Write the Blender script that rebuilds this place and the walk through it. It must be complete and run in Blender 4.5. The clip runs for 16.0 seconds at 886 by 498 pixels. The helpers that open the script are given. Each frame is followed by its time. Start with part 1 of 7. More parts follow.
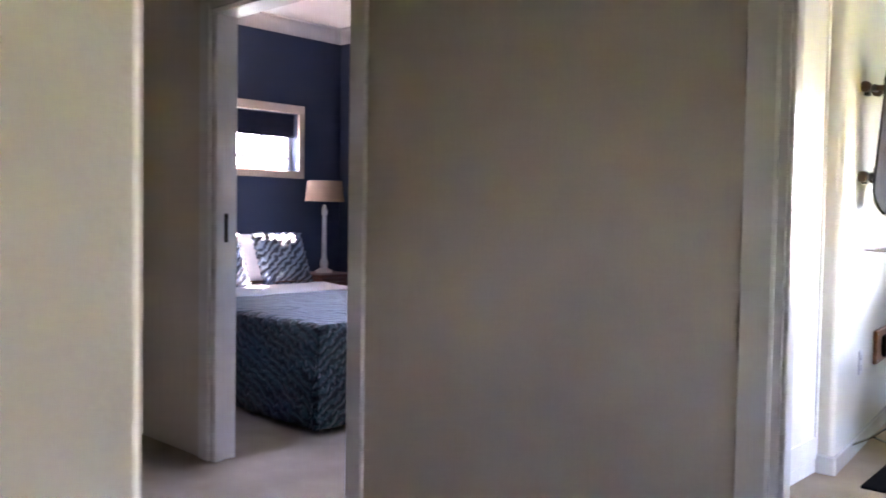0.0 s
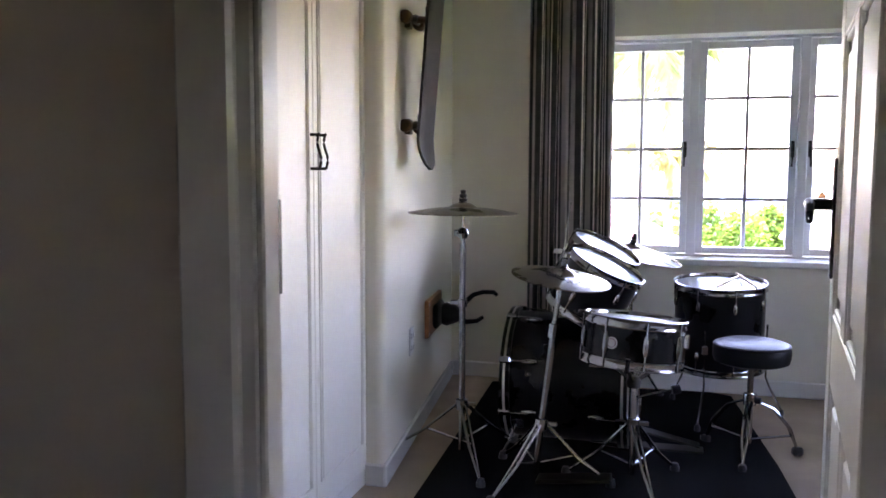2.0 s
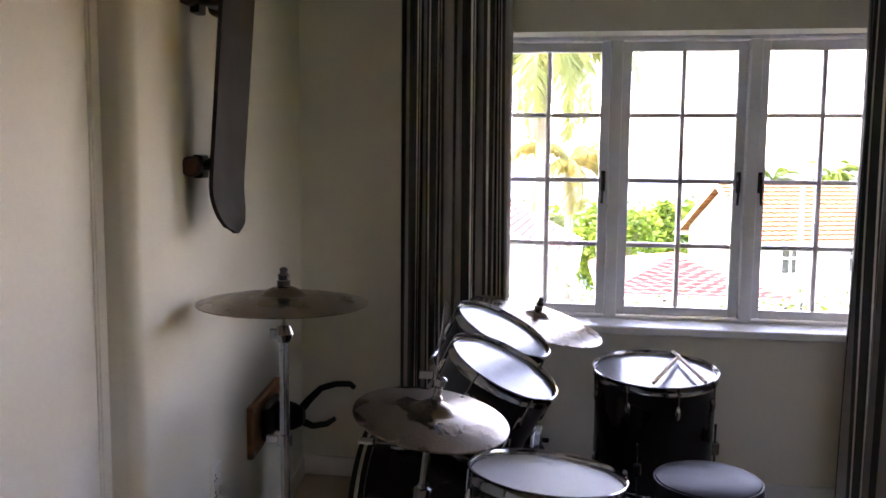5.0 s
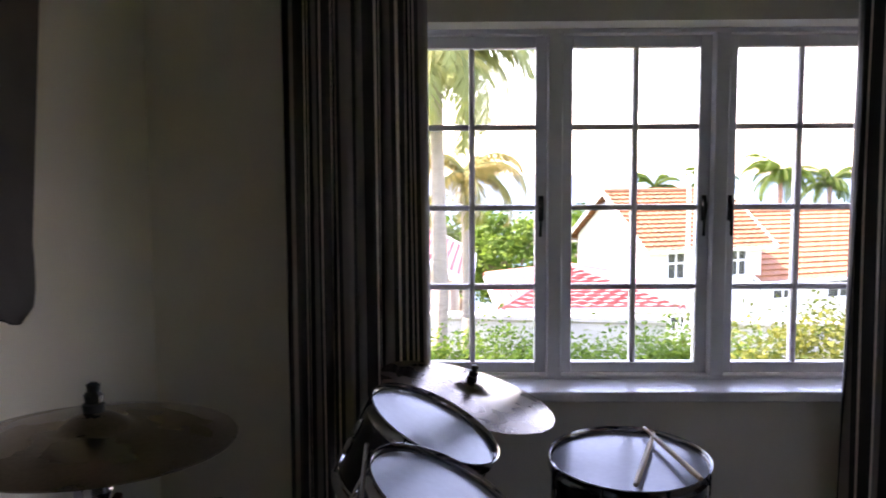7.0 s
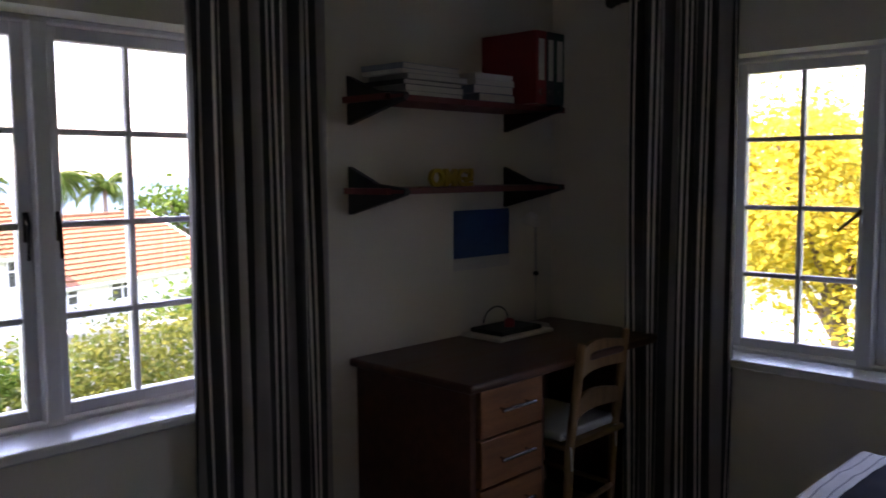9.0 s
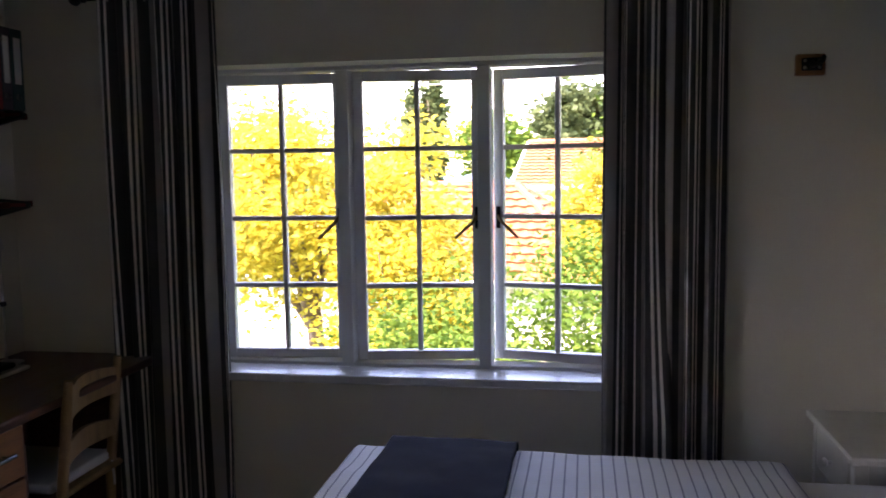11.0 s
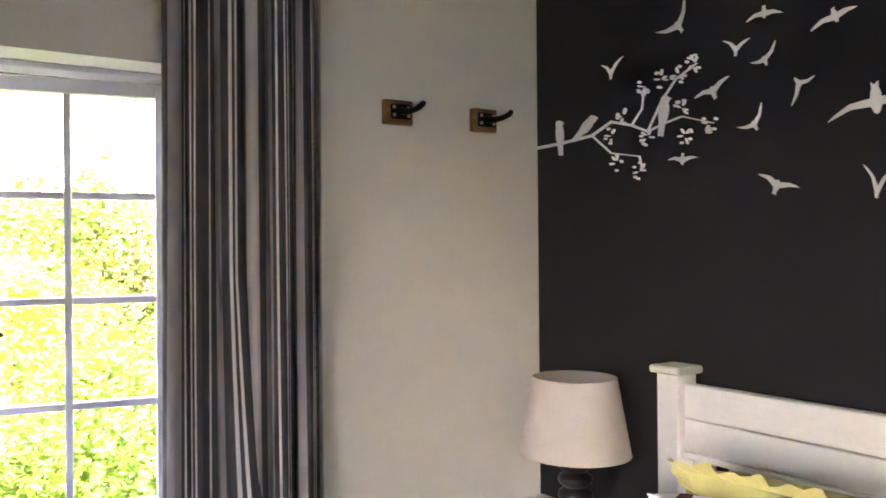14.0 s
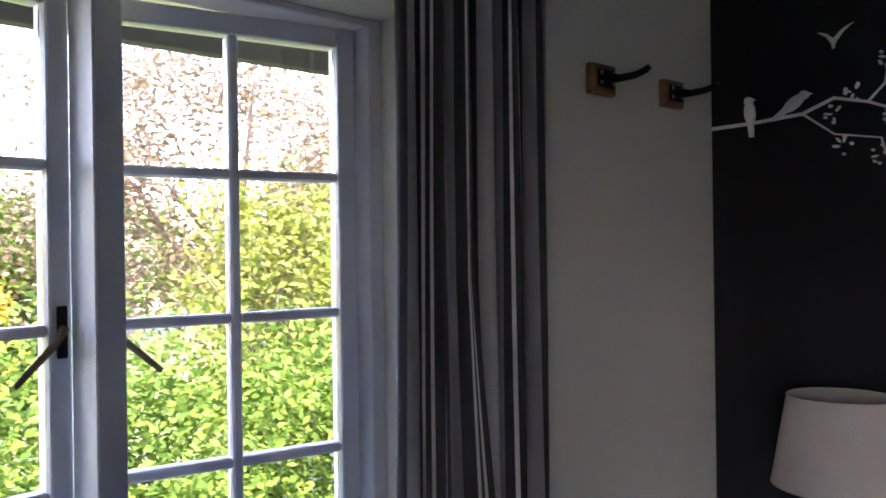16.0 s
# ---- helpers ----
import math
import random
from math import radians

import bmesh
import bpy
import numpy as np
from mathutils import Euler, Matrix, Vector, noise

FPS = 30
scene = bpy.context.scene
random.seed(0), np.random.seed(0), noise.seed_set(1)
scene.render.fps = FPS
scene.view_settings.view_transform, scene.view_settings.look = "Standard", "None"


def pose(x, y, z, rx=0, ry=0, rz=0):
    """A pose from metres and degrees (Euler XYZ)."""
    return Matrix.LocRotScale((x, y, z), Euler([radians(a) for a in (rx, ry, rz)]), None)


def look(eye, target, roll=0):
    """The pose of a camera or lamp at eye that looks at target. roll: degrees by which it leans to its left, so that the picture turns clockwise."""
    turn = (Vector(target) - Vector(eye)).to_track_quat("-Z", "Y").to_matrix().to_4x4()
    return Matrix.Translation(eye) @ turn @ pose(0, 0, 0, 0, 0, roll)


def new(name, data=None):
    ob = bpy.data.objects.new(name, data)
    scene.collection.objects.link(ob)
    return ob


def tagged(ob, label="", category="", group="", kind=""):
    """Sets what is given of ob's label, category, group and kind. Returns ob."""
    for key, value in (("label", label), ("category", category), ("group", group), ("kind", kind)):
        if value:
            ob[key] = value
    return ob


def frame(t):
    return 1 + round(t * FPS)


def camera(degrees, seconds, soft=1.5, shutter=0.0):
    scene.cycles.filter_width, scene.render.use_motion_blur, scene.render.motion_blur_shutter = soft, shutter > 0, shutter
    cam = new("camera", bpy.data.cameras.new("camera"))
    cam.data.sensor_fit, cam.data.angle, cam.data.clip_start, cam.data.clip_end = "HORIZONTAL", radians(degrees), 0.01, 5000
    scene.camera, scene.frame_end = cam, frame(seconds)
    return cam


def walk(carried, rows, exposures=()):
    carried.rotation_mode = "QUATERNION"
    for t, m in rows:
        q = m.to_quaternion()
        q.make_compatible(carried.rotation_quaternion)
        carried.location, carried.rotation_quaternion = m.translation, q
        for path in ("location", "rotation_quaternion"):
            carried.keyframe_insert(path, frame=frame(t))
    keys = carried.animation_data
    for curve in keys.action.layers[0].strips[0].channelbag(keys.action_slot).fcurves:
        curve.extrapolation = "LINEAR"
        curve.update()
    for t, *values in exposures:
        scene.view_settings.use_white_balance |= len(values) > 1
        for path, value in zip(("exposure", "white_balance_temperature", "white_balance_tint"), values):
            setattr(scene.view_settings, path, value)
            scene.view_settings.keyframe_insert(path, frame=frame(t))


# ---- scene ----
cam = camera(55.6, 16.0, soft=1.6, shutter=0.2)

PATH = [
    (0, (0.504, -3.375, 1.125), (-0.871, -1.925, 1.046), 0.9),
    (0.5, (0.367, -3.09, 1.141), (-0.762, -1.441, 1.06), 0.9),
    (1, (0.337, -2.871, 1.198), (-0.515, -1.066, 1.087), 0.4),
    (1.5, (0.291, -2.585, 1.15), (-0.341, -0.692, 1.02), 0.5),
    (2, (0.243, -2.342, 1.159), (-0.288, -0.423, 0.975), 0.2),
    (2.5, (0.227, -2.106, 1.172), (-0.214, -0.166, 0.96), 0.1),
    (3, (0.263, -1.866, 1.192), (-0.096, 0.09, 0.976), 0.0),
    (3.5, (0.254, -1.716, 1.209), (-0.068, 0.246, 0.993), 0.1),
    (4, (0.201, -1.547, 1.263), (-0.111, 0.416, 1.048), 0.1),
    (4.5, (0.172, -1.381, 1.319), (-0.137, 0.583, 1.108), -0.0),
    (4.7, (0.169, -1.296, 1.335), (-0.139, 0.669, 1.125), 0.3),
    (6.8, (-0.019, -0.485, 1.414), (-0.141, 1.502, 1.231), -0.4),
    (7, (0.004, -0.414, 1.406), (-0.032, 1.577, 1.223), -0.3),
    (7.5, (0.017, -0.296, 1.417), (0.301, 1.676, 1.241), -0.2),
    (8, (-0.029, -0.205, 1.437), (0.667, 1.661, 1.253), -0.2),
    (8.5, (-0.088, -0.116, 1.435), (1.048, 1.52, 1.258), -0.3),
    (9, (-0.046, -0.076, 1.43), (1.38, 1.314, 1.248), -0.3),
    (9.5, (0.008, -0.037, 1.438), (1.662, 1.072, 1.257), -0.3),
    (10, (-0.005, -0.022, 1.457), (1.817, 0.784, 1.279), -0.3),
    (10.2, (-0.013, -0.04, 1.496), (1.847, 0.669, 1.305), -0.5),
    (12.3, (0.31, 0.159, 1.429), (2.285, -0.145, 1.35), -0.4),
    (12.5, (0.381, 0.169, 1.426), (2.338, -0.238, 1.365), -0.3),
    (13, (0.549, 0.222, 1.401), (2.414, -0.501, 1.381), -0.3),
    (13.5, (0.74, 0.306, 1.405), (2.493, -0.657, 1.399), -0.5),
    (14, (0.949, 0.48, 1.406), (2.625, -0.611, 1.408), -0.5),
    (14.5, (1.197, 0.711, 1.405), (2.828, -0.447, 1.412), -0.6),
    (15, (1.444, 0.783, 1.374), (3.064, -0.39, 1.377), -0.7),
    (15.5, (1.693, 0.832, 1.382), (3.286, -0.377, 1.401), -1.1),
    (16, (1.846, 0.898, 1.408), (3.309, -0.466, 1.407), -0.8),
]
EXPOSURES = [(t, stops, kelvin, 42) for t, stops, kelvin in (
    (0, 7.65, 7000), (0.3, 7.45, 7100), (0.5, 7.3, 7300), (1.0, 6.35, 7300), (1.5, 5.95, 7100), (2.0, 5.85, 7200), (2.5, 5.85, 7600), (3.0, 5.5, 7900), (3.5, 5.45, 8200),
    (4.5, 5.15, 8500), (6.8, 4.0, 7900), (7.5, 3.55, 7900), (8.0, 3.1, 8000), (8.5, 3.15, 7800), (9.0, 3.75, 7700), (9.5, 4.3, 7600), (10.0, 4.25, 7600), (12.5, 3.5, 7800), (13.0, 4.1, 7500),
    (13.5, 5.5, 6900), (14.0, 6.3, 8400), (14.5, 6.0, 8700), (15.0, 5.55, 8000), (15.5, 4.95, 7300), (16.0, 4.35, 7000))]
walk(cam, [(t, look(eye, target, roll)) for t, eye, target, roll in PATH], EXPOSURES)

# ---- world and sun ----
SUN_DIR = Vector((-0.62, 0.34, 1.05)).normalized()   # towards the sun
world = bpy.data.worlds.new("sky")
scene.world = world
world.use_nodes = True
wn = world.node_tree.nodes
sky = wn.new("ShaderNodeTexSky")
sky.sky_type = 'NISHITA'
sky.sun_disc = False
sky.sun_elevation = math.asin(SUN_DIR.z)
sky.sun_rotation = math.atan2(SUN_DIR.x, SUN_DIR.y)
sky.air_density, sky.dust_density, sky.ozone_density = 1.0, 0.8, 1.0
wn["Background"].inputs["Strength"].default_value = 0.15
world.node_tree.links.new(sky.outputs[0], wn["Background"].inputs["Color"])
sun_data = bpy.data.lights.new("sun", 'SUN')
sun_data.energy, sun_data.angle, sun_data.color = 2.0, radians(0.6), (1.0, 0.93, 0.82)
sun = new("sun", sun_data)
sun.matrix_basis = look(SUN_DIR * 60, (0, 0, 0))


# ---- materials ----
def mat(name, color, rough=0.6, metal=0.0, var=0.12, scale=6.0, bump=0.0, bscale=60.0, color2=None, stretch=(1, 1, 1),
        rvar=0.1, spec=0.5, coat=0.0, sheen=0.0):
    """Principled material with two scales of variation in colour, roughness and relief."""
    m = bpy.data.materials.new(name)
    m.use_nodes = True
    n, l = m.node_tree.nodes, m.node_tree.links
    b = n["Principled BSDF"]
    tc = n.new("ShaderNodeTexCoord")
    mp = n.new("ShaderNodeMapping")
    mp.inputs["Scale"].default_value = stretch
    l.new(tc.outputs["Object"], mp.inputs["Vector"])
    big = n.new("ShaderNodeTexNoise")
    big.inputs["Scale"].default_value = scale
    big.inputs["Detail"].default_value = 5.0
    fine = n.new("ShaderNodeTexNoise")
    fine.inputs["Scale"].default_value = bscale
    fine.inputs["Detail"].default_value = 3.0
    for t in (big, fine):
        l.new(mp.outputs[0], t.inputs["Vector"])
    mix = n.new("ShaderNodeMath")
    mix.operation = 'MULTIPLY_ADD'
    mix.inputs[1].default_value = 0.35
    l.new(fine.outputs["Fac"], mix.inputs[0])
    half = n.new("ShaderNodeMath")
    half.operation = 'MULTIPLY'
    half.inputs[1].default_value = 0.65
    l.new(big.outputs["Fac"], half.inputs[0])
    l.new(half.outputs[0], mix.inputs[2])
    ramp = n.new("ShaderNodeValToRGB")
    c2 = color2 or tuple(c * (1 - var) for c in color)
    c1 = color if color2 else tuple(min(1, c * (1 + var * 0.5)) for c in color)
    ramp.color_ramp.elements[0].position, ramp.color_ramp.elements[1].position = 0.32, 0.68
    ramp.color_ramp.elements[0].color, ramp.color_ramp.elements[1].color = (*c2, 1), (*c1, 1)
    l.new(mix.outputs[0], ramp.inputs["Fac"])
    l.new(ramp.outputs["Color"], b.inputs["Base Color"])
    mr = n.new("ShaderNodeMapRange")
    mr.inputs["To Min"].default_value, mr.inputs["To Max"].default_value = max(0.02, rough - rvar), min(1, rough + rvar)
    l.new(big.outputs["Fac"], mr.inputs["Value"])
    l.new(mr.outputs["Result"], b.inputs["Roughness"])
    b.inputs["Metallic"].default_value = metal
    b.inputs["Specular IOR Level"].default_value = spec
    b.inputs["Coat Weight"].default_value = coat
    b.inputs["Sheen Weight"].default_value = sheen
    if bump:
        bp = n.new("ShaderNodeBump")
        bp.inputs["Strength"].default_value = bump
        bp.inputs["Distance"].default_value = 0.004
        l.new(mix.outputs[0], bp.inputs["Height"])
        l.new(bp.outputs[0], b.inputs["Normal"])
    return m


def object_random(m, low=0.75, high=1.2):
    """Vary the base colour a little from object to object and piece to piece."""
    n, l = m.node_tree.nodes, m.node_tree.links
    b = n["Principled BSDF"]
    src = b.inputs["Base Color"].links[0].from_socket
    info = n.new("ShaderNodeNewGeometry")
    mr = n.new("ShaderNodeMapRange")
    mr.inputs["To Min"].default_value, mr.inputs["To Max"].default_value = low, high
    l.new(info.outputs["Random Per Island"], mr.inputs["Value"])
    mx = n.new("ShaderNodeMix")
    mx.data_type, mx.blend_type = 'RGBA', 'MULTIPLY'
    mx.inputs["Factor"].default_value = 1.0
    l.new(src, mx.inputs["A"])
    l.new(mr.outputs["Result"], mx.inputs["B"])
    l.new(mx.outputs["Result"], b.inputs["Base Color"])
    return m


WALL = mat("wall_paint_cream", (0.78, 0.75, 0.65), 0.75, var=0.05, scale=2.5, bump=0.25, bscale=140)
# hall paint toned down, so part of the hall's shade is in its colour
HALLWALL = mat("hall_wall_paint_shaded", (0.61, 0.555, 0.465), 0.75, var=0.05, scale=2.0, bump=0.2, bscale=140)
BLACKWALL = mat("black_wall_paint", (0.0145, 0.0154, 0.0175), 0.75, var=0.2, scale=2.0, bump=0.25, bscale=140, spec=0.3)
BLUEWALL = mat("navy_wall_paint", (0.022, 0.04, 0.085), 0.7, var=0.15, scale=2.0, bump=0.2, bscale=140)
CEILING = mat("ceiling_paint", (0.8, 0.79, 0.76), 0.8, var=0.04, scale=2.0, bump=0.1, bscale=90)
WHITE = mat("white_gloss_paint", (0.78, 0.77, 0.73), 0.2, var=0.05, scale=5, bump=0.05, bscale=90, rvar=0.06)
WHITEDOOR = mat("white_door_paint", (0.8, 0.78, 0.73), 0.48, var=0.05, scale=4, bump=0.1, bscale=70)
FRAMEW = mat("window_frame_paint", (0.74, 0.76, 0.78), 0.4, var=0.07, scale=7, bump=0.18, bscale=70)
SILLM = mat("sill_gloss_paint", (0.8, 0.81, 0.83), 0.25, var=0.05, scale=6, bump=0.08, bscale=80)
CARPET = mat("beige_carpet", (0.42, 0.33, 0.24), 0.95, var=0.22, scale=4, bump=0.9, bscale=420, spec=0.1)
RUGM = mat("black_mat_rubber", (0.009, 0.009, 0.010), 0.95, var=0.35, scale=5, bump=0.7, bscale=300, spec=0.05)
CHROME = mat("chrome", (0.36, 0.37, 0.385), 0.15, metal=1.0, var=0.12, scale=14, rvar=0.07)
STEEL = mat("brushed_steel", (0.55, 0.54, 0.52), 0.32, metal=1.0, var=0.15, scale=14)
BLACKLAC = mat("black_lacquer", (0.005, 0.005, 0.006), 0.28, var=0.3, scale=6, rvar=0.07, spec=0.3)
BLACKPLA = mat("black_plastic", (0.012, 0.012, 0.013), 0.45, var=0.3, scale=18, bump=0.1)
VINYL = mat("black_vinyl", (0.007, 0.007, 0.008), 0.42, var=0.25, scale=10, bump=0.3, bscale=200, spec=0.14)
HEADCLR = mat("drum_head_film", (0.2, 0.215, 0.235), 0.2, var=0.12, scale=8, rvar=0.06)
HEADWHT = mat("coated_drum_head", (0.33, 0.325, 0.31), 0.55, var=0.12, scale=9, bump=0.1, bscale=200)
BRONZE = mat("cymbal_bronze", (0.29, 0.235, 0.18), 0.28, metal=1.0, var=0.2, scale=10, bump=0.15, bscale=160, color2=(0.18, 0.145, 0.115))
WOODSTICK = mat("hickory_stick", (0.55, 0.4, 0.23), 0.5, var=0.2, scale=9, stretch=(1, 1, 1))
PLAQUE = mat("varnished_plaque_wood", (0.36, 0.15, 0.05), 0.4, var=0.4, scale=5, stretch=(1, 1, 9), bump=0.15)
DESKW = mat("dark_mahogany", (0.115, 0.043, 0.025), 0.36, var=0.45, scale=4, stretch=(1, 8, 8), bump=0.12)
DRAWERW = mat("red_brown_drawer_wood", (0.34, 0.14, 0.055), 0.4, var=0.4, scale=4, stretch=(1, 8, 8), bump=0.12)
CHAIRW = mat("honey_pine", (0.34, 0.2, 0.09), 0.42, var=0.35, scale=5, stretch=(6, 6, 1), bump=0.12)
IRON = mat("black_iron", (0.012, 0.012, 0.013), 0.45, metal=0.6, var=0.3, scale=20, bump=0.3, bscale=90)
AGEDBRASS = mat("aged_brass", (0.26, 0.19, 0.11), 0.45, metal=0.8, var=0.3, scale=20)
DARKBRZ = mat("dark_bronze", (0.05, 0.042, 0.035), 0.4, metal=0.9, var=0.35, scale=20)
SHADE = mat("linen_lampshade", (0.62, 0.55, 0.47), 0.85, var=0.12, scale=8, bump=0.4, bscale=260)
LAMPB = mat("black_turned_wood", (0.01, 0.01, 0.01), 0.35, var=0.3, scale=12)
BEDWHITE = mat("white_bed_paint", (0.78, 0.76, 0.71), 0.45, var=0.08, scale=5, bump=0.25, bscale=60)
SHEET = mat("white_cotton", (0.75, 0.75, 0.78), 0.9, var=0.08, scale=7, bump=0.35, bscale=180, sheen=0.2)
NAVYFAB = mat("navy_fleece", (0.009, 0.0145, 0.031), 0.95, var=0.3, scale=7, bump=0.5, bscale=240, spec=0.1)
YELLOWF = mat("yellow_cotton", (0.72, 0.64, 0.22), 0.9, var=0.12, scale=7, bump=0.4, bscale=200, sheen=0.2)
MAROON = mat("maroon_cotton", (0.12, 0.025, 0.04), 0.9, var=0.2, scale=9, bump=0.3, bscale=200)
DECAL = mat("white_vinyl_decal", (0.85, 0.84, 0.81), 0.6, var=0.05, scale=5)
PAPER = mat("paper", (0.7, 0.68, 0.64), 0.85, var=0.15, scale=20, stretch=(1, 1, 30))
REDBIND = mat("red_binder_board", (0.32, 0.025, 0.03), 0.5, var=0.2, scale=8)
GREENBIND = mat("dark_green_binder_board", (0.02, 0.07, 0.06), 0.5, var=0.2, scale=8)
SHELFRED = mat("red_painted_board", (0.16, 0.02, 0.02), 0.5, var=0.3, scale=8)
SHELFBLK = mat("black_painted_board", (0.012, 0.012, 0.014), 0.5, var=0.3, scale=8)
YELLOWP = mat("yellow_painted_wood", (0.6, 0.42, 0.02), 0.5, var=0.15, scale=9)
POSTERB = mat("blue_poster_paper", (0.02, 0.1, 0.3), 0.6, var=0.25, scale=6)
SOCKETM = mat("white_plastic", (0.75, 0.74, 0.7), 0.4, var=0.05, scale=10)
SKATEM = mat("worn_grip_tape", (0.05, 0.047, 0.044), 0.9, var=0.5, scale=9, bump=0.5, bscale=500)
SKATEB = mat("scuffed_deck_wood", (0.12, 0.09, 0.07), 0.55, var=0.5, scale=6, stretch=(1, 1, 6))
WHEELM = mat("brown_urethane", (0.09, 0.045, 0.025), 0.5, var=0.3, scale=15)


def glass_mat():
    m = bpy.data.materials.new("window_glass")
    m.use_nodes = True
    n, l = m.node_tree.nodes, m.node_tree.links
    n.remove(n["Principled BSDF"])
    tr = n.new("ShaderNodeBsdfTransparent")
    tr.inputs["Color"].default_value = (0.95, 0.97, 0.97, 1)
    gl = n.new("ShaderNodeBsdfGlossy")
    gl.inputs["Roughness"].default_value = 0.02
    fr = n.new("ShaderNodeFresnel")
    fr.inputs["IOR"].default_value = 1.45
    mx = n.new("ShaderNodeMixShader")
    l.new(fr.outputs[0], mx.inputs[0])
    l.new(tr.outputs[0], mx.inputs[1])
    l.new(gl.outputs[0], mx.inputs[2])
    l.new(mx.outputs[0], n["Material Output"].inputs["Surface"])
    return m


GLASS = glass_mat()


def stripe_mat():
    """Curtain cloth: irregular woven stripes of black, greys and off-white along u."""
    m = mat("striped_curtain_cloth", (0.1, 0.1, 0.11), 0.9, var=0.1, scale=9, bump=0.4, bscale=300, sheen=0.1)
    n, l = m.node_tree.nodes, m.node_tree.links
    b = n["Principled BSDF"]
    uv = n.new("ShaderNodeTexCoord")
    sep = n.new("ShaderNodeSeparateXYZ")
    l.new(uv.outputs["UV"], sep.inputs[0])
    fr = n.new("ShaderNodeMath")
    fr.operation = 'FRACT'
    l.new(sep.outputs["X"], fr.inputs[0])
    r = n.new("ShaderNodeValToRGB")
    r.color_ramp.interpolation = 'CONSTANT'
    # dark and grey stripes raised in tone, standing in for daylight through the cloth
    D, G, M, W = (0.045, 0.044, 0.047), (0.32, 0.305, 0.30), (0.42, 0.40, 0.385), (0.87, 0.84, 0.80)
    stops = [(0, D), (.06, W), (.082, D), (.11, W), (.132, D), (.17, W), (.192, D), (.25, G), (.37, D), (.46, M), (.54, D), (.66, W),
             (.682, D), (.71, W), (.732, D), (.79, G), (.89, D), (.94, W), (.962, D)]
    e = r.color_ramp.elements
    e[0].position, e[0].color = 0, (*D, 1)
    e[1].position, e[1].color = stops[1][0], (*stops[1][1], 1)
    for p, c in stops[2:]:
        k = e.new(p)
        k.color = (*c, 1)
    l.new(fr.outputs[0], r.inputs[0])
    l.new(r.outputs[0], b.inputs["Base Color"])
    return m


CURTAIN = stripe_mat()


# ---- mesh helpers ----
def thing(name, at=(0, 0, 0), label="", category="", group="", kind=""):
    ob = new(name)
    ob.empty_display_size = 0.1
    ob.matrix_basis = Matrix.Translation(at)
    return tagged(ob, label, category, group, kind)


def part(name, bm, material, parent=None, label="", smooth=False):
    """Link a bmesh, given in world coordinates, as one mesh object under a thing or a part."""
    me = bpy.data.meshes.new(name)
    bm.normal_update()
    bm.to_mesh(me)
    bm.free()
    me.materials.append(material)
    if smooth:
        for p in me.polygons:
            p.use_smooth = True
        try:
            me.set_sharp_from_angle(angle=radians(40))
        except AttributeError:
            pass
    ob = new(name, me)
    if parent is not None:
        ob.parent = parent
        if parent.type == 'EMPTY':
            ob.matrix_parent_inverse = parent.matrix_basis.inverted()
    if label:
        ob["label"] = label
    return ob


def solo(name, bm, material, label="", category="", group="", kind="", smooth=False):
    return tagged(part(name, bm, material, None, "", smooth), label, category, group, kind)


def box(lo, hi, bevel=0.0, bm=None, m=None, seg=1):
    bm = bm or bmesh.new()
    lo, hi = Vector(lo), Vector(hi)
    r = bmesh.ops.create_cube(bm, size=1.0)
    vs = r["verts"]
    c, s = (lo + hi) / 2, hi - lo
    for v in vs:
        v.co = Vector((v.co.x * s.x, v.co.y * s.y, v.co.z * s.z)) + c
    if bevel:
        es = list({e for v in vs for e in v.link_edges})
        r = bmesh.ops.bevel(bm, geom=es, offset=bevel, segments=seg, affect='EDGES', profile=0.5)
        vs = list({v for f in r["faces"] for v in f.verts} | {v for v in vs if v.is_valid})
    if m is not None:
        bmesh.ops.transform(bm, matrix=m, verts=[v for v in vs if v.is_valid])
    return bm


def lathe(profile, seg=24, m=Matrix.Identity(4), bm=None, cap=True):
    """Turn (radius, height) pairs about z."""
    bm = bm or bmesh.new()
    rings = []
    for r, z in profile:
        if r < 1e-5:
            rings.append([bm.verts.new(m @ Vector((0, 0, z)))])
        else:
            rings.append([bm.verts.new(m @ Vector((r * math.cos(2 * math.pi * i / seg), r * math.sin(2 * math.pi * i / seg), z)))
                          for i in range(seg)])
    for a, b in zip(rings, rings[1:]):
        for i in range(seg):
            j = (i + 1) % seg
            if len(a) == 1 and len(b) > 1:
                bm.faces.new((a[0], b[i], b[j]))
            elif len(b) == 1 and len(a) > 1:
                bm.faces.new((a[i], a[j], b[0]))
            elif len(a) > 1:
                bm.faces.new((a[i], a[j], b[j], b[i]))
    if cap:
        if len(rings[0]) > 1:
            bm.faces.new(rings[0][::-1])
        if len(rings[-1]) > 1:
            bm.faces.new(rings[-1])
    return bm


def along(p0, p1):
    """The matrix that lays z from p0 to p1."""
    d = Vector(p1) - Vector(p0)
    return Matrix.Translation(p0) @ d.to_track_quat('Z', 'Y').to_matrix().to_4x4(), d.length


def rod(p0, p1, r, r2=None, seg=12, bm=None):
    m, n = along(p0, p1)
    r2 = r if r2 is None else r2
    return lathe([(r, 0), (r2, n)], seg, m, bm)


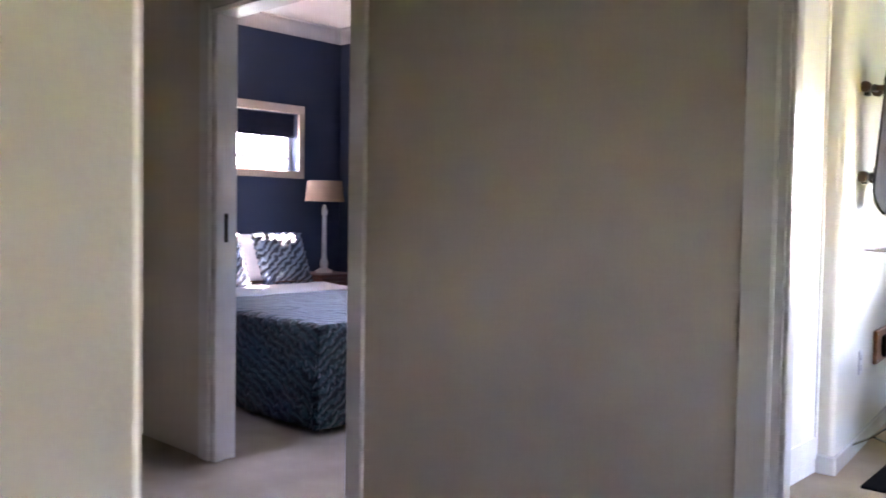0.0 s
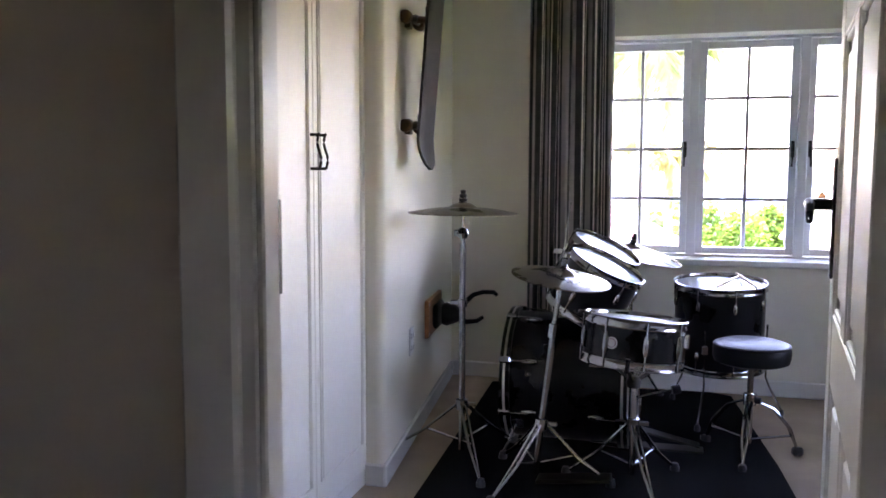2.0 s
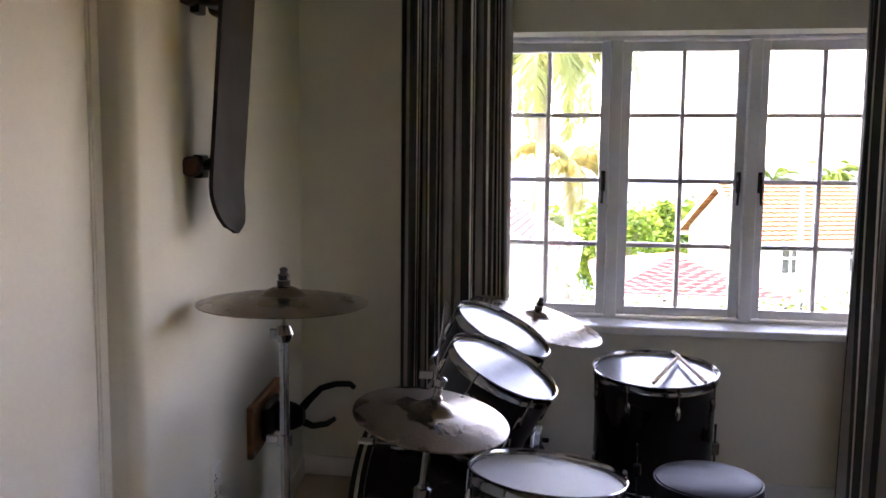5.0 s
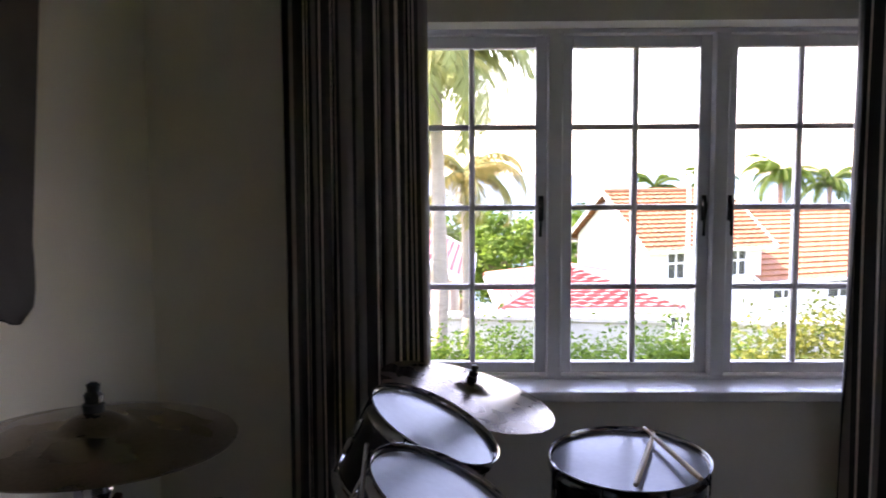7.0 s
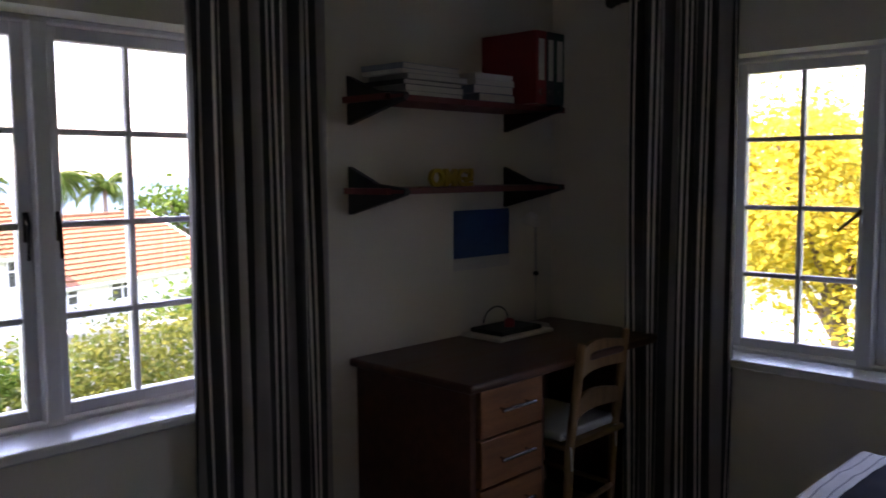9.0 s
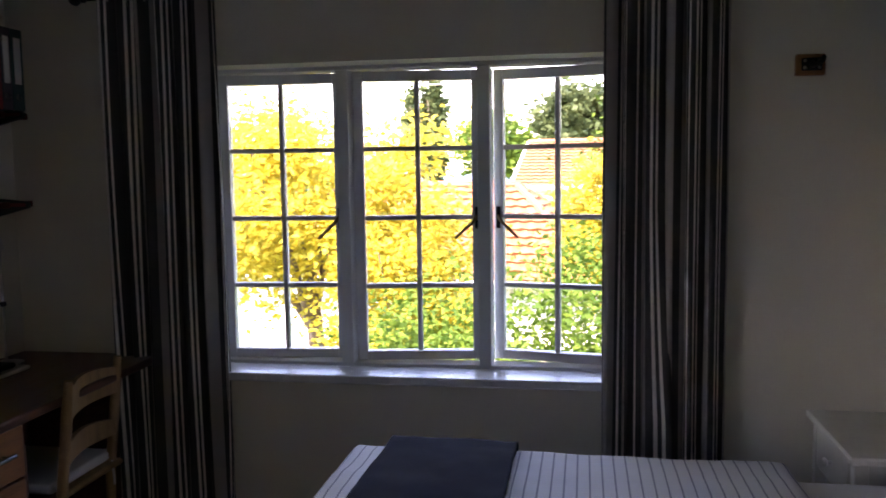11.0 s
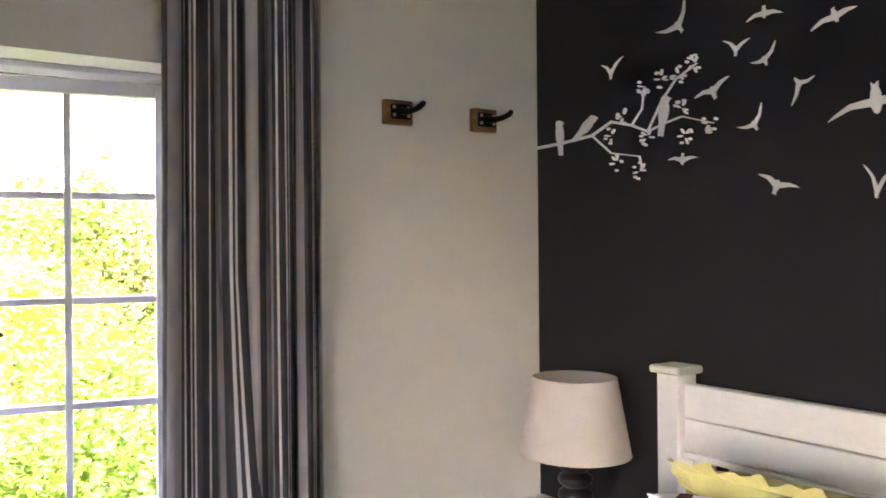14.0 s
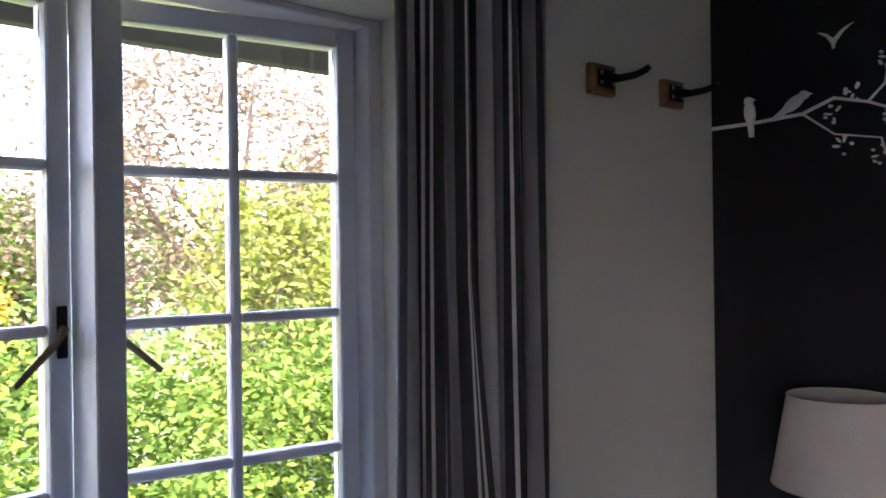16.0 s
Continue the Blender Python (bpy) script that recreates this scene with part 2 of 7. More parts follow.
def tube(pts, r, seg=8, bm=None):
    """A round bar through points."""
    bm = bm or bmesh.new()
    pts = [Vector(p) for p in pts]
    rings = []
    for i, p in enumerate(pts):
        d = (pts[min(i + 1, len(pts) - 1)] - pts[max(i - 1, 0)]).normalized()
        q = d.to_track_quat('Z', 'Y')
        rr = r[i] if isinstance(r, (list, tuple)) else r
        rings.append([bm.verts.new(p + q @ Vector((rr * math.cos(2 * math.pi * k / seg), rr * math.sin(2 * math.pi * k / seg), 0)))
                      for k in range(seg)])
    for a, b in zip(rings, rings[1:]):
        for k in range(seg):
            bm.faces.new((a[k], a[(k + 1) % seg], b[(k + 1) % seg], b[k]))
    bm.faces.new(rings[0][::-1])
    bm.faces.new(rings[-1])
    return bm


def plate(poly, lo, hi, axis=1, bm=None):
    """A flat board: the outline poly (two coordinates) drawn out along axis from lo to hi."""
    bm = bm or bmesh.new()

    def at(p, h):
        q = list(p)
        q.insert(axis, h)
        return bm.verts.new(q)
    a, b = [at(p, lo) for p in poly], [at(p, hi) for p in poly]
    n = len(poly)
    bm.faces.new(a)
    bm.faces.new(b[::-1])
    for i in range(n):
        bm.faces.new((a[i], b[i], b[(i + 1) % n], a[(i + 1) % n]))
    bmesh.ops.recalc_face_normals(bm, faces=bm.faces[:])
    return bm


def torus(R, r, m=Matrix.Identity(4), seg=32, sub=8, bm=None):
    bm = bm or bmesh.new()
    g = [[bm.verts.new(m @ Vector(((R + r * math.cos(2 * math.pi * k / sub)) * math.cos(2 * math.pi * i / seg),
                                   (R + r * math.cos(2 * math.pi * k / sub)) * math.sin(2 * math.pi * i / seg),
                                   r * math.sin(2 * math.pi * k / sub)))) for k in range(sub)] for i in range(seg)]
    for i in range(seg):
        for k in range(sub):
            a, b = g[i], g[(i + 1) % seg]
            bm.faces.new((a[k], b[k], b[(k + 1) % sub], a[(k + 1) % sub]))
    return bm


def wavy_mat(name, dark, light, scale, mapping_turn, rough=0.9):
    """Cloth woven in wavy zigzag bands."""
    m = mat(name, dark, rough, var=0.2, scale=14, bump=0.5, bscale=120, sheen=0.2)
    n, l = m.node_tree.nodes, m.node_tree.links
    b = n["Principled BSDF"]
    tc = n.new("ShaderNodeTexCoord")
    mp = n.new("ShaderNodeMapping")
    mp.inputs["Rotation"].default_value = mapping_turn
    w = n.new("ShaderNodeTexWave")
    w.inputs["Scale"].default_value, w.inputs["Distortion"].default_value, w.inputs["Detail Scale"].default_value = scale, 5.0, 2.5
    r = n.new("ShaderNodeValToRGB")
    r.color_ramp.elements[0].position, r.color_ramp.elements[1].position = 0.4, 0.62
    r.color_ramp.elements[0].color, r.color_ramp.elements[1].color = (*dark, 1), (*light, 1)
    l.new(tc.outputs["Object"], mp.inputs[0])
    l.new(mp.outputs[0], w.inputs["Vector"])
    l.new(w.outputs["Fac"], r.inputs[0])
    l.new(r.outputs[0], b.inputs["Base Color"])
    bp = n.new("ShaderNodeBump")
    bp.inputs["Strength"].default_value, bp.inputs["Distance"].default_value = 0.8, 0.012
    l.new(w.outputs["Fac"], bp.inputs["Height"])
    l.new(bp.outputs[0], b.inputs["Normal"])
    return m


TEAL = wavy_mat("teal_ruched_quilt", (0.006, 0.018, 0.02), (0.022, 0.058, 0.06), 8.0, (0, 1.2, 0.5))
TEALCUSH = wavy_mat("wavy_blue_grey_cushion", (0.02, 0.035, 0.06), (0.17, 0.24, 0.32), 7.0, (0, 0, 0.9))

# ---- structure: room, hall and the blue bedroom ----
W, E, N, S = -0.97, 3.045, 2.245, -1.25          # inner faces of the room
HALL = -1.36                                     # hall face of the door wall
OUT_N, OUT_E = 2.50, 3.34                        # outer faces
CEIL, FLOOR_T, BCEIL = 2.33, 0.12, 2.72
AX0, AX1, BY0, BY1 = -0.235, 1.425, -0.175, 1.485  # window openings
WZ0, WZ1 = 0.69, 1.868
DX0, DX1, DZ = -0.31, 0.54, 2.03                 # room door
QX0, QX1 = -2.84, -1.86                          # blue bedroom door
BLX0, BLX1, BLN = -5.30, -1.50, 1.40             # blue bedroom
HX0, HX1, HS = -3.46, 2.4, -4.6                  # hall


def wall_with_hole(name, axis, face, back, a0, a1, z1, holes, material, z0=0.0):
    """A wall across axis 'x' or 'y' from face to back, running a0 to a1, with rectangular holes (h0, h1, low, high)."""
    bm = bmesh.new()
    lo, hi = min(face, back), max(face, back)

    def blk(p0, p1, q0, q1):
        if p1 - p0 < 1e-4 or q1 - q0 < 1e-4:
            return
        if axis == 'y':
            box((p0, lo, q0), (p1, hi, q1), bm=bm)
        else:
            box((lo, p0, q0), (hi, p1, q1), bm=bm)
    x = a0
    for h0, h1, low, high in sorted(holes):
        blk(x, h0, z0, z1)
        blk(h0, h1, z0, low)
        blk(h0, h1, high, z1)
        x = h1
    blk(x, a1, z0, z1)
    bmesh.ops.remove_doubles(bm, verts=bm.verts[:], dist=1e-5)
    return solo(name, bm, material, kind="structure")


wall_with_hole("wall_north", 'y', N, OUT_N, W - 0.15, OUT_E, CEIL, [(AX0, AX1, WZ0, WZ1)], WALL)
wall_with_hole("wall_east", 'x', E, OUT_E, S, N, CEIL, [(BY0, BY1, WZ0, WZ1)], WALL)
WEST_TURN = math.atan2(0.2064, 1.745)             # the west wall runs a little askew


def west(y, out=0.0, z=0.0):
    """A point on the west wall at y, out of its face by out."""
    p = Vector((W - 0.005 + (N - y) * 0.1183, y, z))
    return p + Vector((math.cos(WEST_TURN), math.sin(WEST_TURN), 0)) * out


def west_frame(y, z=0.0):
    """Local x leaves the west wall, local y runs north along it."""
    return Matrix.Translation(west(y, 0, z)) @ Matrix.Rotation(WEST_TURN, 4, 'Z')


def west_wall():
    """Askew wall whose free end beside the wardrobe is rounded plaster."""
    a, b, r = west(N), west(0.50), 0.035
    arc = [(b.x - r + r * math.cos(t) + 0.004 * math.sin(t), 0.50 + r - r * math.sin(t)) for t in [i * math.pi / 12 for i in range(7)]]
    return plate([(-1.45, N), (a.x, N)] + arc + [(-1.45, 0.50)], 0, CEIL, axis=2)


solo("wall_west", west_wall(), WALL, kind="structure", smooth=True)
solo("wall_behind_wardrobe", box((-1.5, S, 0), (-1.45, N, CEIL)), WALL, kind="structure")
# the south wall: black where the bed stands, cream by the door, darkened hall paint on the hall side
wall_with_hole("wall_south", 'y', S - 0.055, S, DX0, 0.75, CEIL, [(DX0, DX1, 0, DZ)], WALL)
solo("wall_south_west", box((-1.5, S - 0.055, 0), (DX0, S - 0.045, CEIL)), WALL, kind="structure")
solo("wall_black", box((0.75, S - 0.055, 0), (OUT_E, S, CEIL)), BLACKWALL, kind="structure")
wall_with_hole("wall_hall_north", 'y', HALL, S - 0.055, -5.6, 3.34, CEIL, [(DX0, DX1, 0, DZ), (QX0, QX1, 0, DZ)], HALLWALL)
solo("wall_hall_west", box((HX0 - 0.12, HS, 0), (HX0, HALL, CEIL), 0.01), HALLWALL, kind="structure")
# unseen opening added at the east end, sized to light the hall
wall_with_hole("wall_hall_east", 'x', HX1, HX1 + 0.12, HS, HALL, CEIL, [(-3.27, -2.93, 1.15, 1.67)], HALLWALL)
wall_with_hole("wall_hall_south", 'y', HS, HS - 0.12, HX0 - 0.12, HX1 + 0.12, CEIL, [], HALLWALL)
solo("wall_hall_stub", box((-0.26, HS, 0), (-0.13, -3.05, CEIL), 0.012), WALL, kind="structure")
# blue bedroom
wall_with_hole("wall_blue_west", 'x', BLX0, BLX0 - 0.15, HALL + 0.1, BLN + 0.15, BCEIL, [(-0.35, 0.94, 1.48, 1.96)], BLUEWALL)
# the north wall's hole is out of view, added to let daylight in
wall_with_hole("wall_blue_north", 'y', BLN, BLN + 0.15, BLX0, BLX1, BCEIL, [(-3.1, -2.6, 1.0, 1.8)], BLUEWALL)
wall_with_hole("wall_blue_south", 'y', S - 0.052, S, BLX0, -1.5, BCEIL, [(QX0, QX1, 0, DZ)], BLUEWALL)
solo("wall_blue_east", box((BLX1 - 0.004, S, 0), (BLX1 + 0.001, BLN, BCEIL)), BLUEWALL, kind="structure")
# floor, ceiling
solo("floor", box((-5.6, HS - 0.12, -FLOOR_T), (OUT_E, OUT_N, 0)), CARPET, kind="structure")
solo("ceiling", box((BLX1, S - 0.055, CEIL), (OUT_E, OUT_N, CEIL + 0.1)), CEILING, kind="structure")
solo("ceiling_hall", box((-5.6, HS - 0.12, CEIL), (OUT_E, S - 0.055, CEIL + 0.1)), CEILING, kind="structure")
solo("ceiling_blue", box((BLX0 - 0.15, S - 0.055, BCEIL), (BLX1 + 0.001, BLN + 0.15, BCEIL + 0.1)), CEILING, kind="structure")


def cornice(name, p0, p1, inward, top=CEIL):
    """Coved plaster cornice along a wall top."""
    prof = [(0, -0.11), (0.008, -0.11), (0.012, -0.095)]
    prof += [(0.012 + 0.085 * (1 - math.cos(a)), -0.095 + 0.085 * math.sin(a)) for a in [i * math.pi / 12 for i in range(7)]]
    prof += [(0.11, -0.01), (0.11, 0)]
    p0, p1, inward = Vector(p0), Vector(p1), Vector(inward)
    bm = bmesh.new()
    a = [bm.verts.new(p0 + inward * u + Vector((0, 0, top - 0.001 + v))) for u, v in prof]
    b = [bm.verts.new(p1 + inward * u + Vector((0, 0, top - 0.001 + v))) for u, v in prof]
    for i in range(len(prof) - 1):
        bm.faces.new((a[i], a[i + 1], b[i + 1], b[i]))
    return solo(name, bm, CEILING, kind="structure", smooth=True)


cornice("cornice_north", (W, N, 0), (E, N, 0), (0, -1, 0))
cornice("cornice_east", (E, S, 0), (E, N, 0), (-1, 0, 0))
cornice("cornice_south", (0.6, S, 0), (E, S, 0), (0, 1, 0))
cornice("cornice_west", west(0.50), west(N), (math.cos(WEST_TURN), math.sin(WEST_TURN), 0))
cornice("cornice_blue_west", (BLX0, S, 0), (BLX0, BLN, 0), (1, 0, 0), BCEIL)
cornice("cornice_blue_north", (BLX0, BLN, 0), (BLX1, BLN, 0), (0, -1, 0), BCEIL)


def baseboard(name, lo, hi):
    return solo(name, box(lo, hi, 0.006), WHITE, kind="structure")


baseboard("baseboard_north", (W, N - 0.016, 0), (E, N + 0.002, 0.085))
baseboard("baseboard_east", (E - 0.016, S, 0), (E + 0.002, N - 0.016, 0.085))
solo("baseboard_west", box((-0.002, -0.015, 0), (0.016, 1.73, 0.085), 0.006, m=west_frame(0.50)), WHITE, kind="structure")
solo("baseboard_west_end", box((-0.838, 0.484, 0), (west(0.50).x + 0.012, 0.502, 0.085), 0.006), WHITE, kind="structure")
baseboard("baseboard_south", (0.62, S - 0.002, 0), (E - 0.016, S + 0.016, 0.085))


def door_trim(x0, x1, tag, west_end, west_casing):
    """Lining, stops and casing of a door opening in the hall wall."""
    frame_ob = thing("door_frame_" + tag, (x0, S, 0), kind="structure")
    t = 0.03
    part("lining", box((x0 - 0.002, HALL - 0.004, 0), (x0 + t, west_end, DZ), 0.003), WHITE, frame_ob)
    part("lining", box((x1 - t, HALL - 0.004, 0), (x1 + 0.002, S + 0.004, DZ), 0.003), WHITE, frame_ob)
    part("lining", box((x0 + t, HALL - 0.004, DZ - t), (x1 - t, S + 0.004, DZ + 0.002), 0.003), WHITE, frame_ob)
    part("door_stop", box((x0 + t, HALL - 0.002, 0), (x0 + t + 0.012, -1.318, DZ - t), 0.003), WHITE, frame_ob)
    part("door_stop", box((x1 - t - 0.012, -1.352, 0), (x1 - t, -1.315, DZ - t), 0.003), WHITE, frame_ob)
    for y0, y1 in ((HALL - 0.02, HALL + 0.001), (S - 0.001, S + 0.018)):
        if y0 < HALL or west_casing:
            part("architrave", box((x0 - 0.075, y0, 0), (x0 + 0.008, y1, DZ + 0.075), 0.006), WHITE, frame_ob)
        part("architrave", box((x1 - 0.008, y0, 0), (x1 + 0.075, y1, DZ + 0.075), 0.006), WHITE, frame_ob)
        part("architrave", box((x0 + 0.008, y0, DZ - 0.008), (x1 - 0.008, y1, DZ + 0.075), 0.006), WHITE, frame_ob)
    sp = part("strike_plate", box((x0 + t - 0.001, -1.312, 0.99), (x0 + t + 0.003, -1.292, 1.12), 0.001), DARKBRZ, frame_ob, "steel strike plate")
    part("latch_hole", box((x0 + t + 0.0005, -1.307, 1.05), (x0 + t + 0.0045, -1.297, 1.09)), BLACKPLA, sp)
    return frame_ob


door_trim(DX0, DX1, "room", S - 0.04, False)
door_trim(QX0, QX1, "blue", S + 0.004, True)


def panel_door(name, hinge, angle, width, label):
    """A panelled door leaf with lever handles; local x runs from the hinge, y is the thickness."""
    m = Matrix.Translation(hinge) @ Matrix.Rotation(angle, 4, 'Z')
    d = thing(name, hinge, kind="structure")
    d["label"] = label
    t, st, top = 0.04, 0.105, DZ - 0.035

    def bar(lo, hi, nm, mt=WHITEDOOR, bev=0.003):
        return part(nm, box(lo, hi, bev, m=m), mt, d)
    bar((0, 0, 0.01), (st, t, top), "stile")
    bar((width - st, 0, 0.01), (width, t, top), "stile")
    rails = [(0.01, 0.23), (0.74, 0.88), (1.42, 1.53), (top - 0.12, top)]
    for z0, z1 in rails:
        bar((st, 0.001, z0), (width - st, t - 0.001, z1), "rail")
    mid = width / 2
    for (a, b), (c, e) in zip(rails, rails[1:]):
        bar((mid - 0.045, 0.001, b), (mid + 0.045, t - 0.001, c), "muntin")
        for x0, x1 in ((st, mid - 0.045), (mid + 0.045, width - st)):
            pn = bar((x0, 0.013, b), (x1, t - 0.013, c), "panel", bev=0)
            part("raised_field", box((x0 + 0.035, 0.006, b + 0.035), (x1 - 0.035, t - 0.006, c - 0.035), 0.006, m=m), WHITEDOOR, pn)
            for f0, f1 in ((0.004, 0.014), (t - 0.014, t - 0.004)):
                part("moulding", box((x0, f0, b), (x0 + 0.012, f1, c), 0.003, m=m), WHITEDOOR, pn)
                part("moulding", box((x1 - 0.012, f0, b), (x1, f1, c), 0.003, m=m), WHITEDOOR, pn)
                part("moulding", box((x0, f0, b), (x1, f1, b + 0.012), 0.003, m=m), WHITEDOOR, pn)
                part("moulding", box((x0, f0, c - 0.012), (x1, f1, c), 0.003, m=m), WHITEDOOR, pn)
    for s, y in ((-1, 0.0), (1, t)):
        hx = width - 0.055
        pl = part("handle_plate", box((hx - 0.021, y - (0.006 if s < 0 else 0), 0.945), (hx + 0.021, y + (0.006 if s > 0 else 0), 1.19), 0.003, m=m), IRON, d,
                  "black iron handle plate")
        yy = y + s * 0.05
        pts = [m @ Vector(p) for p in ((hx, y, 1.095), (hx, yy, 1.095), (hx - 0.03, yy, 1.098), (hx - 0.075, yy, 1.093), (hx - 0.105, yy, 1.08), (hx - 0.115, yy, 1.065))]
        part("lever", tube(pts, [0.012, 0.011, 0.011, 0.009, 0.008, 0.006]), IRON, pl)
        part("keyhole", rod(m @ Vector((hx, y + s * 0.0055, 1.0)), m @ Vector((hx, y + s * 0.0075, 1.0)), 0.007), BLACKPLA, pl)
    return d


panel_door("door_1", (DX1 - 0.03, S + 0.02, 0), radians(83.5), 0.79, "white panelled door standing open into the room")


def window(name, axis, at, a0, a1, tilt, label):
    """A triple casement window with three by two-by-four panes. axis 'y': the pane plane is y=at, running along x."""
    win = thing(name, (at, a0, WZ0) if axis == 'x' else (a0, at, WZ0), kind="structure")
    win["label"] = label

    def P(u, d, z):
        return (u, at + d, z) if axis == 'y' else (at + d, u, z)

    def bx(u0, u1, d0, d1, z0, z1, bev=0.003, m=None):
        a, b = P(u0, d0, z0), P(u1, d1, z1)
        return box(tuple(map(min, a, b)), tuple(map(max, a, b)), bev, m=m)
    n = 3
    fr = 0.035
    # outer frame and mullions
    part("frame", bx(a0, a0 + fr, -0.05, 0.04, WZ0 + 0.02, WZ1), FRAMEW, win)
    part("frame", bx(a1 - fr, a1, -0.05, 0.04, WZ0 + 0.02, WZ1), FRAMEW, win)
    part("frame", bx(a0 + fr, a1 - fr, -0.05, 0.04, 1.852, WZ1), FRAMEW, win)
    part("frame", bx(a0 + fr, a1 - fr, -0.05, 0.04, WZ0 + 0.004, 0.719), FRAMEW, win)
    step = (a1 - a0 - fr) / n
    for k in (1, 2):
        c = a0 + fr / 2 + k * step
        part("mullion", bx(c - 0.024, c + 0.024, -0.066, 0.04, 0.719, 1.852), FRAMEW, win)
    for k in range(n):
        lo, hi = a0 + fr / 2 + k * step + 0.0235, a0 + fr / 2 + (k + 1) * step - 0.0235
        if k == 0:
            lo = a0 + fr + 0.002
        if k == n - 1:
            hi = a1 - fr - 0.002
        z0, z1 = 0.722, 1.849
        turn, side = tilt[k]
        m = None
        if turn:
            h = lo if side < 0 else hi
            hp = Vector(P(h, 0.03, 0))
            m = Matrix.Translation(hp) @ Matrix.Rotation(radians(turn), 4, 'Z') @ Matrix.Translation(-hp)
        sash = part("casement", bx(lo, lo + 0.038, -0.022, 0.022, z0, z1, m=m), FRAMEW, win)
        part("stile", bx(hi - 0.038, hi, -0.022, 0.022, z0, z1, m=m), FRAMEW, sash)
        part("rail", bx(lo + 0.038, hi - 0.038, -0.021, 0.021, z0, 0.757, m=m), FRAMEW, sash)
        part("rail", bx(lo + 0.038, hi - 0.038, -0.021, 0.021, 1.8105, z1, m=m), FRAMEW, sash)
        g0, g1, h0, h1, bar = lo + 0.038, hi - 0.038, 0.757, 1.8105, 0.0095
        c = (g0 + g1) / 2
        part("glazing_bar", bx(c - 0.0095, c + 0.0095, -0.018, 0.018, h0, h1, 0.004, m=m), FRAMEW, sash)
        ph = (h1 - h0 + 2 * bar) / 4
        for j in (1, 2, 3):
            for u0, u1 in ((g0, c - 0.009), (c + 0.009, g1)):
                part("glazing_bar", bx(u0, u1, -0.017, 0.017, h0 + j * ph - 2 * bar, h0 + j * ph, 0.004, m=m), FRAMEW, sash)
        for j in range(4):
            for u0, u1 in ((g0, c - 0.009), (c + 0.009, g1)):
                q = part("pane", bx(u0 + 0.0005, u1 - 0.0005, -0.002, 0.002, h0 + j * ph - 0.0005, h0 + (j + 1) * ph - 2 * bar + 0.0005, 0, m=m), GLASS, sash)
                q.visible_shadow = False
        # handle on the meeting side, stay at the foot
        hu = hi - 0.019 if side < 0 else lo + 0.019
        mm = m or Matrix.Identity(4)
        ez = (WZ0 + WZ1) / 2 - 0.0
        hd = part("fastener_plate", bx(hu - 0.009, hu + 0.009, -0.028, -0.0225, ez - 0.04, ez + 0.045, 0.002, m=m), IRON, sash)
        away = -1 if side < 0 else 1
        if turn:
            ends = [P(hu, -0.034, ez + 0.01), P(hu + away * 0.02, -0.042, ez - 0.015), P(hu + away * 0.085, -0.045, ez - 0.075)]
        else:
            ends = [P(hu, -0.03, ez + 0.03), P(hu, -0.045, ez + 0.01), P(hu + away * 0.004, -0.045, ez - 0.09)]
        part("fastener_lever", tube([mm @ Vector(p) for p in ends], [0.008, 0.007, 0.0055]), AGEDBRASS if turn else IRON, hd)
    return win


window("window_1", 'y', 2.43, AX0, AX1, [(0, -1), (0, -1), (0, 1)], "white-painted triple casement window with small panes")
window("window_2", 'x', 3.222, BY0, BY1, [(-10.0, -1), (7.5, 1), (4.0, 1)], "white-painted triple casement window with two casements ajar")
for nm, lo, hi in (("window_sill_north", (AX0 - 0.05, N - 0.045, WZ0 - 0.015), (AX1 + 0.05, 2.385, WZ0 + 0.018)),
                   ("window_sill_east", (E - 0.045, BY0 - 0.05, WZ0 - 0.015), (3.172, BY1 + 0.05, WZ0 + 0.018))):
    solo(nm, box(lo, hi, 0.008, seg=2), SILLM, kind="structure")
# east: dark eaves; north: unseen board added to keep direct sun off the sill
solo("sun_shield_north", box((-1.2, OUT_N, 2.5), (4.1, OUT_N + 0.7, 2.56)), mat("dark_eaves_board", (0.05, 0.045, 0.04), 0.7), kind="structure")
solo("eaves_east", plate([(OUT_E, 2.14), (OUT_E, 2.08), (OUT_E + 0.55, 2.02), (OUT_E + 0.57, 1.94), (OUT_E + 0.62, 1.94), (OUT_E + 0.62, 2.14)], -5, OUT_N, axis=1), bpy.data.materials["dark_eaves_board"], kind="structure")

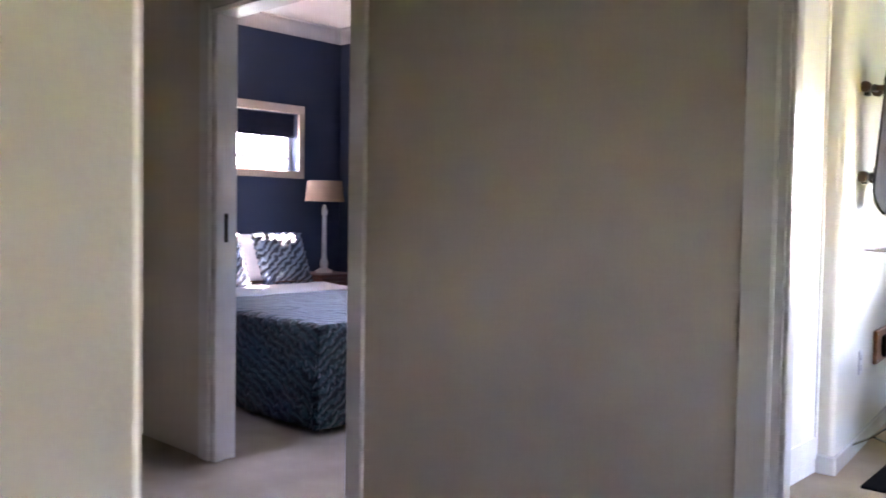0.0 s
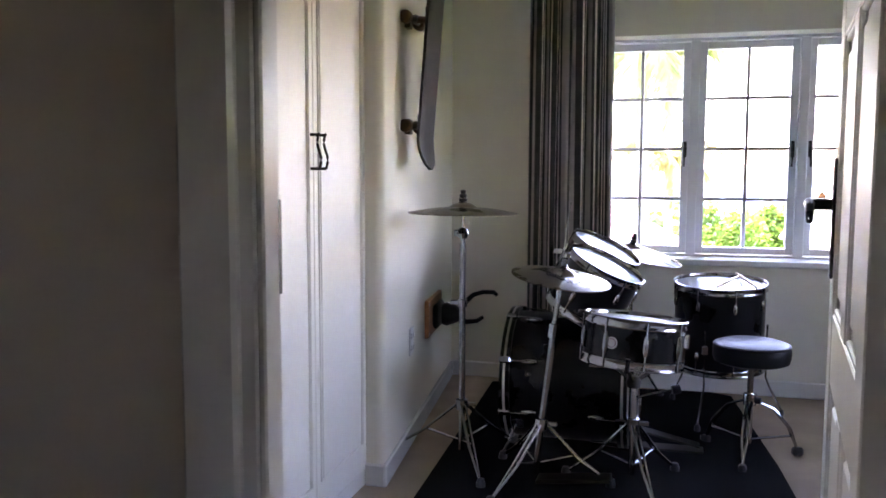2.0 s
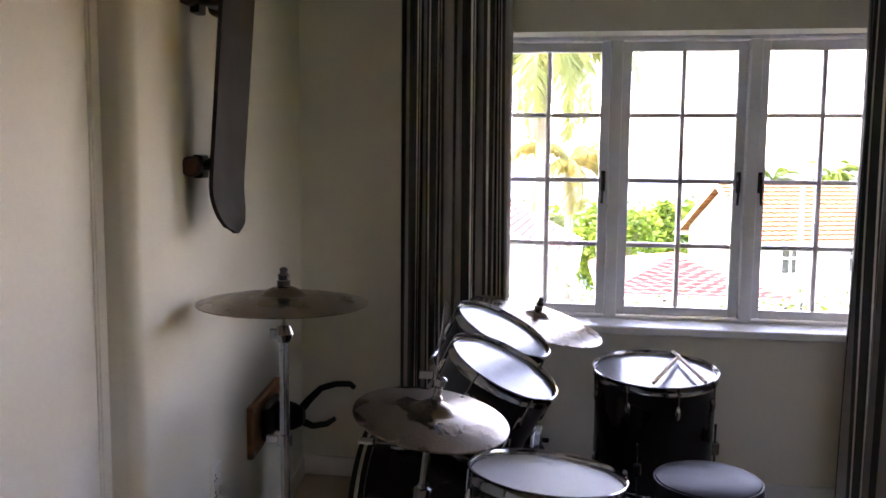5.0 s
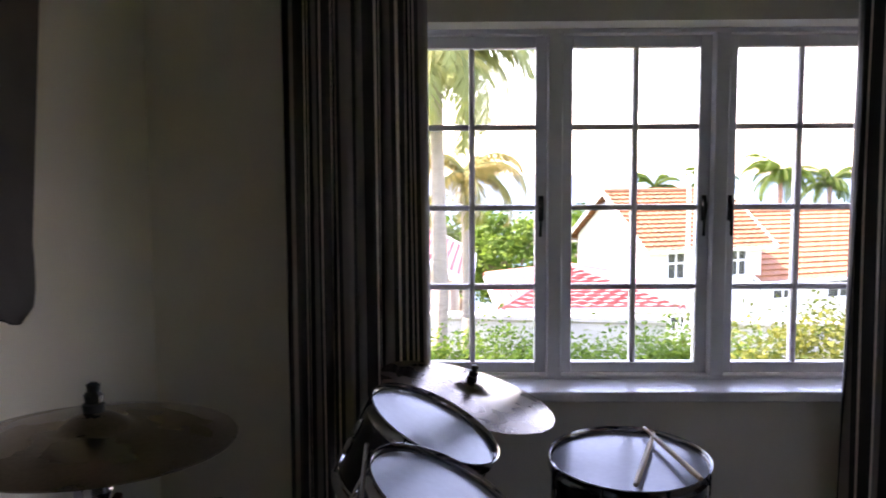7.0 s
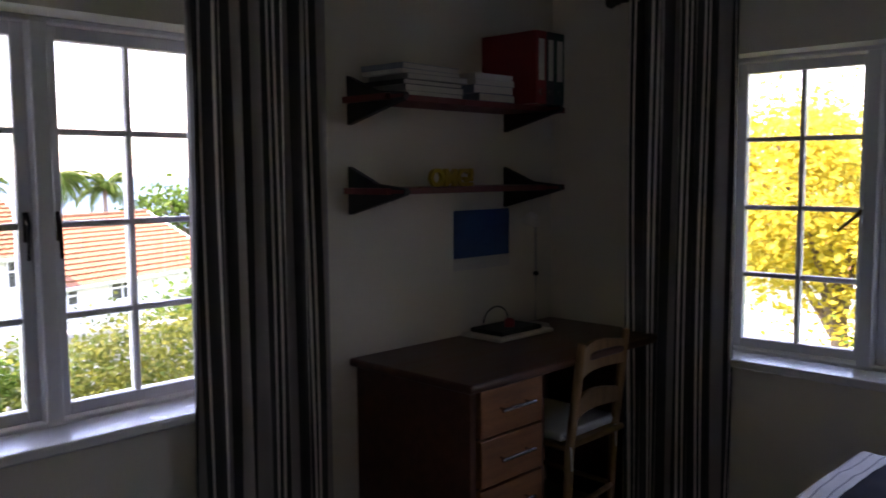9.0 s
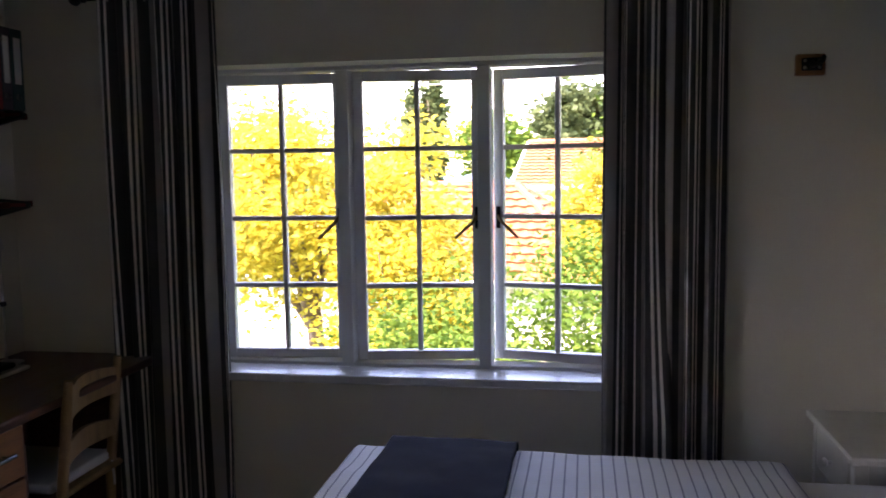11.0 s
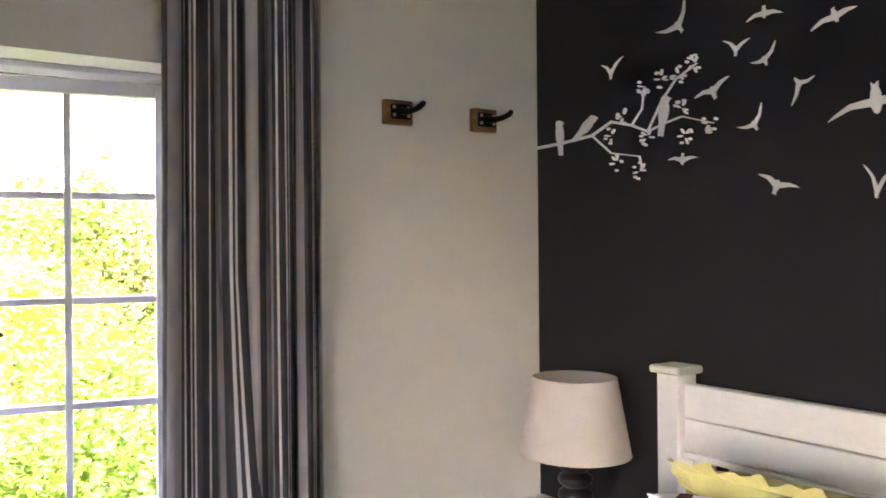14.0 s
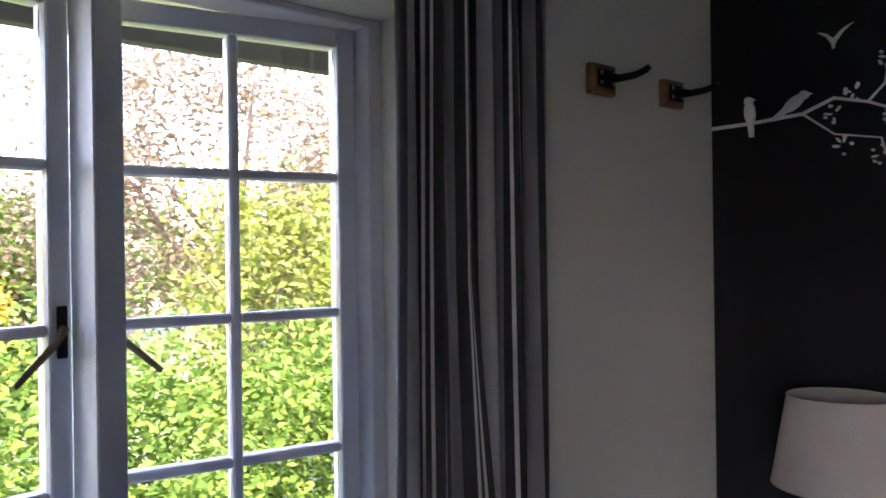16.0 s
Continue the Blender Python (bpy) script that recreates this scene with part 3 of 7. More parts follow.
# ---- fitted things of the room ----
def wardrobe():
    w = thing("built_in_wardrobe", (-1.1, -0.4, 0), "cream-white built-in wardrobe with grooved panel doors, closed", "wardrobe")
    part("carcass", box((-1.448, S - 0.04, 0.0), (-0.855, 0.498, CEIL - 0.004)), WHITEDOOR, w)
    part("plinth", box((-0.856, S - 0.04, 0.002), (-0.838, 0.498, 0.06), 0.002), WHITEDOOR, w)
    for (y0, y1), side in (((-1.288, -0.845), 0), ((-0.842, -0.395), 1), ((-0.392, 0.052), 1), ((0.055, 0.497), -1)):
        d = part("door", box((-0.854, y0, 0.064), (-0.834, y1, CEIL - 0.03), 0.002), WHITEDOOR, w)
        for a, b in ((y0 + 0.030, y0 + 0.038), (y1 - 0.038, y1 - 0.030), (y0 + 0.045, y0 + 0.050), (y1 - 0.050, y1 - 0.045)):
            part("bead", box((-0.836, a, 0.16), (-0.829, b, CEIL - 0.12), 0.002), WHITEDOOR, d)
        for z in (0.16, CEIL - 0.129):
            part("bead", box((-0.836, y0 + 0.038, z), (-0.829, y1 - 0.038, z + 0.009), 0.002), WHITEDOOR, d)
        if side:
            hy = y1 - 0.016 if side > 0 else y0 + 0.030
            pts = [(-0.806 + 0.004 * math.sin(i * 0.63), hy + 0.005 * math.sin(i * math.pi / 5), 1.165 + 0.0109 * i) for i in range(11)]
            h = part("handle", tube(pts, 0.0042), DARKBRZ, d, "dark bronze wavy bow handle", True)
            for z in (1.166, 1.269):
                part("handle_post", tube([(-0.835, hy - 0.012, z), (-0.82, hy - 0.006, z), (-0.806, hy, z)], 0.0045), DARKBRZ, h)
    return w


wardrobe()


def curtain(name, axis, a0, a1, at, z0, z1, seed, group, tuck=0.0):
    """Eyelet curtain hanging in deep folds, striped along its width."""
    rnd = random.Random(seed)
    c = thing(name, (at, a0, z0) if axis == 'x' else (a0, at, z0),
              "black, grey and off-white striped eyelet curtain, drawn open", "curtain", group)
    bm = bmesh.new()
    uvl = bm.loops.layers.uv.new("UVMap")
    nu, nv, folds = 120, 26, 6
    ph = [rnd.uniform(-0.5, 0.5) for _ in range(folds + 2)]
    amp = [rnd.uniform(0.75, 1.25) for _ in range(folds + 2)]
    grid, us = [], []
    for j in range(nv + 1):
        v = j / nv
        z = z0 + (z1 - z0) * v
        row, prev, s = [], None, 0.0
        srow = []
        for i in range(nu + 1):
            u = i / nu
            k = u * folds
            a = amp[int(k)] * (1 - k % 1) + amp[int(k) + 1] * (k % 1)
            p = ph[int(k)] * (1 - k % 1) + ph[int(k) + 1] * (k % 1)
            sway = 0.35 * p * (1 - v) + 0.12 * math.sin(5 * v + 3 * p)
            wave = math.sin(2 * math.pi * k + sway * 2.2)
            off = 0.036 * a * wave * (0.8 + 0.25 * math.sin(2.2 * v + i * 0.05)) + 0.010 * math.sin(4 * math.pi * k + 4 * v + p * 3) * (1 - v)
            spread = 1.0 + 0.07 * (1 - v) * math.sin(3 * p + 1.0)
            along_w = a0 + (a1 - a0) * (0.5 + (u - 0.5) * spread) + 0.012 * math.cos(2 * math.pi * k + 1.1 + 2.2 * sway) * a
            if tuck:                                   # a pinched fold that opens towards the hem
                g = math.exp(-((u - 0.56) / 0.07) ** 2) * min(1.0, max(0.0, (0.62 - v) / 0.35))
                off -= tuck * g
                along_w -= 0.8 * tuck * g * (1 - v)
            co = Vector((at + off, along_w, z)) if axis == 'x' else Vector((along_w, at + off, z))
            if prev is not None:
                s += (co - prev).length
            prev = co
            row.append(bm.verts.new(co))
            srow.append(s)
        grid.append(row)
        us.append(srow)
    ref = us[nv // 2]
    for j in range(nv):
        for i in range(nu):
            f = bm.faces.new((grid[j][i], grid[j][i + 1], grid[j + 1][i + 1], grid[j + 1][i]))
            for lp, (ii, jj) in zip(f.loops, ((i, j), (i + 1, j), (i + 1, j + 1), (i, j + 1))):
                lp[uvl].uv = (ref[ii] / 0.42 + seed * 0.37, jj / nv * 3)
    cl = part("cloth", bm, CURTAIN, c, "", True)
    sm = cl.modifiers.new("thick", 'SOLIDIFY')
    sm.thickness = 0.003
    for k in range(folds):
        u = (k + 0.5) / folds
        p = a0 + (a1 - a0) * u
        ctr = (at, p, z1 - 0.045) if axis == 'x' else (p, at, z1 - 0.045)
        mm = Matrix.Translation(ctr) @ Matrix.Rotation(radians(90), 4, 'X' if axis == 'x' else 'Y') @ Matrix.Rotation(radians(20), 4, 'X')
        part("eyelet", torus(0.026, 0.004, mm, 20, 6), STEEL, c)
    return c


def curtain_rod(name, axis, a0, a1, at, z, wall):
    r = thing(name, (at, a0, z) if axis == 'x' else (a0, at, z), "black iron curtain rod with ball finials", "curtain rod")

    def P(u, d=0.0, dz=0.0):
        return (at + d, u, z + dz) if axis == 'x' else (u, at + d, z + dz)
    part("pole", rod(P(a0), P(a1), 0.0105, seg=16), IRON, r, "", True)
    for u, s in ((a0, -1), (a1, 1)):
        m, _ = along(P(u), P(u + s * 0.06))
        part("finial", lathe([(0.0105, 0), (0.016, 0.003), (0.016, 0.012), (0.010, 0.016), (0.02, 0.026), (0.026, 0.04), (0.02, 0.056), (0.0, 0.064)], 16, m), IRON, r, "", True)
    for u in (a0 + 0.07, (a0 + a1) / 2, a1 - 0.07):
        b = part("bracket", tube([P(u, wall - at), P(u, 0.03, -0.004), P(u, 0, -0.016), P(u, -0.012, -0.008)], 0.006), IRON, r)
        c, e = Vector(P(u, wall - at)), Vector((0.004, 0.012, 0.03) if axis == 'x' else (0.012, 0.004, 0.03))
        part("bracket_plate", box(c - e, c + e, 0.001), IRON, b)
    return r


curtain("curtain", 'y', -0.53, -0.095, 2.165, 0.012, 2.19, 1, "curtains of the north window")
curtain("curtain", 'y', 1.215, 1.67, 2.165, 0.012, 2.19, 2, "curtains of the north window")
curtain("curtain", 'x', 1.35, 1.79, 2.985, 0.012, 2.17, 3, "curtains of the east window")
curtain("curtain", 'x', -0.47, -0.06, 2.985, 0.012, 2.17, 4, "curtains of the east window", 0.06)
curtain_rod("curtain_rod", 'y', -0.62, 1.78, 2.165, 2.145, N)
curtain_rod("curtain_rod", 'x', -0.49, 1.86, 2.985, 2.125, E)


def skateboard():
    s = thing("skateboard", west(0.91, 0, 1.15), "worn dark skateboard mounted upright on the wall by its trucks", "skateboard")
    yc, xd, half = 0.91, -0.745, 0.41
    zc = 1.574
    bm = bmesh.new()
    n, w = 40, 10
    rows = []
    for i in range(n + 1):
        t = -1 + 2 * i / n
        z = zc + half * t
        kick = max(0, abs(t) - 0.68) / 0.32
        x = xd + 0.022 + 0.032 * t + 0.035 * kick ** 1.6
        wd = 0.1 * math.sqrt(max(0.0, 1 - max(0, (abs(t) - 0.72) / 0.28) ** 2)) + 0.001
        row = []
        for side in (0, 1):
            for k in range(w + 1):
                q = -1 + 2 * k / w
                conc = 0.008 * q * q
                row.append(bm.verts.new((x + conc + (0.011 if side else 0), yc + wd * q, z)))
        rows.append(row)
    m = w + 1
    for a, b in zip(rows, rows[1:]):
        for k in range(w):
            bm.faces.new((a[k], a[k + 1], b[k + 1], b[k]))
            bm.faces.new((a[m + k], b[m + k], b[m + k + 1], a[m + k + 1]))
        bm.faces.new((a[0], b[0], b[m], a[m]))
        bm.faces.new((a[w], a[m + w], b[m + w], b[w]))
    bmesh.ops.recalc_face_normals(bm, faces=bm.faces[:])
    part("deck", bm, SKATEM, s, "scuffed grip-taped deck", True)
    for z in (1.337, 1.755):
        xw = xd - 0.04
        xt = xd + 0.022 + 0.032 * (z - zc) / half
        t = part("truck", plate([(yc - 0.032, z - 0.045), (yc + 0.032, z - 0.045), (yc + 0.032, z + 0.045), (yc - 0.032, z + 0.045)], xt - 0.014, xt - 0.001, axis=0), DARKBRZ, s)
        part("hanger", tube([(xw, yc - 0.075, z), (xw + 0.006, yc - 0.03, z), (xw + 0.012, yc, z + 0.006), (xw + 0.006, yc + 0.03, z), (xw, yc + 0.075, z)], [0.009, 0.013, 0.018, 0.013, 0.009]), DARKBRZ, t, "", True)
        part("kingpin", rod((xt - 0.01, yc, z), (xw, yc, z + 0.004), 0.014), WHEELM, t, "brown urethane bushing")
        for q in (-1, 1):
            wm = Matrix.Translation((xw, yc + q * 0.09, z)) @ Matrix.Rotation(radians(90), 4, 'X')
            w_ = part("wheel", lathe([(0.009, -0.018), (0.02, -0.018), (0.0255, -0.012), (0.0255, 0.012), (0.02, 0.018), (0.009, 0.018)], 20, wm), WHEELM, t, "", True)
            part("bearing", lathe([(0.0, -0.0165), (0.011, -0.0165), (0.011, 0.0165), (0.0, 0.0165)], 14, wm), STEEL, w_)
        part("wall_block", box((-0.002, -0.03, -0.03), (west(yc).x * -1 + xw - 0.006, 0.03, 0.03), 0.004, m=west_frame(yc, z)), DARKBRZ, t)
    return s


skateboard()


def wall_hook():
    """Iron double hook on a wooden plaque, low on the west wall."""
    f = west_frame(1.55, 0.47)
    g = thing("wall_coat_hook", west(1.55, 0, 0.385), "varnished wooden plaque with a black iron double hook", "coat hook")

    def bent(pts):
        return [f @ Vector(p) for p in pts]
    part("backboard", box((-0.001, -0.20, -0.088), (0.022, 0.20, 0.088), 0.005, m=f), PLAQUE, g)
    p = part("hook_base", box((0.022, -0.11, -0.06), (0.055, 0.09, 0.06), 0.02, m=f, seg=2), IRON, g, "", True)
    part("hook_body", lathe([(0.0, 0), (0.05, 0.004), (0.058, 0.03), (0.045, 0.07), (0.03, 0.1), (0.0, 0.105)], 16, f @ Matrix.Translation((0.045, 0.02, -0.005)) @ Matrix.Rotation(radians(90), 4, 'Y')), IRON, p, "", True)
    part("upper_hook", tube(bent(((0.12, 0.03, 0.0), (0.16, 0.04, 0.05), (0.20, 0.05, 0.088), (0.25, 0.06, 0.102), (0.30, 0.07, 0.10), (0.315, 0.075, 0.085))),
                            [0.016, 0.014, 0.012, 0.011, 0.011, 0.009]), IRON, p, "", True)
    part("lower_hook", tube(bent(((0.12, 0.03, -0.02), (0.17, 0.04, -0.045), (0.22, 0.05, -0.04), (0.25, 0.055, -0.02))), [0.015, 0.012, 0.011, 0.009]), IRON, p, "", True)
    for y in (-0.18, 0.18):
        for z in (-0.07, 0.07):
            part("screw", lathe([(0.007, 0), (0.007, 0.002), (0.0, 0.004)], 10, f @ Matrix.Translation((0.022, y, z)) @ Matrix.Rotation(radians(90), 4, 'Y')), STEEL, g)
    return g


wall_hook()


def wall_socket():
    f = west_frame(1.01, 0.44)
    s = thing("wall_socket", west(1.01, 0, 0.38), "white plastic double wall socket", "socket")
    part("plate", box((-0.001, -0.037, -0.058), (0.011, 0.037, 0.058), 0.004, m=f), SOCKETM, s)
    for z in (-0.025, 0.025):
        part("rocker", box((0.010, 0.012, z - 0.012), (0.015, 0.027, z + 0.012), 0.002, m=f), SOCKETM, s)
        for y, dz in ((-0.028, -0.006), (-0.012, -0.006), (-0.02, 0.008)):
            part("pin_hole", rod(f @ Vector((0.0105, y, z + dz)), f @ Vector((0.0118, y, z + dz)), 0.004), BLACKPLA, s)
    return s


wall_socket()


def plank_hook(y0, y1):
    """A small wooden block with a riveted iron coat hook, on the east wall."""
    yc = (y0 + y1) / 2
    h = thing("coat_hook", (E, yc, 1.765), "small brown wooden block with a black iron coat hook", "coat hook", "hooks on the east wall")
    part("block", box((E - 0.02, y0, 1.765), (E + 0.001, y1, 1.835), 0.003), PLAQUE, h)
    b = part("hook_plate", box((E - 0.027, yc - 0.036, 1.78), (E - 0.0195, yc + 0.03, 1.822), 0.003), IRON, h)
    part("hook", tube([(E - 0.025, yc - 0.005, 1.802), (E - 0.06, yc - 0.008, 1.797), (E - 0.10, yc - 0.010, 1.799), (E - 0.125, yc - 0.012, 1.806), (E - 0.135, yc - 0.012, 1.812)],
                      [0.013, 0.009, 0.0085, 0.0085, 0.007]), IRON, b, "", True)
    for dy in (-0.026, 0.02):
        for z in (1.79, 1.813):
            part("rivet", lathe([(0.0055, 0), (0.005, 0.003), (0.0, 0.0045)], 10, Matrix.Translation((E - 0.027, yc + dy, z)) @ Matrix.Rotation(radians(-90), 4, 'Y')), STEEL, b)
    return h


plank_hook(-0.773, -0.68)
plank_hook(-1.075, -0.985)


# ---- decals on the black wall ----
YD = S + 0.0035


def flat(name, polys, parent=None, **tags):
    bm = bmesh.new()
    layer = {"branch": 0.0, "twig": 0.002, "blossom": 0.004, "perched_bird": 0.007}.get(name, 0.0)   # overlapping vinyl lies in layers
    for k, p in enumerate(polys):
        lo = [bm.verts.new((x, S - 0.0005, z)) for x, z in p]
        hi = [bm.verts.new((x, YD + layer + 0.0004 * k, z)) for x, z in p]
        try:
            bm.faces.new(hi)
        except ValueError:
            continue
        for i in range(len(p)):
            j = (i + 1) % len(p)
            bm.faces.new((lo[i], lo[j], hi[j], hi[i]))
    bmesh.ops.recalc_face_normals(bm, faces=bm.faces[:])
    ob = part(name, bm, DECAL, parent)
    return tagged(ob, **tags) if tags else ob


def ellipse(cx, cz, a, b, turn, n=12):
    c, s = math.cos(turn), math.sin(turn)
    return [(cx + a * math.cos(2 * math.pi * i / n) * c - b * math.sin(2 * math.pi * i / n) * s,
             cz + a * math.cos(2 * math.pi * i / n) * s + b * math.sin(2 * math.pi * i / n) * c) for i in range(n)]


def wing(c, tip, w, bend):
    c, tip = Vector(c), Vector(tip)
    d = tip - c
    n = Vector((-d.y, d.x))
    mid = c + d * 0.5 + n * bend
    nn = n.normalized() * w
    return [tuple(c + nn), tuple(mid + nn * 0.75), tuple(c + d * 0.85 + n * bend * 0.5 + nn * 0.3), tuple(tip),
            tuple(c + d * 0.8 + n * bend * 0.5 - nn * 0.3), tuple(mid - nn * 0.5), tuple(c - nn)]


def flying_bird(c, a, b):
    size = (Vector(a) - Vector(b)).length
    va, vb = Vector(a) - Vector(c), Vector(b) - Vector(c)
    tail = -(va.normalized() + vb.normalized())
    if tail.length < 0.3:
        tail = Vector((-va.y, va.x))
    tail.normalize()
    ang = math.atan2(tail.y, tail.x)
    cx, cz = Vector(c) + tail * size * 0.02
    polys = [wing(c, a, min(0.010, size * 0.068), 0.09), wing(c, b, min(0.010, size * 0.068), -0.09), ellipse(cx, cz, size * 0.14, size * 0.055, ang),
             [tuple(Vector((cx, cz)) + tail * size * 0.07 + Vector((-tail.y, tail.x)) * size * 0.025),
              tuple(Vector((cx, cz)) + tail * size * 0.17 + Vector((-tail.y, tail.x)) * size * 0.035),
              tuple(Vector((cx, cz)) + tail * size * 0.14),
              tuple(Vector((cx, cz)) + tail * size * 0.17 - Vector((-tail.y, tail.x)) * size * 0.035),
              tuple(Vector((cx, cz)) + tail * size * 0.07 - Vector((-tail.y, tail.x)) * size * 0.025)]]
    return flat("bird_decal", polys, None, label="white vinyl flying-bird decal on the black wall", category="wall decal", group="flying birds on the black wall")


FLYING = [((2.46, 1.99), (2.44, 2.06), (2.54, 1.99)), ((2.2, 1.96), (2.25, 1.95), (2.15, 1.95)), ((2.02, 1.91), (2.08, 1.89), (1.97, 1.92)),
          ((2.28, 1.89), (2.32, 1.92), (2.24, 1.91)), ((2.2, 1.85), (2.17, 1.89), (2.24, 1.85)), ((2.71, 1.91), (2.75, 1.94), (2.66, 1.95)),
          ((2.35, 1.8), (2.41, 1.79), (2.3, 1.83)), ((2.11, 1.78), (2.07, 1.79), (2.13, 1.73)), ((1.93, 1.71), (2.04, 1.68), (1.82, 1.7)),
          ((2.23, 1.7), (2.21, 1.75), (2.28, 1.7)), ((2.45, 1.635), (2.5, 1.64), (2.4, 1.638)), ((2.17, 1.55), (2.22, 1.58), (2.11, 1.54)),
          ((1.93, 1.52), (1.96, 1.58), (1.89, 1.57)), ((1.85, 1.85), (1.89, 1.91), (1.76, 1.83)), ((1.75, 1.66), (1.79, 1.7), (1.71, 1.64)),
          ((1.82, 1.47), (1.78, 1.48), (1.84, 1.42))]
MAIN = [(3.04, 1.73), (2.93, 1.732), (2.79, 1.74), (2.71, 1.77), (2.63, 1.75), (2.57, 1.725)]
TWIGS = [[(2.63, 1.75), (2.59, 1.79), (2.58, 1.85)], [(2.57, 1.725), (2.52, 1.8), (2.47, 1.85), (2.4, 1.88)],
         [(2.57, 1.725), (2.51, 1.74), (2.45, 1.75), (2.35, 1.72)], [(2.79, 1.74), (2.71, 1.68), (2.6, 1.66), (2.59, 1.62)]]
BLOSSOMS = [(2.58, 1.85), (2.52, 1.86), (2.46, 1.86), (2.41, 1.88), (2.66, 1.78), (2.71, 1.73), (2.57, 1.71), (2.45, 1.77), (2.44, 1.7),
            (2.36, 1.72), (2.69, 1.65), (2.6, 1.62)]
PERCHED = [(2.93, 1.76), (2.81, 1.77), (2.51, 1.77)]
for c, a, b in FLYING:
    flying_bird(c, a, b)


def ribbon(pts, w0, w1):
    out = []
    for i in range(len(pts) - 1):
        p, q = Vector(pts[i]), Vector(pts[i + 1])
        d = (q - p).normalized()
        n = Vector((-d.y, d.x))
        wa = w0 + (w1 - w0) * i / (len(pts) - 1)
        wb = w0 + (w1 - w0) * (i + 1) / (len(pts) - 1)
        out.append([tuple(p + n * wa - d * wa * 0.6), tuple(q + n * wb + d * wb * 0.6), tuple(q - n * wb + d * wb * 0.6), tuple(p - n * wa - d * wa * 0.6)])
    return out


def branch_decal():
    b = thing("branch_decal", (2.8, S, 1.7), "white vinyl blossom-branch decal with perched birds on the black wall", "wall decal")
    flat("branch", ribbon(MAIN, 0.005, 0.003), b)
    for tw in TWIGS:
        flat("twig", ribbon(tw, 0.0026, 0.0014), b)
    rnd = random.Random(5)
    for x, z in BLOSSOMS:
        polys = []
        for k in range(4):
            t = rnd.uniform(0, 6.28)
            r = 0.012 + rnd.uniform(0, 0.006)
            polys.append(ellipse(x + r * math.cos(t), z + r * math.sin(t), 0.0085, 0.0028, t, 8))
        for k in range(4):
            t = rnd.uniform(0, 6.28)
            polys.append(ellipse(x + 0.022 * math.cos(t), z + 0.022 * math.sin(t), 0.0038, 0.0038, 0, 8))
        flat("blossom", polys, b)
    for (x, z), lean in zip(PERCHED, (1.5, 2.55, 1.75)):
        d = Vector((math.cos(lean), math.sin(lean)))
        flat("perched_bird", [ellipse(x, z, 0.032, 0.0145, lean), ellipse(x + d.x * 0.032, z + d.y * 0.032, 0.012, 0.011, 0),
                              ribbon([(x - d.x * 0.02, z - d.y * 0.02), (x - d.x * 0.062, z - d.y * 0.062)], 0.008, 0.005)[0],
                              ribbon([(x + d.x * 0.032, z + d.y * 0.032), (x + d.x * 0.034 - 0.017, z + d.y * 0.034)], 0.004, 0.001)[0]], b)
    return b


branch_decal()

# ---- drum kit ----
solo("drum_mat", plate([(-0.62, 0.40), (0.71, 0.40), (0.66, 1.1), (0.545, 2.14), (0.44, 2.19), (-0.70, 2.10)], 0.001, 0.012, axis=2), RUGM,
     "thin black rubber-backed mat under the drum kit", "mat")


def tripod(parent, c, r, hub_z, spread, top, rad=0.011, first=0.3, straight=True):
    """Double-braced tripod stand: legs, stretchers, collar, centre tube and feet."""
    x, y = c
    part("tube", rod((x, y, 0.05), (x, y, top), rad, seg=14), CHROME, parent, "", True)
    hub = part("collar", lathe([(rad + 0.001, hub_z - 0.02), (rad + 0.012, hub_z - 0.02), (rad + 0.012, hub_z + 0.02), (rad + 0.001, hub_z + 0.02)], 14,
                               Matrix.Translation((x, y, 0))), CHROME, parent, "", True)
    part("wing_screw", box((x + rad, y - 0.004, hub_z - 0.006), (x + rad + 0.045, y + 0.004, hub_z + 0.012), 0.003), CHROME, hub)
    for k in range(3):
        a = first + k * 2 * math.pi / 3
        ca, sa = math.cos(a), math.sin(a)
        nx, ny = -sa * 0.009, ca * 0.009
        for q in (-1, 1):
            lg = part("leg", tube([(x + ca * 0.02 + q * nx, y + sa * 0.02 + q * ny, hub_z), (x + ca * spread * 0.55 + q * nx, y + sa * spread * 0.55 + q * ny, hub_z * 0.48),
                                   (x + ca * spread, y + sa * spread, 0.03)], 0.0055, 6), CHROME, parent, "", True)
        part("stretcher", tube([(x + ca * 0.016, y + sa * 0.016, 0.09), (x + ca * spread * 0.5, y + sa * spread * 0.5, hub_z * 0.52)], 0.005, 6), CHROME, parent, "", True)
        fm = Matrix.Translation((x + ca * (spread + 0.008), y + sa * (spread + 0.008), 0.012))
        part("rubber_foot", lathe([(0.017, 0), (0.018, 0.012), (0.012, 0.03), (0.0, 0.033)], 12, fm), BLACKPLA, lg, "", True)
    return hub


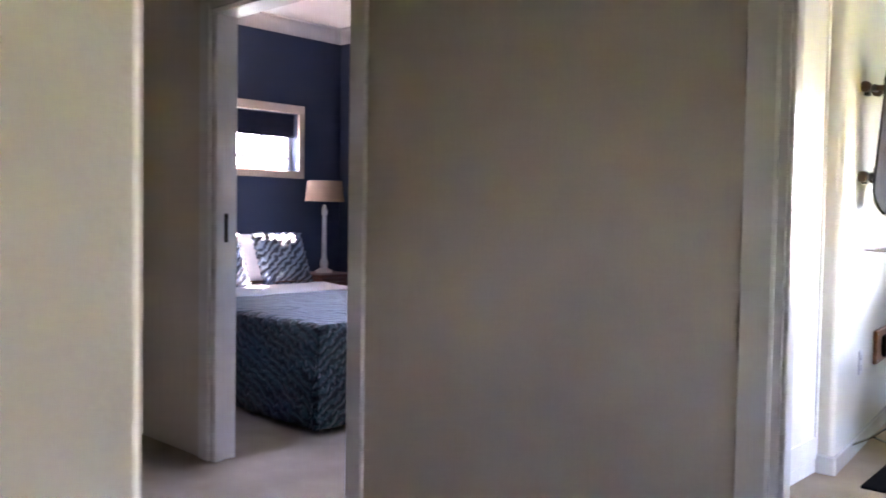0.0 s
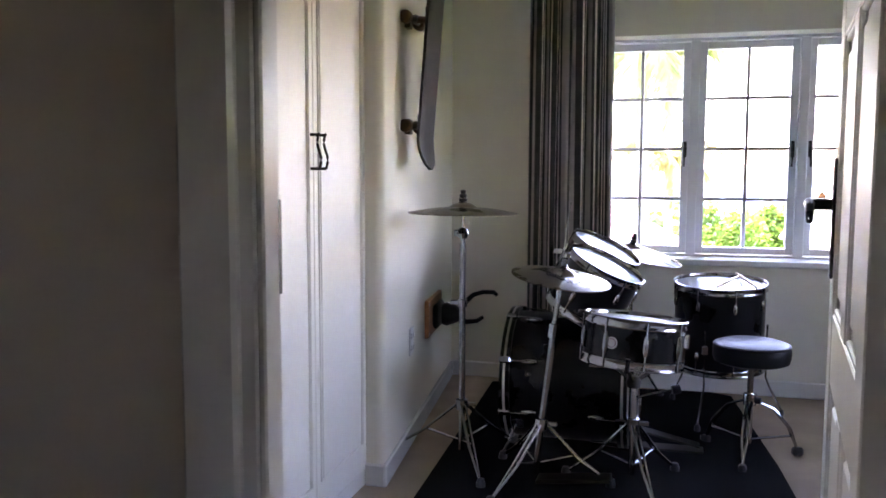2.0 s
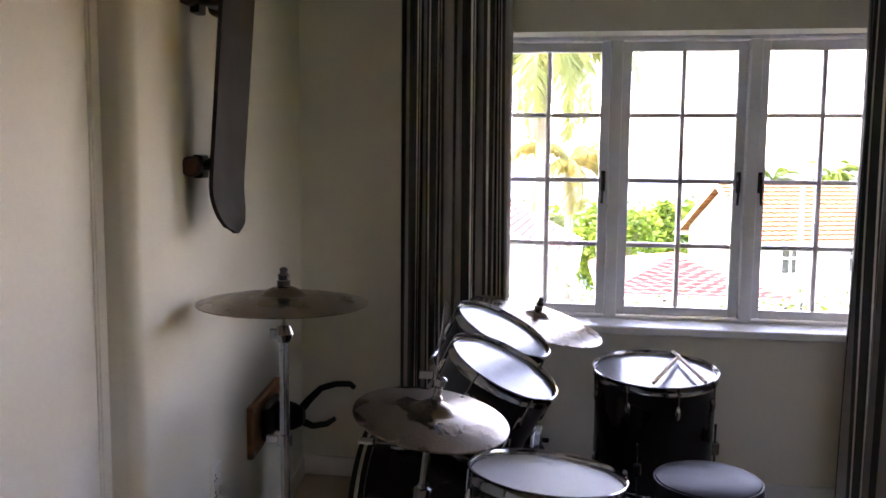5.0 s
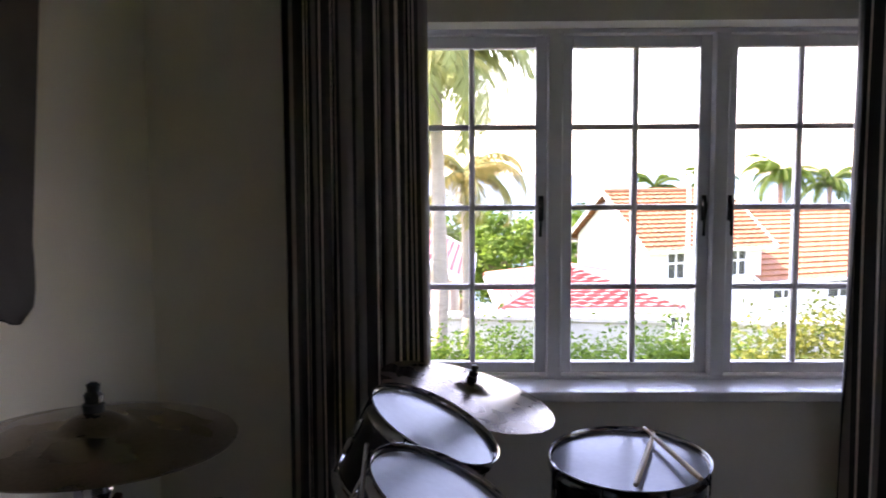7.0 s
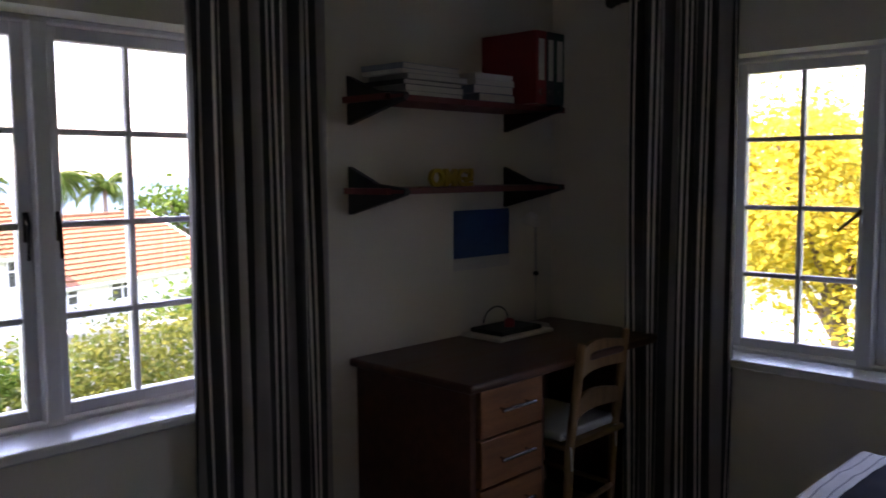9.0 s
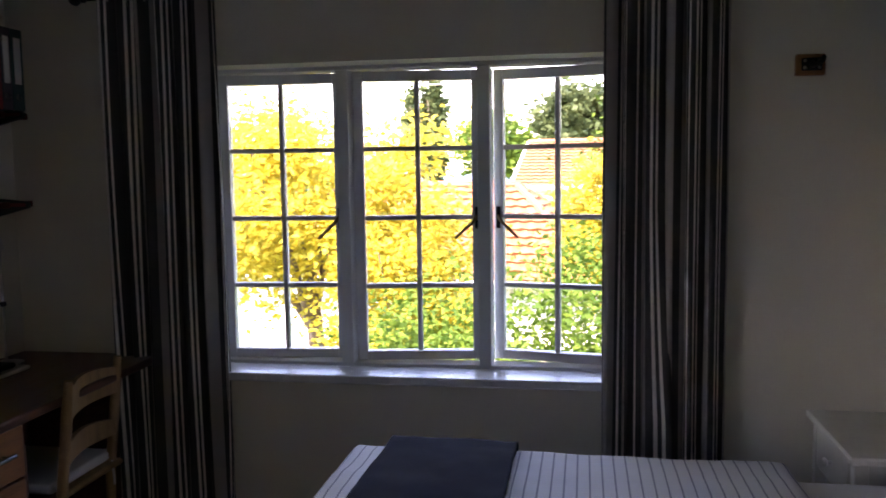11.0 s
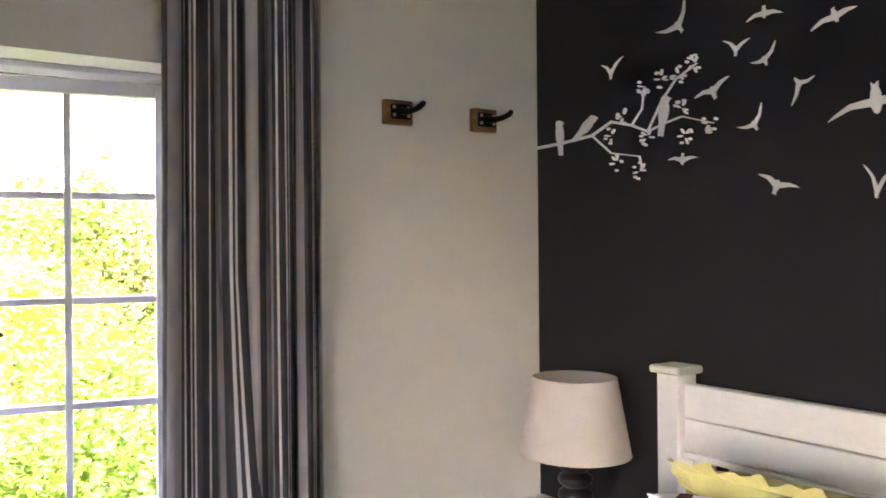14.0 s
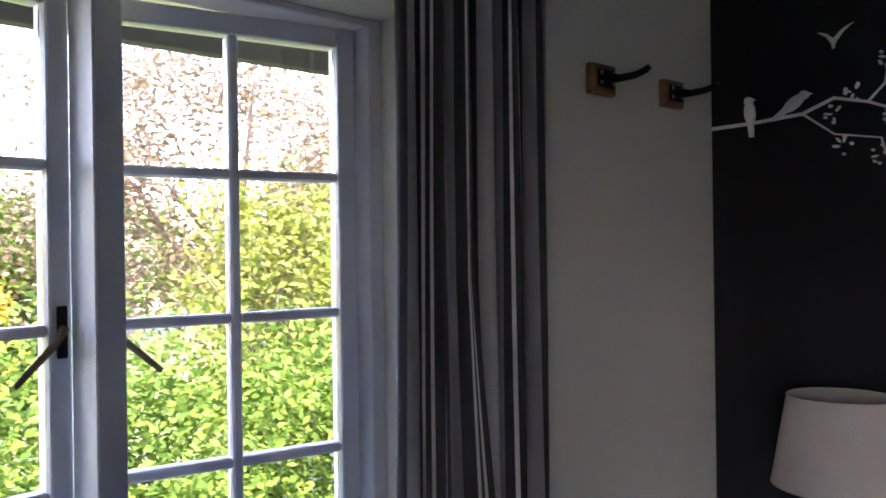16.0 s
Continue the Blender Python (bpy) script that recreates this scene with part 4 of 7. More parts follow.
def cymbal_part(parent, name, m, r, bow=0.022, bell=0.055, bellh=0.022, up=True):
    prof = [(0.006, bellh + bow)]
    prof += [(bell * t, bow + bellh * (1 - t ** 2.2)) for t in (0.3, 0.6, 0.85, 1.0)]
    n = 10
    prof += [(bell + (r - bell) * i / n, bow * (1 - (i / n) ** 1.5)) for i in range(1, n + 1)]
    prof += [(r, -0.0015)] + [(bell + (r - bell) * i / n, bow * (1 - (i / n) ** 1.5) - 0.0022) for i in range(n, 0, -1)]
    prof += [(bell * t, bow + bellh * (1 - t ** 2.2) - 0.0022) for t in (1.0, 0.6, 0.3)]
    prof += [(0.006, bellh + bow - 0.0022)]
    if not up:
        m = m @ Matrix.Rotation(math.pi, 4, 'X')
    return part(name, lathe(prof, 56, m, cap=False), BRONZE, parent, "", True)


def cymbal_stand(name, label, c, hub, spread, top, r, lean, lean_dir, first, group):
    x, y = c
    s = thing(name, (x, y, 0), label, "cymbal stand", group)
    tripod(s, c, 0, hub, spread, top - 0.14, 0.0125, first)
    part("upper_tube", rod((x, y, hub + 0.02), (x, y, top - 0.12), 0.0095, seg=14), CHROME, s, "", True)
    cl = part("clamp", lathe([(0.011, 0), (0.019, 0.002), (0.019, 0.03), (0.011, 0.032)], 14, Matrix.Translation((x, y, (hub + top) * 0.5))), CHROME, s, "", True)
    part("wing_screw", box((x - 0.05, y - 0.004, (hub + top) * 0.5 + 0.006), (x - 0.015, y + 0.004, (hub + top) * 0.5 + 0.026), 0.003), CHROME, cl)
    til = part("tilter", lathe([(0.0, -0.024), (0.016, -0.02), (0.024, 0.0), (0.016, 0.02), (0.0, 0.024)], 16, Matrix.Translation((x, y, top - 0.1))), CHROME, s, "", True)
    part("tilter_screw", box((x - 0.035, y - 0.012, top - 0.112), (x - 0.01, y - 0.004, top - 0.086), 0.003), CHROME, til)
    m = Matrix.Translation((x, y, top)) @ Matrix.Rotation(lean_dir, 4, 'Z') @ Matrix.Rotation(lean, 4, 'Y')
    axis = m.to_3x3() @ Vector((0, 0, 1))
    base = Vector((x, y, top - 0.1))
    part("spindle", rod(base, Vector((x, y, top)) + axis * 0.07, 0.004), CHROME, til)
    cymbal_part(s, "cymbal", m @ Matrix.Translation((0, 0, -0.02)), r)
    part("felt", lathe([(0.005, 0.024), (0.016, 0.024), (0.017, 0.036), (0.005, 0.037)], 16, m), BLACKPLA, s, "", True)
    part("wing_nut", lathe([(0.004, 0.038), (0.013, 0.038), (0.015, 0.05), (0.009, 0.056), (0.011, 0.066), (0.004, 0.07)], 8, m), BLACKPLA, s, "black wing nut")
    return s


cymbal_stand("crash_cymbal_stand", "chrome tripod stand with a bronze crash cymbal", (-0.557, 0.84), 0.235, 0.3, 1.018, 0.215, radians(0.5), 0.2, 1.0, "cymbals of the drum kit")
cymbal_stand("ride_cymbal_stand", "chrome stand with a large tilted bronze ride cymbal", (0.035, 1.965), 0.3, 0.17, 0.785, 0.26, radians(15.5), -0.2, 0.5, "cymbals of the drum kit")


def hi_hat():
    x, y = -0.235, 0.665
    s = thing("hi_hat_stand", (x, y, 0), "chrome hi-hat stand with a closed pair of bronze cymbals", "hi-hat", "cymbals of the drum kit")
    tripod(s, (x, y), 0, 0.235, 0.27, 0.62, 0.0125, 2.2)
    part("upper_tube", rod((x, y, 0.235), (x, y, 0.77), 0.0095, seg=14), CHROME, s, "", True)
    part("height_clamp", lathe([(0.012, 0.56), (0.02, 0.562), (0.02, 0.61), (0.012, 0.612)], 14, Matrix.Translation((x, y, 0))), CHROME, s, "", True)
    part("pull_rod", rod((x, y, 0.7), (x, y, 1.05), 0.0032), CHROME, s, "", True)
    m = Matrix.Translation((x, y, 0.775)) @ Matrix.Rotation(radians(4), 4, 'X') @ Matrix.Rotation(radians(8.5), 4, 'Y')
    top = cymbal_part(s, "top_cymbal", m @ Matrix.Translation((0, 0, 0.004)), 0.182, 0.02, 0.05, 0.018)
    cymbal_part(s, "bottom_cymbal", m, 0.182, 0.02, 0.05, 0.018, False)
    for k in range(4):
        lo = m @ Matrix.Rotation(-1.0, 4, 'Z') @ Matrix.Translation((0.10 + 0.0, -0.03 + k * 0.016, 0.0185))
        part("printed_mark", box((-0.018, -0.005, -0.001), (0.018, 0.005, 0.0005), 0.0, m=lo @ Matrix.Rotation(radians(7.5), 4, 'Y')), BLACKPLA, top)
    part("clutch", lathe([(0.004, 0.04), (0.012, 0.04), (0.014, 0.05), (0.008, 0.056), (0.008, 0.075), (0.013, 0.08), (0.013, 0.095), (0.004, 0.1)], 12, m), CHROME, s, "", True)
    part("clutch_screw", box((x - 0.04, y - 0.003, 0.865), (x - 0.006, y + 0.003, 0.885), 0.002), CHROME, s)
    part("foot_pedal", box((x + 0.01, y - 0.05, 0.02), (x + 0.28, y + 0.04, 0.035), 0.006, m=Matrix.Translation((x, y, 0.02)) @ Matrix.Rotation(radians(-6), 4, 'Y') @ Matrix.Translation((-x, -y, -0.02))), DARKBRZ, s)
    # the whole stand leans towards the snare
    for ob in list(s.children_recursive):
        for v in ob.data.vertices:
            v.co.x += 0.114 * max(0.0, v.co.z - 0.02)
    return s


hi_hat()


def drum(name, label, m, r, depth, lugs, head, parent=None, lug_len=0.05, badge=False, hoopmat=None, both=True):
    """Shell with flanged hoops, heads, lugs and tension rods. m places the centre of the upper rim plane, z out of the head."""
    hoopmat = hoopmat or CHROME
    d = parent or thing(name, m.translation, label, "drum", "drums of the kit")
    sh = part("shell", lathe([(r, -0.012), (r, -depth + 0.012)], 48, m, cap=False), BLACKLAC, d, "black lacquered shell", True)
    hp = [(r + 0.002, -0.019), (r + 0.007, -0.02), (r + 0.009, -0.016), (r + 0.0065, -0.008), (r + 0.0065, 0.006), (r + 0.011, 0.012), (r + 0.007, 0.0135), (r + 0.004, 0.008), (r + 0.003, -0.004)]
    part("top_hoop", lathe(hp, 48, m, cap=False), hoopmat, d, "", True)
    part("batter_head", lathe([(0, -0.0005), (r * 0.5, -0.0008), (r + 0.001, -0.002), (r + 0.002, -0.01)], 48, m, cap=False), head, d, "", True)
    mb = m @ Matrix.Translation((0, 0, -depth)) @ Matrix.Rotation(math.pi, 4, 'X')
    if both:
        part("bottom_hoop", lathe(hp, 48, mb, cap=False), hoopmat, d, "", True)
        part("resonant_head", lathe([(0, -0.0005), (r + 0.002, -0.003)], 48, mb, cap=False), head, d, "", True)
    for k in range(lugs):
        a = 2 * math.pi * (k + 0.35) / lugs
        mm = m @ Matrix.Rotation(a, 4, 'Z') @ Matrix.Translation((r, 0, 0))
        for zc in ((-depth * 0.5,) if depth < 0.2 else (-0.075, -depth + 0.075)):
            half = depth * 0.27 if depth < 0.2 else lug_len / 2
            lg = part("lug", lathe([(0.0, -half), (0.006, -half * 0.92), (0.0105, -half * 0.5), (0.0115, 0), (0.0105, half * 0.5), (0.006, half * 0.92), (0.0, half)], 10,
                                   mm @ Matrix.Translation((0.003, 0, zc))), CHROME, d, "", True)
            e0, e1 = (zc + half * 0.8, 0.0) if zc > -depth / 2 - 1e-6 else (-depth, zc - half * 0.8)
            part("tension_rod", rod(mm @ Vector((0.010, 0, e0)), mm @ Vector((0.010, 0, e1 + 0.008)), 0.003, seg=8), CHROME, lg)
            if depth < 0.2:
                part("tension_rod", rod(mm @ Vector((0.010, 0, -depth - 0.008)), mm @ Vector((0.010, 0, zc - half * 0.8)), 0.003, seg=8), CHROME, lg)
    return d


SN = Matrix.Translation((0.113, 0.742, 0.628)) @ Matrix.Rotation(radians(4), 4, 'Y') @ Matrix.Rotation(radians(-4.5), 4, 'X')
snare = drum("snare_drum", "black snare drum with chrome hoops and a coated white head", SN, 0.176, 0.15, 8, HEADWHT)
bd = SN @ Matrix.Rotation(radians(-112), 4, 'Z') @ Matrix.Translation((0.1765, 0, -0.075)) @ Matrix.Rotation(radians(90), 4, 'Y')
badge = part("badge", lathe([(0.021, -0.001), (0.021, 0.002), (0.0, 0.0025)], 20, bd), STEEL, snare, "round metal maker's badge")
part("badge_ring", torus(0.015, 0.0012, bd @ Matrix.Translation((0, 0, 0.0022)), 20, 5), MAROON, badge)
st = SN @ Matrix.Rotation(radians(-25), 4, 'Z') @ Matrix.Translation((0.182, 0, -0.075))
part("strainer", box((-0.006, -0.016, -0.05), (0.014, 0.016, 0.045), 0.004, m=st), CHROME, snare)
part("strainer_lever", box((0.012, -0.008, 0.0), (0.03, 0.008, 0.05), 0.004, m=st), CHROME, snare)


def snare_stand():
    x, y = 0.113, 0.742
    s = thing("snare_stand", (x, y, 0), "chrome basket stand holding the snare drum", "drum stand")
    tripod(s, (x, y), 0, 0.24, 0.24, 0.36, 0.0125, 0.9)
    part("upper_tube", rod((x, y, 0.24), (x, y, 0.41), 0.01, seg=12), CHROME, s, "", True)
    k = part("basket_hub", lathe([(0.0, 0.375), (0.025, 0.378), (0.028, 0.40), (0.018, 0.42), (0.0, 0.422)], 14, Matrix.Translation((x, y, 0))), BLACKPLA, s, "", True)
    for i in range(3):
        a = 0.5 + i * 2 * math.pi / 3
        p = lambda r_, z_: SN @ Vector((r_ * math.cos(a), r_ * math.sin(a), z_))
        part("basket_arm", tube([(x, y, 0.395), p(0.11, -0.172), p(0.18, -0.165), p(0.192, -0.15), p(0.192, -0.125)], [0.008, 0.007, 0.006, 0.006, 0.006]), CHROME, s, "", True)
        part("rubber_grip", tube([p(0.175, -0.166), p(0.192, -0.152), p(0.193, -0.12)], 0.0085), BLACKPLA, s, "", True)
    part("adjust_rod", rod((x + 0.01, y, 0.34), (x + 0.14, y + 0.03, 0.37), 0.005), CHROME, s)
    part("adjust_knob", lathe([(0.016, 0), (0.018, 0.01), (0.016, 0.03), (0.0, 0.032)], 12, along((x + 0.135, y + 0.028, 0.369), (x + 0.2, y + 0.045, 0.384))[0]), BLACKPLA, s, "", True)
    return s


snare_stand()

FT = Matrix.Translation((0.455, 1.765, 0.64)) @ Matrix.Rotation(radians(4.5), 4, 'X')
ft = drum("floor_tom", "black floor tom on three bent chrome legs, drumsticks on its head", FT, 0.203, 0.385, 8, HEADCLR)
for k, a in enumerate((0.2, 2.3, 4.4)):
    ca, sa = math.cos(a), math.sin(a)
    x0, y0 = 0.455 + 0.222 * ca, 1.765 + 0.222 * sa
    lg = part("leg", tube([(x0, y0, 0.45), (x0, y0, 0.2), (x0 + 0.02 * ca, y0 + 0.02 * sa, 0.15), (x0 + 0.075 * ca, y0 + 0.075 * sa, 0.05), (x0 + 0.08 * ca, y0 + 0.08 * sa, 0.028)], 0.0048), CHROME, ft, "", True)
    part("rubber_foot", lathe([(0.013, 0), (0.014, 0.015), (0.009, 0.03), (0, 0.033)], 10, Matrix.Translation((x0 + 0.08 * ca, y0 + 0.08 * sa, 0.012))), BLACKPLA, lg, "", True)
    part("leg_bracket", box((x0 - 0.014, y0 - 0.014, 0.34), (x0 + 0.014, y0 + 0.014, 0.385), 0.005), CHROME, ft)


def drumstick(p0, p1):
    d = thing("drumstick", p0, "pale hickory drumstick lying across the floor tom", "drumstick", "pair of drumsticks")
    m, n = along(p0, p1)
    part("shaft", lathe([(0.0, 0), (0.006, 0.003), (0.0073, 0.02), (0.0073, n * 0.7), (0.0045, n * 0.93)], 12, m), WOODSTICK, d, "", True)
    part("tip", lathe([(0.004, n * 0.93), (0.006, n * 0.955), (0.005, n * 0.985), (0, n)], 12, m), WOODSTICK, d, "", True)
    return d


drumstick((0.43, 1.56, 0.650), (0.556, 1.915, 0.668))
drumstick((0.60, 1.60, 0.650), (0.535, 1.955, 0.672))

# bass drum lies on its side, heads facing east and west
BD = Matrix.Translation((0.06, 1.225, 0.288)) @ Matrix.Rotation(radians(90), 4, 'Y')
bass = thing("bass_drum", (-0.2, 1.225, 0), "black bass drum lying on its side with chrome claws", "drum", "drums of the kit")
part("shell", lathe([(0.268, -0.02), (0.268, -0.45)], 64, BD, cap=False), BLACKLAC, bass, "black lacquered shell", True)
for z in (0.0, -0.47):
    part("hoop", lathe([(0.272, z - 0.02), (0.285, z - 0.02), (0.285, z + 0.02), (0.272, z + 0.02), (0.272, z - 0.02)], 64, BD, cap=False), BLACKLAC, bass, "", True)
    part("hoop_inlay", lathe([(0.2855, z - 0.005), (0.2875, z - 0.004), (0.2875, z + 0.004), (0.2855, z + 0.005)], 64, BD, cap=False), STEEL, bass, "silver inlay strip", True)
    s = 1 if z == 0 else -1
    part("head", lathe([(0, z + s * 0.004), (0.27, z + s * 0.004), (0.272, z - s * 0.01)], 64, BD, cap=False), BLACKPLA if s < 0 else HEADWHT, bass, "", True)
for k in range(8):
    a = 2 * math.pi * (k + 0.5) / 8
    mm = BD @ Matrix.Rotation(a, 4, 'Z') @ Matrix.Translation((0.268, 0, 0))
    for zc, ze in ((-0.10, 0.0), (-0.37, -0.47)):
        sgn = 1 if ze == 0 else -1
        lg = part("lug", lathe([(0, -0.034), (0.008, -0.03), (0.0125, -0.012), (0.0135, 0), (0.0125, 0.012), (0.008, 0.03), (0, 0.034)], 10, mm @ Matrix.Translation((0.004, 0, zc))), CHROME, bass, "", True)
        part("tension_rod", rod(mm @ Vector((0.014, 0, zc)), mm @ Vector((0.019, 0, ze + sgn * 0.02)), 0.0035), CHROME, lg)
        part("claw", box((0.008, -0.014, ze - 0.024), (0.026, 0.014, ze + 0.024), 0.005, m=mm), CHROME, bass)
for q in (-1, 1):
    sp = part("spur", tube([(-0.36, 1.225 + q * 0.2, 0.14), (-0.40, 1.225 + q * 0.33, 0.03)], 0.006), CHROME, bass, "", True)
    part("rubber_tip", lathe([(0.011, 0), (0.012, 0.016), (0, 0.022)], 10, Matrix.Translation((-0.40, 1.225 + q * 0.33, 0.012))), BLACKPLA, sp)
    part("spur_bracket", box((-0.385, 1.225 + q * 0.21 - 0.018, 0.11), (-0.335, 1.225 + q * 0.21 + 0.018, 0.165), 0.006), CHROME, bass)


def bass_pedal():
    p = thing("bass_drum_pedal", (0.2, 1.2, 0), "steel bass drum pedal on the mat", "drum pedal")
    part("base_plate", box((0.07, 1.165, 0.012), (0.38, 1.245, 0.018), 0.002), DARKBRZ, p)
    part("footboard", box((0.1, 1.17, 0.0), (0.37, 1.24, 0.008), 0.003, m=Matrix.Translation((0, 0, 0.085)) @ Matrix.Translation((0.1, 0, 0)) @ Matrix.Rotation(radians(12), 4, 'Y') @ Matrix.Translation((-0.1, 0, 0))), DARKBRZ, p)
    for y in (1.155, 1.255):
        part("post", rod((0.12, y, 0.015), (0.12, y, 0.2), 0.008), CHROME, p)
    part("axle", rod((0.12, 1.15, 0.195), (0.12, 1.26, 0.195), 0.006), CHROME, p)
    part("beater_rod", rod((0.12, 1.205, 0.195), (0.1, 1.205, 0.36), 0.004), CHROME, p)
    part("beater", lathe([(0, -0.02), (0.018, -0.016), (0.024, 0), (0.018, 0.016), (0, 0.02)], 14, Matrix.Translation((0.095, 1.205, 0.365)) @ Matrix.Rotation(radians(90), 4, 'Y')), BLACKPLA, p, "", True)
    return p


bass_pedal()


def rack_tom(name, label, c, r, depth):
    m = Matrix.Translation(c) @ Matrix.Rotation(radians(-14), 4, 'Z') @ Matrix.Rotation(radians(27), 4, 'Y')
    t = drum(name, label, m, r, depth, 6, HEADCLR)
    x, y, z = m @ Vector((-r * 0.2, 0, -depth))
    side = m @ Vector((-0.12, -r * 0.3, -depth * 0.6))
    part("mount_arm", tube([(c[0] - 0.12, 1.25, 0.57), (c[0] - 0.13, (c[1] + 1.25) / 2, 0.66), tuple(side)], 0.011), CHROME, t, "", True)
    part("mount_bracket", box((-0.02, -0.02, -0.03), (0.02, 0.02, 0.03), 0.006, m=Matrix.Translation(side)), CHROME, t)
    return t


rack_tom("rack_tom", "black rack tom tilted on the bass drum, clear head", (-0.055, 1.50, 0.815), 0.155, 0.2)
rack_tom("rack_tom", "black rack tom tilted on the bass drum, nearer the hi-hat", (-0.025, 1.16, 0.775), 0.155, 0.22)


def stool():
    x, y = 0.555, 1.215
    s = thing("drum_stool", (x, y, 0), "round black vinyl drum stool on a chrome tripod", "stool")
    seat = part("seat", lathe([(0, 0.392), (0.13, 0.393), (0.145, 0.40), (0.151, 0.42), (0.152, 0.452), (0.144, 0.472), (0.12, 0.481), (0.05, 0.484), (0, 0.484)], 40, Matrix.Translation((x, y, 0))), VINYL, s, "", True)
    part("piping", torus(0.148, 0.0035, Matrix.Translation((x, y, 0.466)), 40, 6), VINYL, seat, "", True)
    part("seat_plate", box((x - 0.06, y - 0.04, 0.38), (x + 0.06, y + 0.04, 0.393), 0.003), IRON, s)
    part("post", rod((x, y, 0.06), (x, y, 0.385), 0.0125), CHROME, s, "", True)
    c = part("collar", lathe([(0.013, 0.215), (0.026, 0.218), (0.026, 0.265), (0.013, 0.268)], 14, Matrix.Translation((x, y, 0))), CHROME, s, "", True)
    part("wing_screw", lathe([(0.013, 0), (0.014, 0.02), (0, 0.024)], 10, along((x + 0.022, y - 0.01, 0.24), (x + 0.06, y - 0.02, 0.24))[0]), BLACKPLA, c)
    for k in range(3):
        a = 0.35 + k * 2 * math.pi / 3
        ca, sa = math.cos(a), math.sin(a)
        for q in (-1, 1):
            nx, ny = -sa * 0.009 * q, ca * 0.009 * q
            lg = part("leg", tube([(x + ca * 0.022 + nx, y + sa * 0.022 + ny, 0.235), (x + ca * 0.1 + nx, y + sa * 0.1 + ny, 0.20), (x + ca * 0.17 + nx, y + sa * 0.17 + ny, 0.12), (x + ca * 0.205, y + sa * 0.205, 0.035)], 0.006, 6), CHROME, s, "", True)
        part("brace", tube([(x, y, 0.075), (x + ca * 0.18, y + sa * 0.18, 0.085)], 0.0055, 6), CHROME, s, "", True)
        part("rubber_foot", box((-0.02, -0.015, 0), (0.025, 0.015, 0.035), 0.008, m=Matrix.Translation((x + ca * 0.208, y + sa * 0.208, 0.001)) @ Matrix.Rotation(a, 4, 'Z')), BLACKPLA, lg)
    return s


stool()


# ---- desk corner ----
def desk():
    d = thing("desk", (2.45, 2.0, 0), "dark mahogany desk with a pedestal of four drawers", "desk")
    part("top", box((1.84, 1.645, 0.738), (3.03, 2.238, 0.768), 0.01, seg=3), DESKW, d)
    for x0, x1 in ((1.875, 1.905), (2.235, 2.26), (3.0, 3.02)):
        part("side_panel", box((x0, 1.68, 0.0), (x1, 2.235, 0.738), 0.002), DESKW, d)
    part("back_panel", box((1.905, 2.215, 0.1), (3.0, 2.233, 0.738), 0.001), DESKW, d)
    part("plinth", box((1.905, 1.70, 0.0), (2.235, 1.72, 0.07)), DESKW, d)
    for z0, z1 in ((0.575, 0.733), (0.41, 0.568), (0.245, 0.403), (0.08, 0.238)):
        w = part("drawer", box((1.911, 1.665, z0), (2.231, 1.69, z1), 0.005, seg=2), DRAWERW, d, "red-brown drawer front")
        zc = (z0 + z1) / 2 + 0.008
        h = part("handle", tube([(1.985, 1.637, zc), (2.155, 1.637, zc)], 0.0065, 10), CHROME, w, "chrome bar handle", True)
        for x in (2.005, 2.135):
            part("handle_post", rod((x, 1.666, zc), (x, 1.637, zc), 0.004), CHROME, h)
    return d


desk()


def desk_chair():
    c = thing("chair", (2.55, 1.85, 0), "honey pine chair with a tied seat cushion, pushed under the desk", "chair")
    L, R = (2.375, 1.62), (2.725, 1.66)
    for i, (x, y) in enumerate((L, R)):
        part("back_post", tube([(x, y + 0.05, 0.0), (x, y + 0.035, 0.42), (x, y, 0.70), (x, y - 0.015, 0.828)], [0.014, 0.018, 0.018, 0.014], 10), CHAIRW, c, "", True)
        part("front_leg", tube([(x + 0.012, y + 0.40, 0.0), (x + 0.012, y + 0.40, 0.43)], [0.014, 0.018], 10), CHAIRW, c, "", True)
        part("side_stretcher", tube([(x + 0.003, y + 0.045, 0.2), (x + 0.012, y + 0.40, 0.2)], 0.011, 8), CHAIRW, c)

    def slat(z0, z1, dy):
        bm = bmesh.new()
        n, rows = 12, []
        for i in range(n + 1):
            t = i / n
            x, y = L[0] + (R[0] - L[0]) * t, L[1] + (R[1] - L[1]) * t + dy - 0.0 + 0.035 * math.sin(math.pi * t)
            top = z1 + 0.018 * math.sin(math.pi * t)
            rows.append([bm.verts.new(p) for p in ((x, y - 0.009, z0), (x, y + 0.009, z0), (x, y + 0.009, top), (x, y - 0.009, top))])
        for a, b in zip(rows, rows[1:]):
            for k in range(4):
                bm.faces.new((a[k], b[k], b[(k + 1) % 4], a[(k + 1) % 4]))
        bm.faces.new(rows[0]), bm.faces.new(rows[-1][::-1])
        bmesh.ops.recalc_face_normals(bm, faces=bm.faces[:])
        part("back_slat", bm, CHAIRW, c, "", True)
    slat(0.70, 0.79, -0.008)
    slat(0.545, 0.60, 0.012)
    part("seat", box((2.36, 1.66, 0.425), (2.755, 2.06, 0.447), 0.008), CHAIRW, c)
    part("rail", tube([(2.375, 1.66, 0.2), (2.725, 1.70, 0.2)], 0.011), CHAIRW, c)
    return c


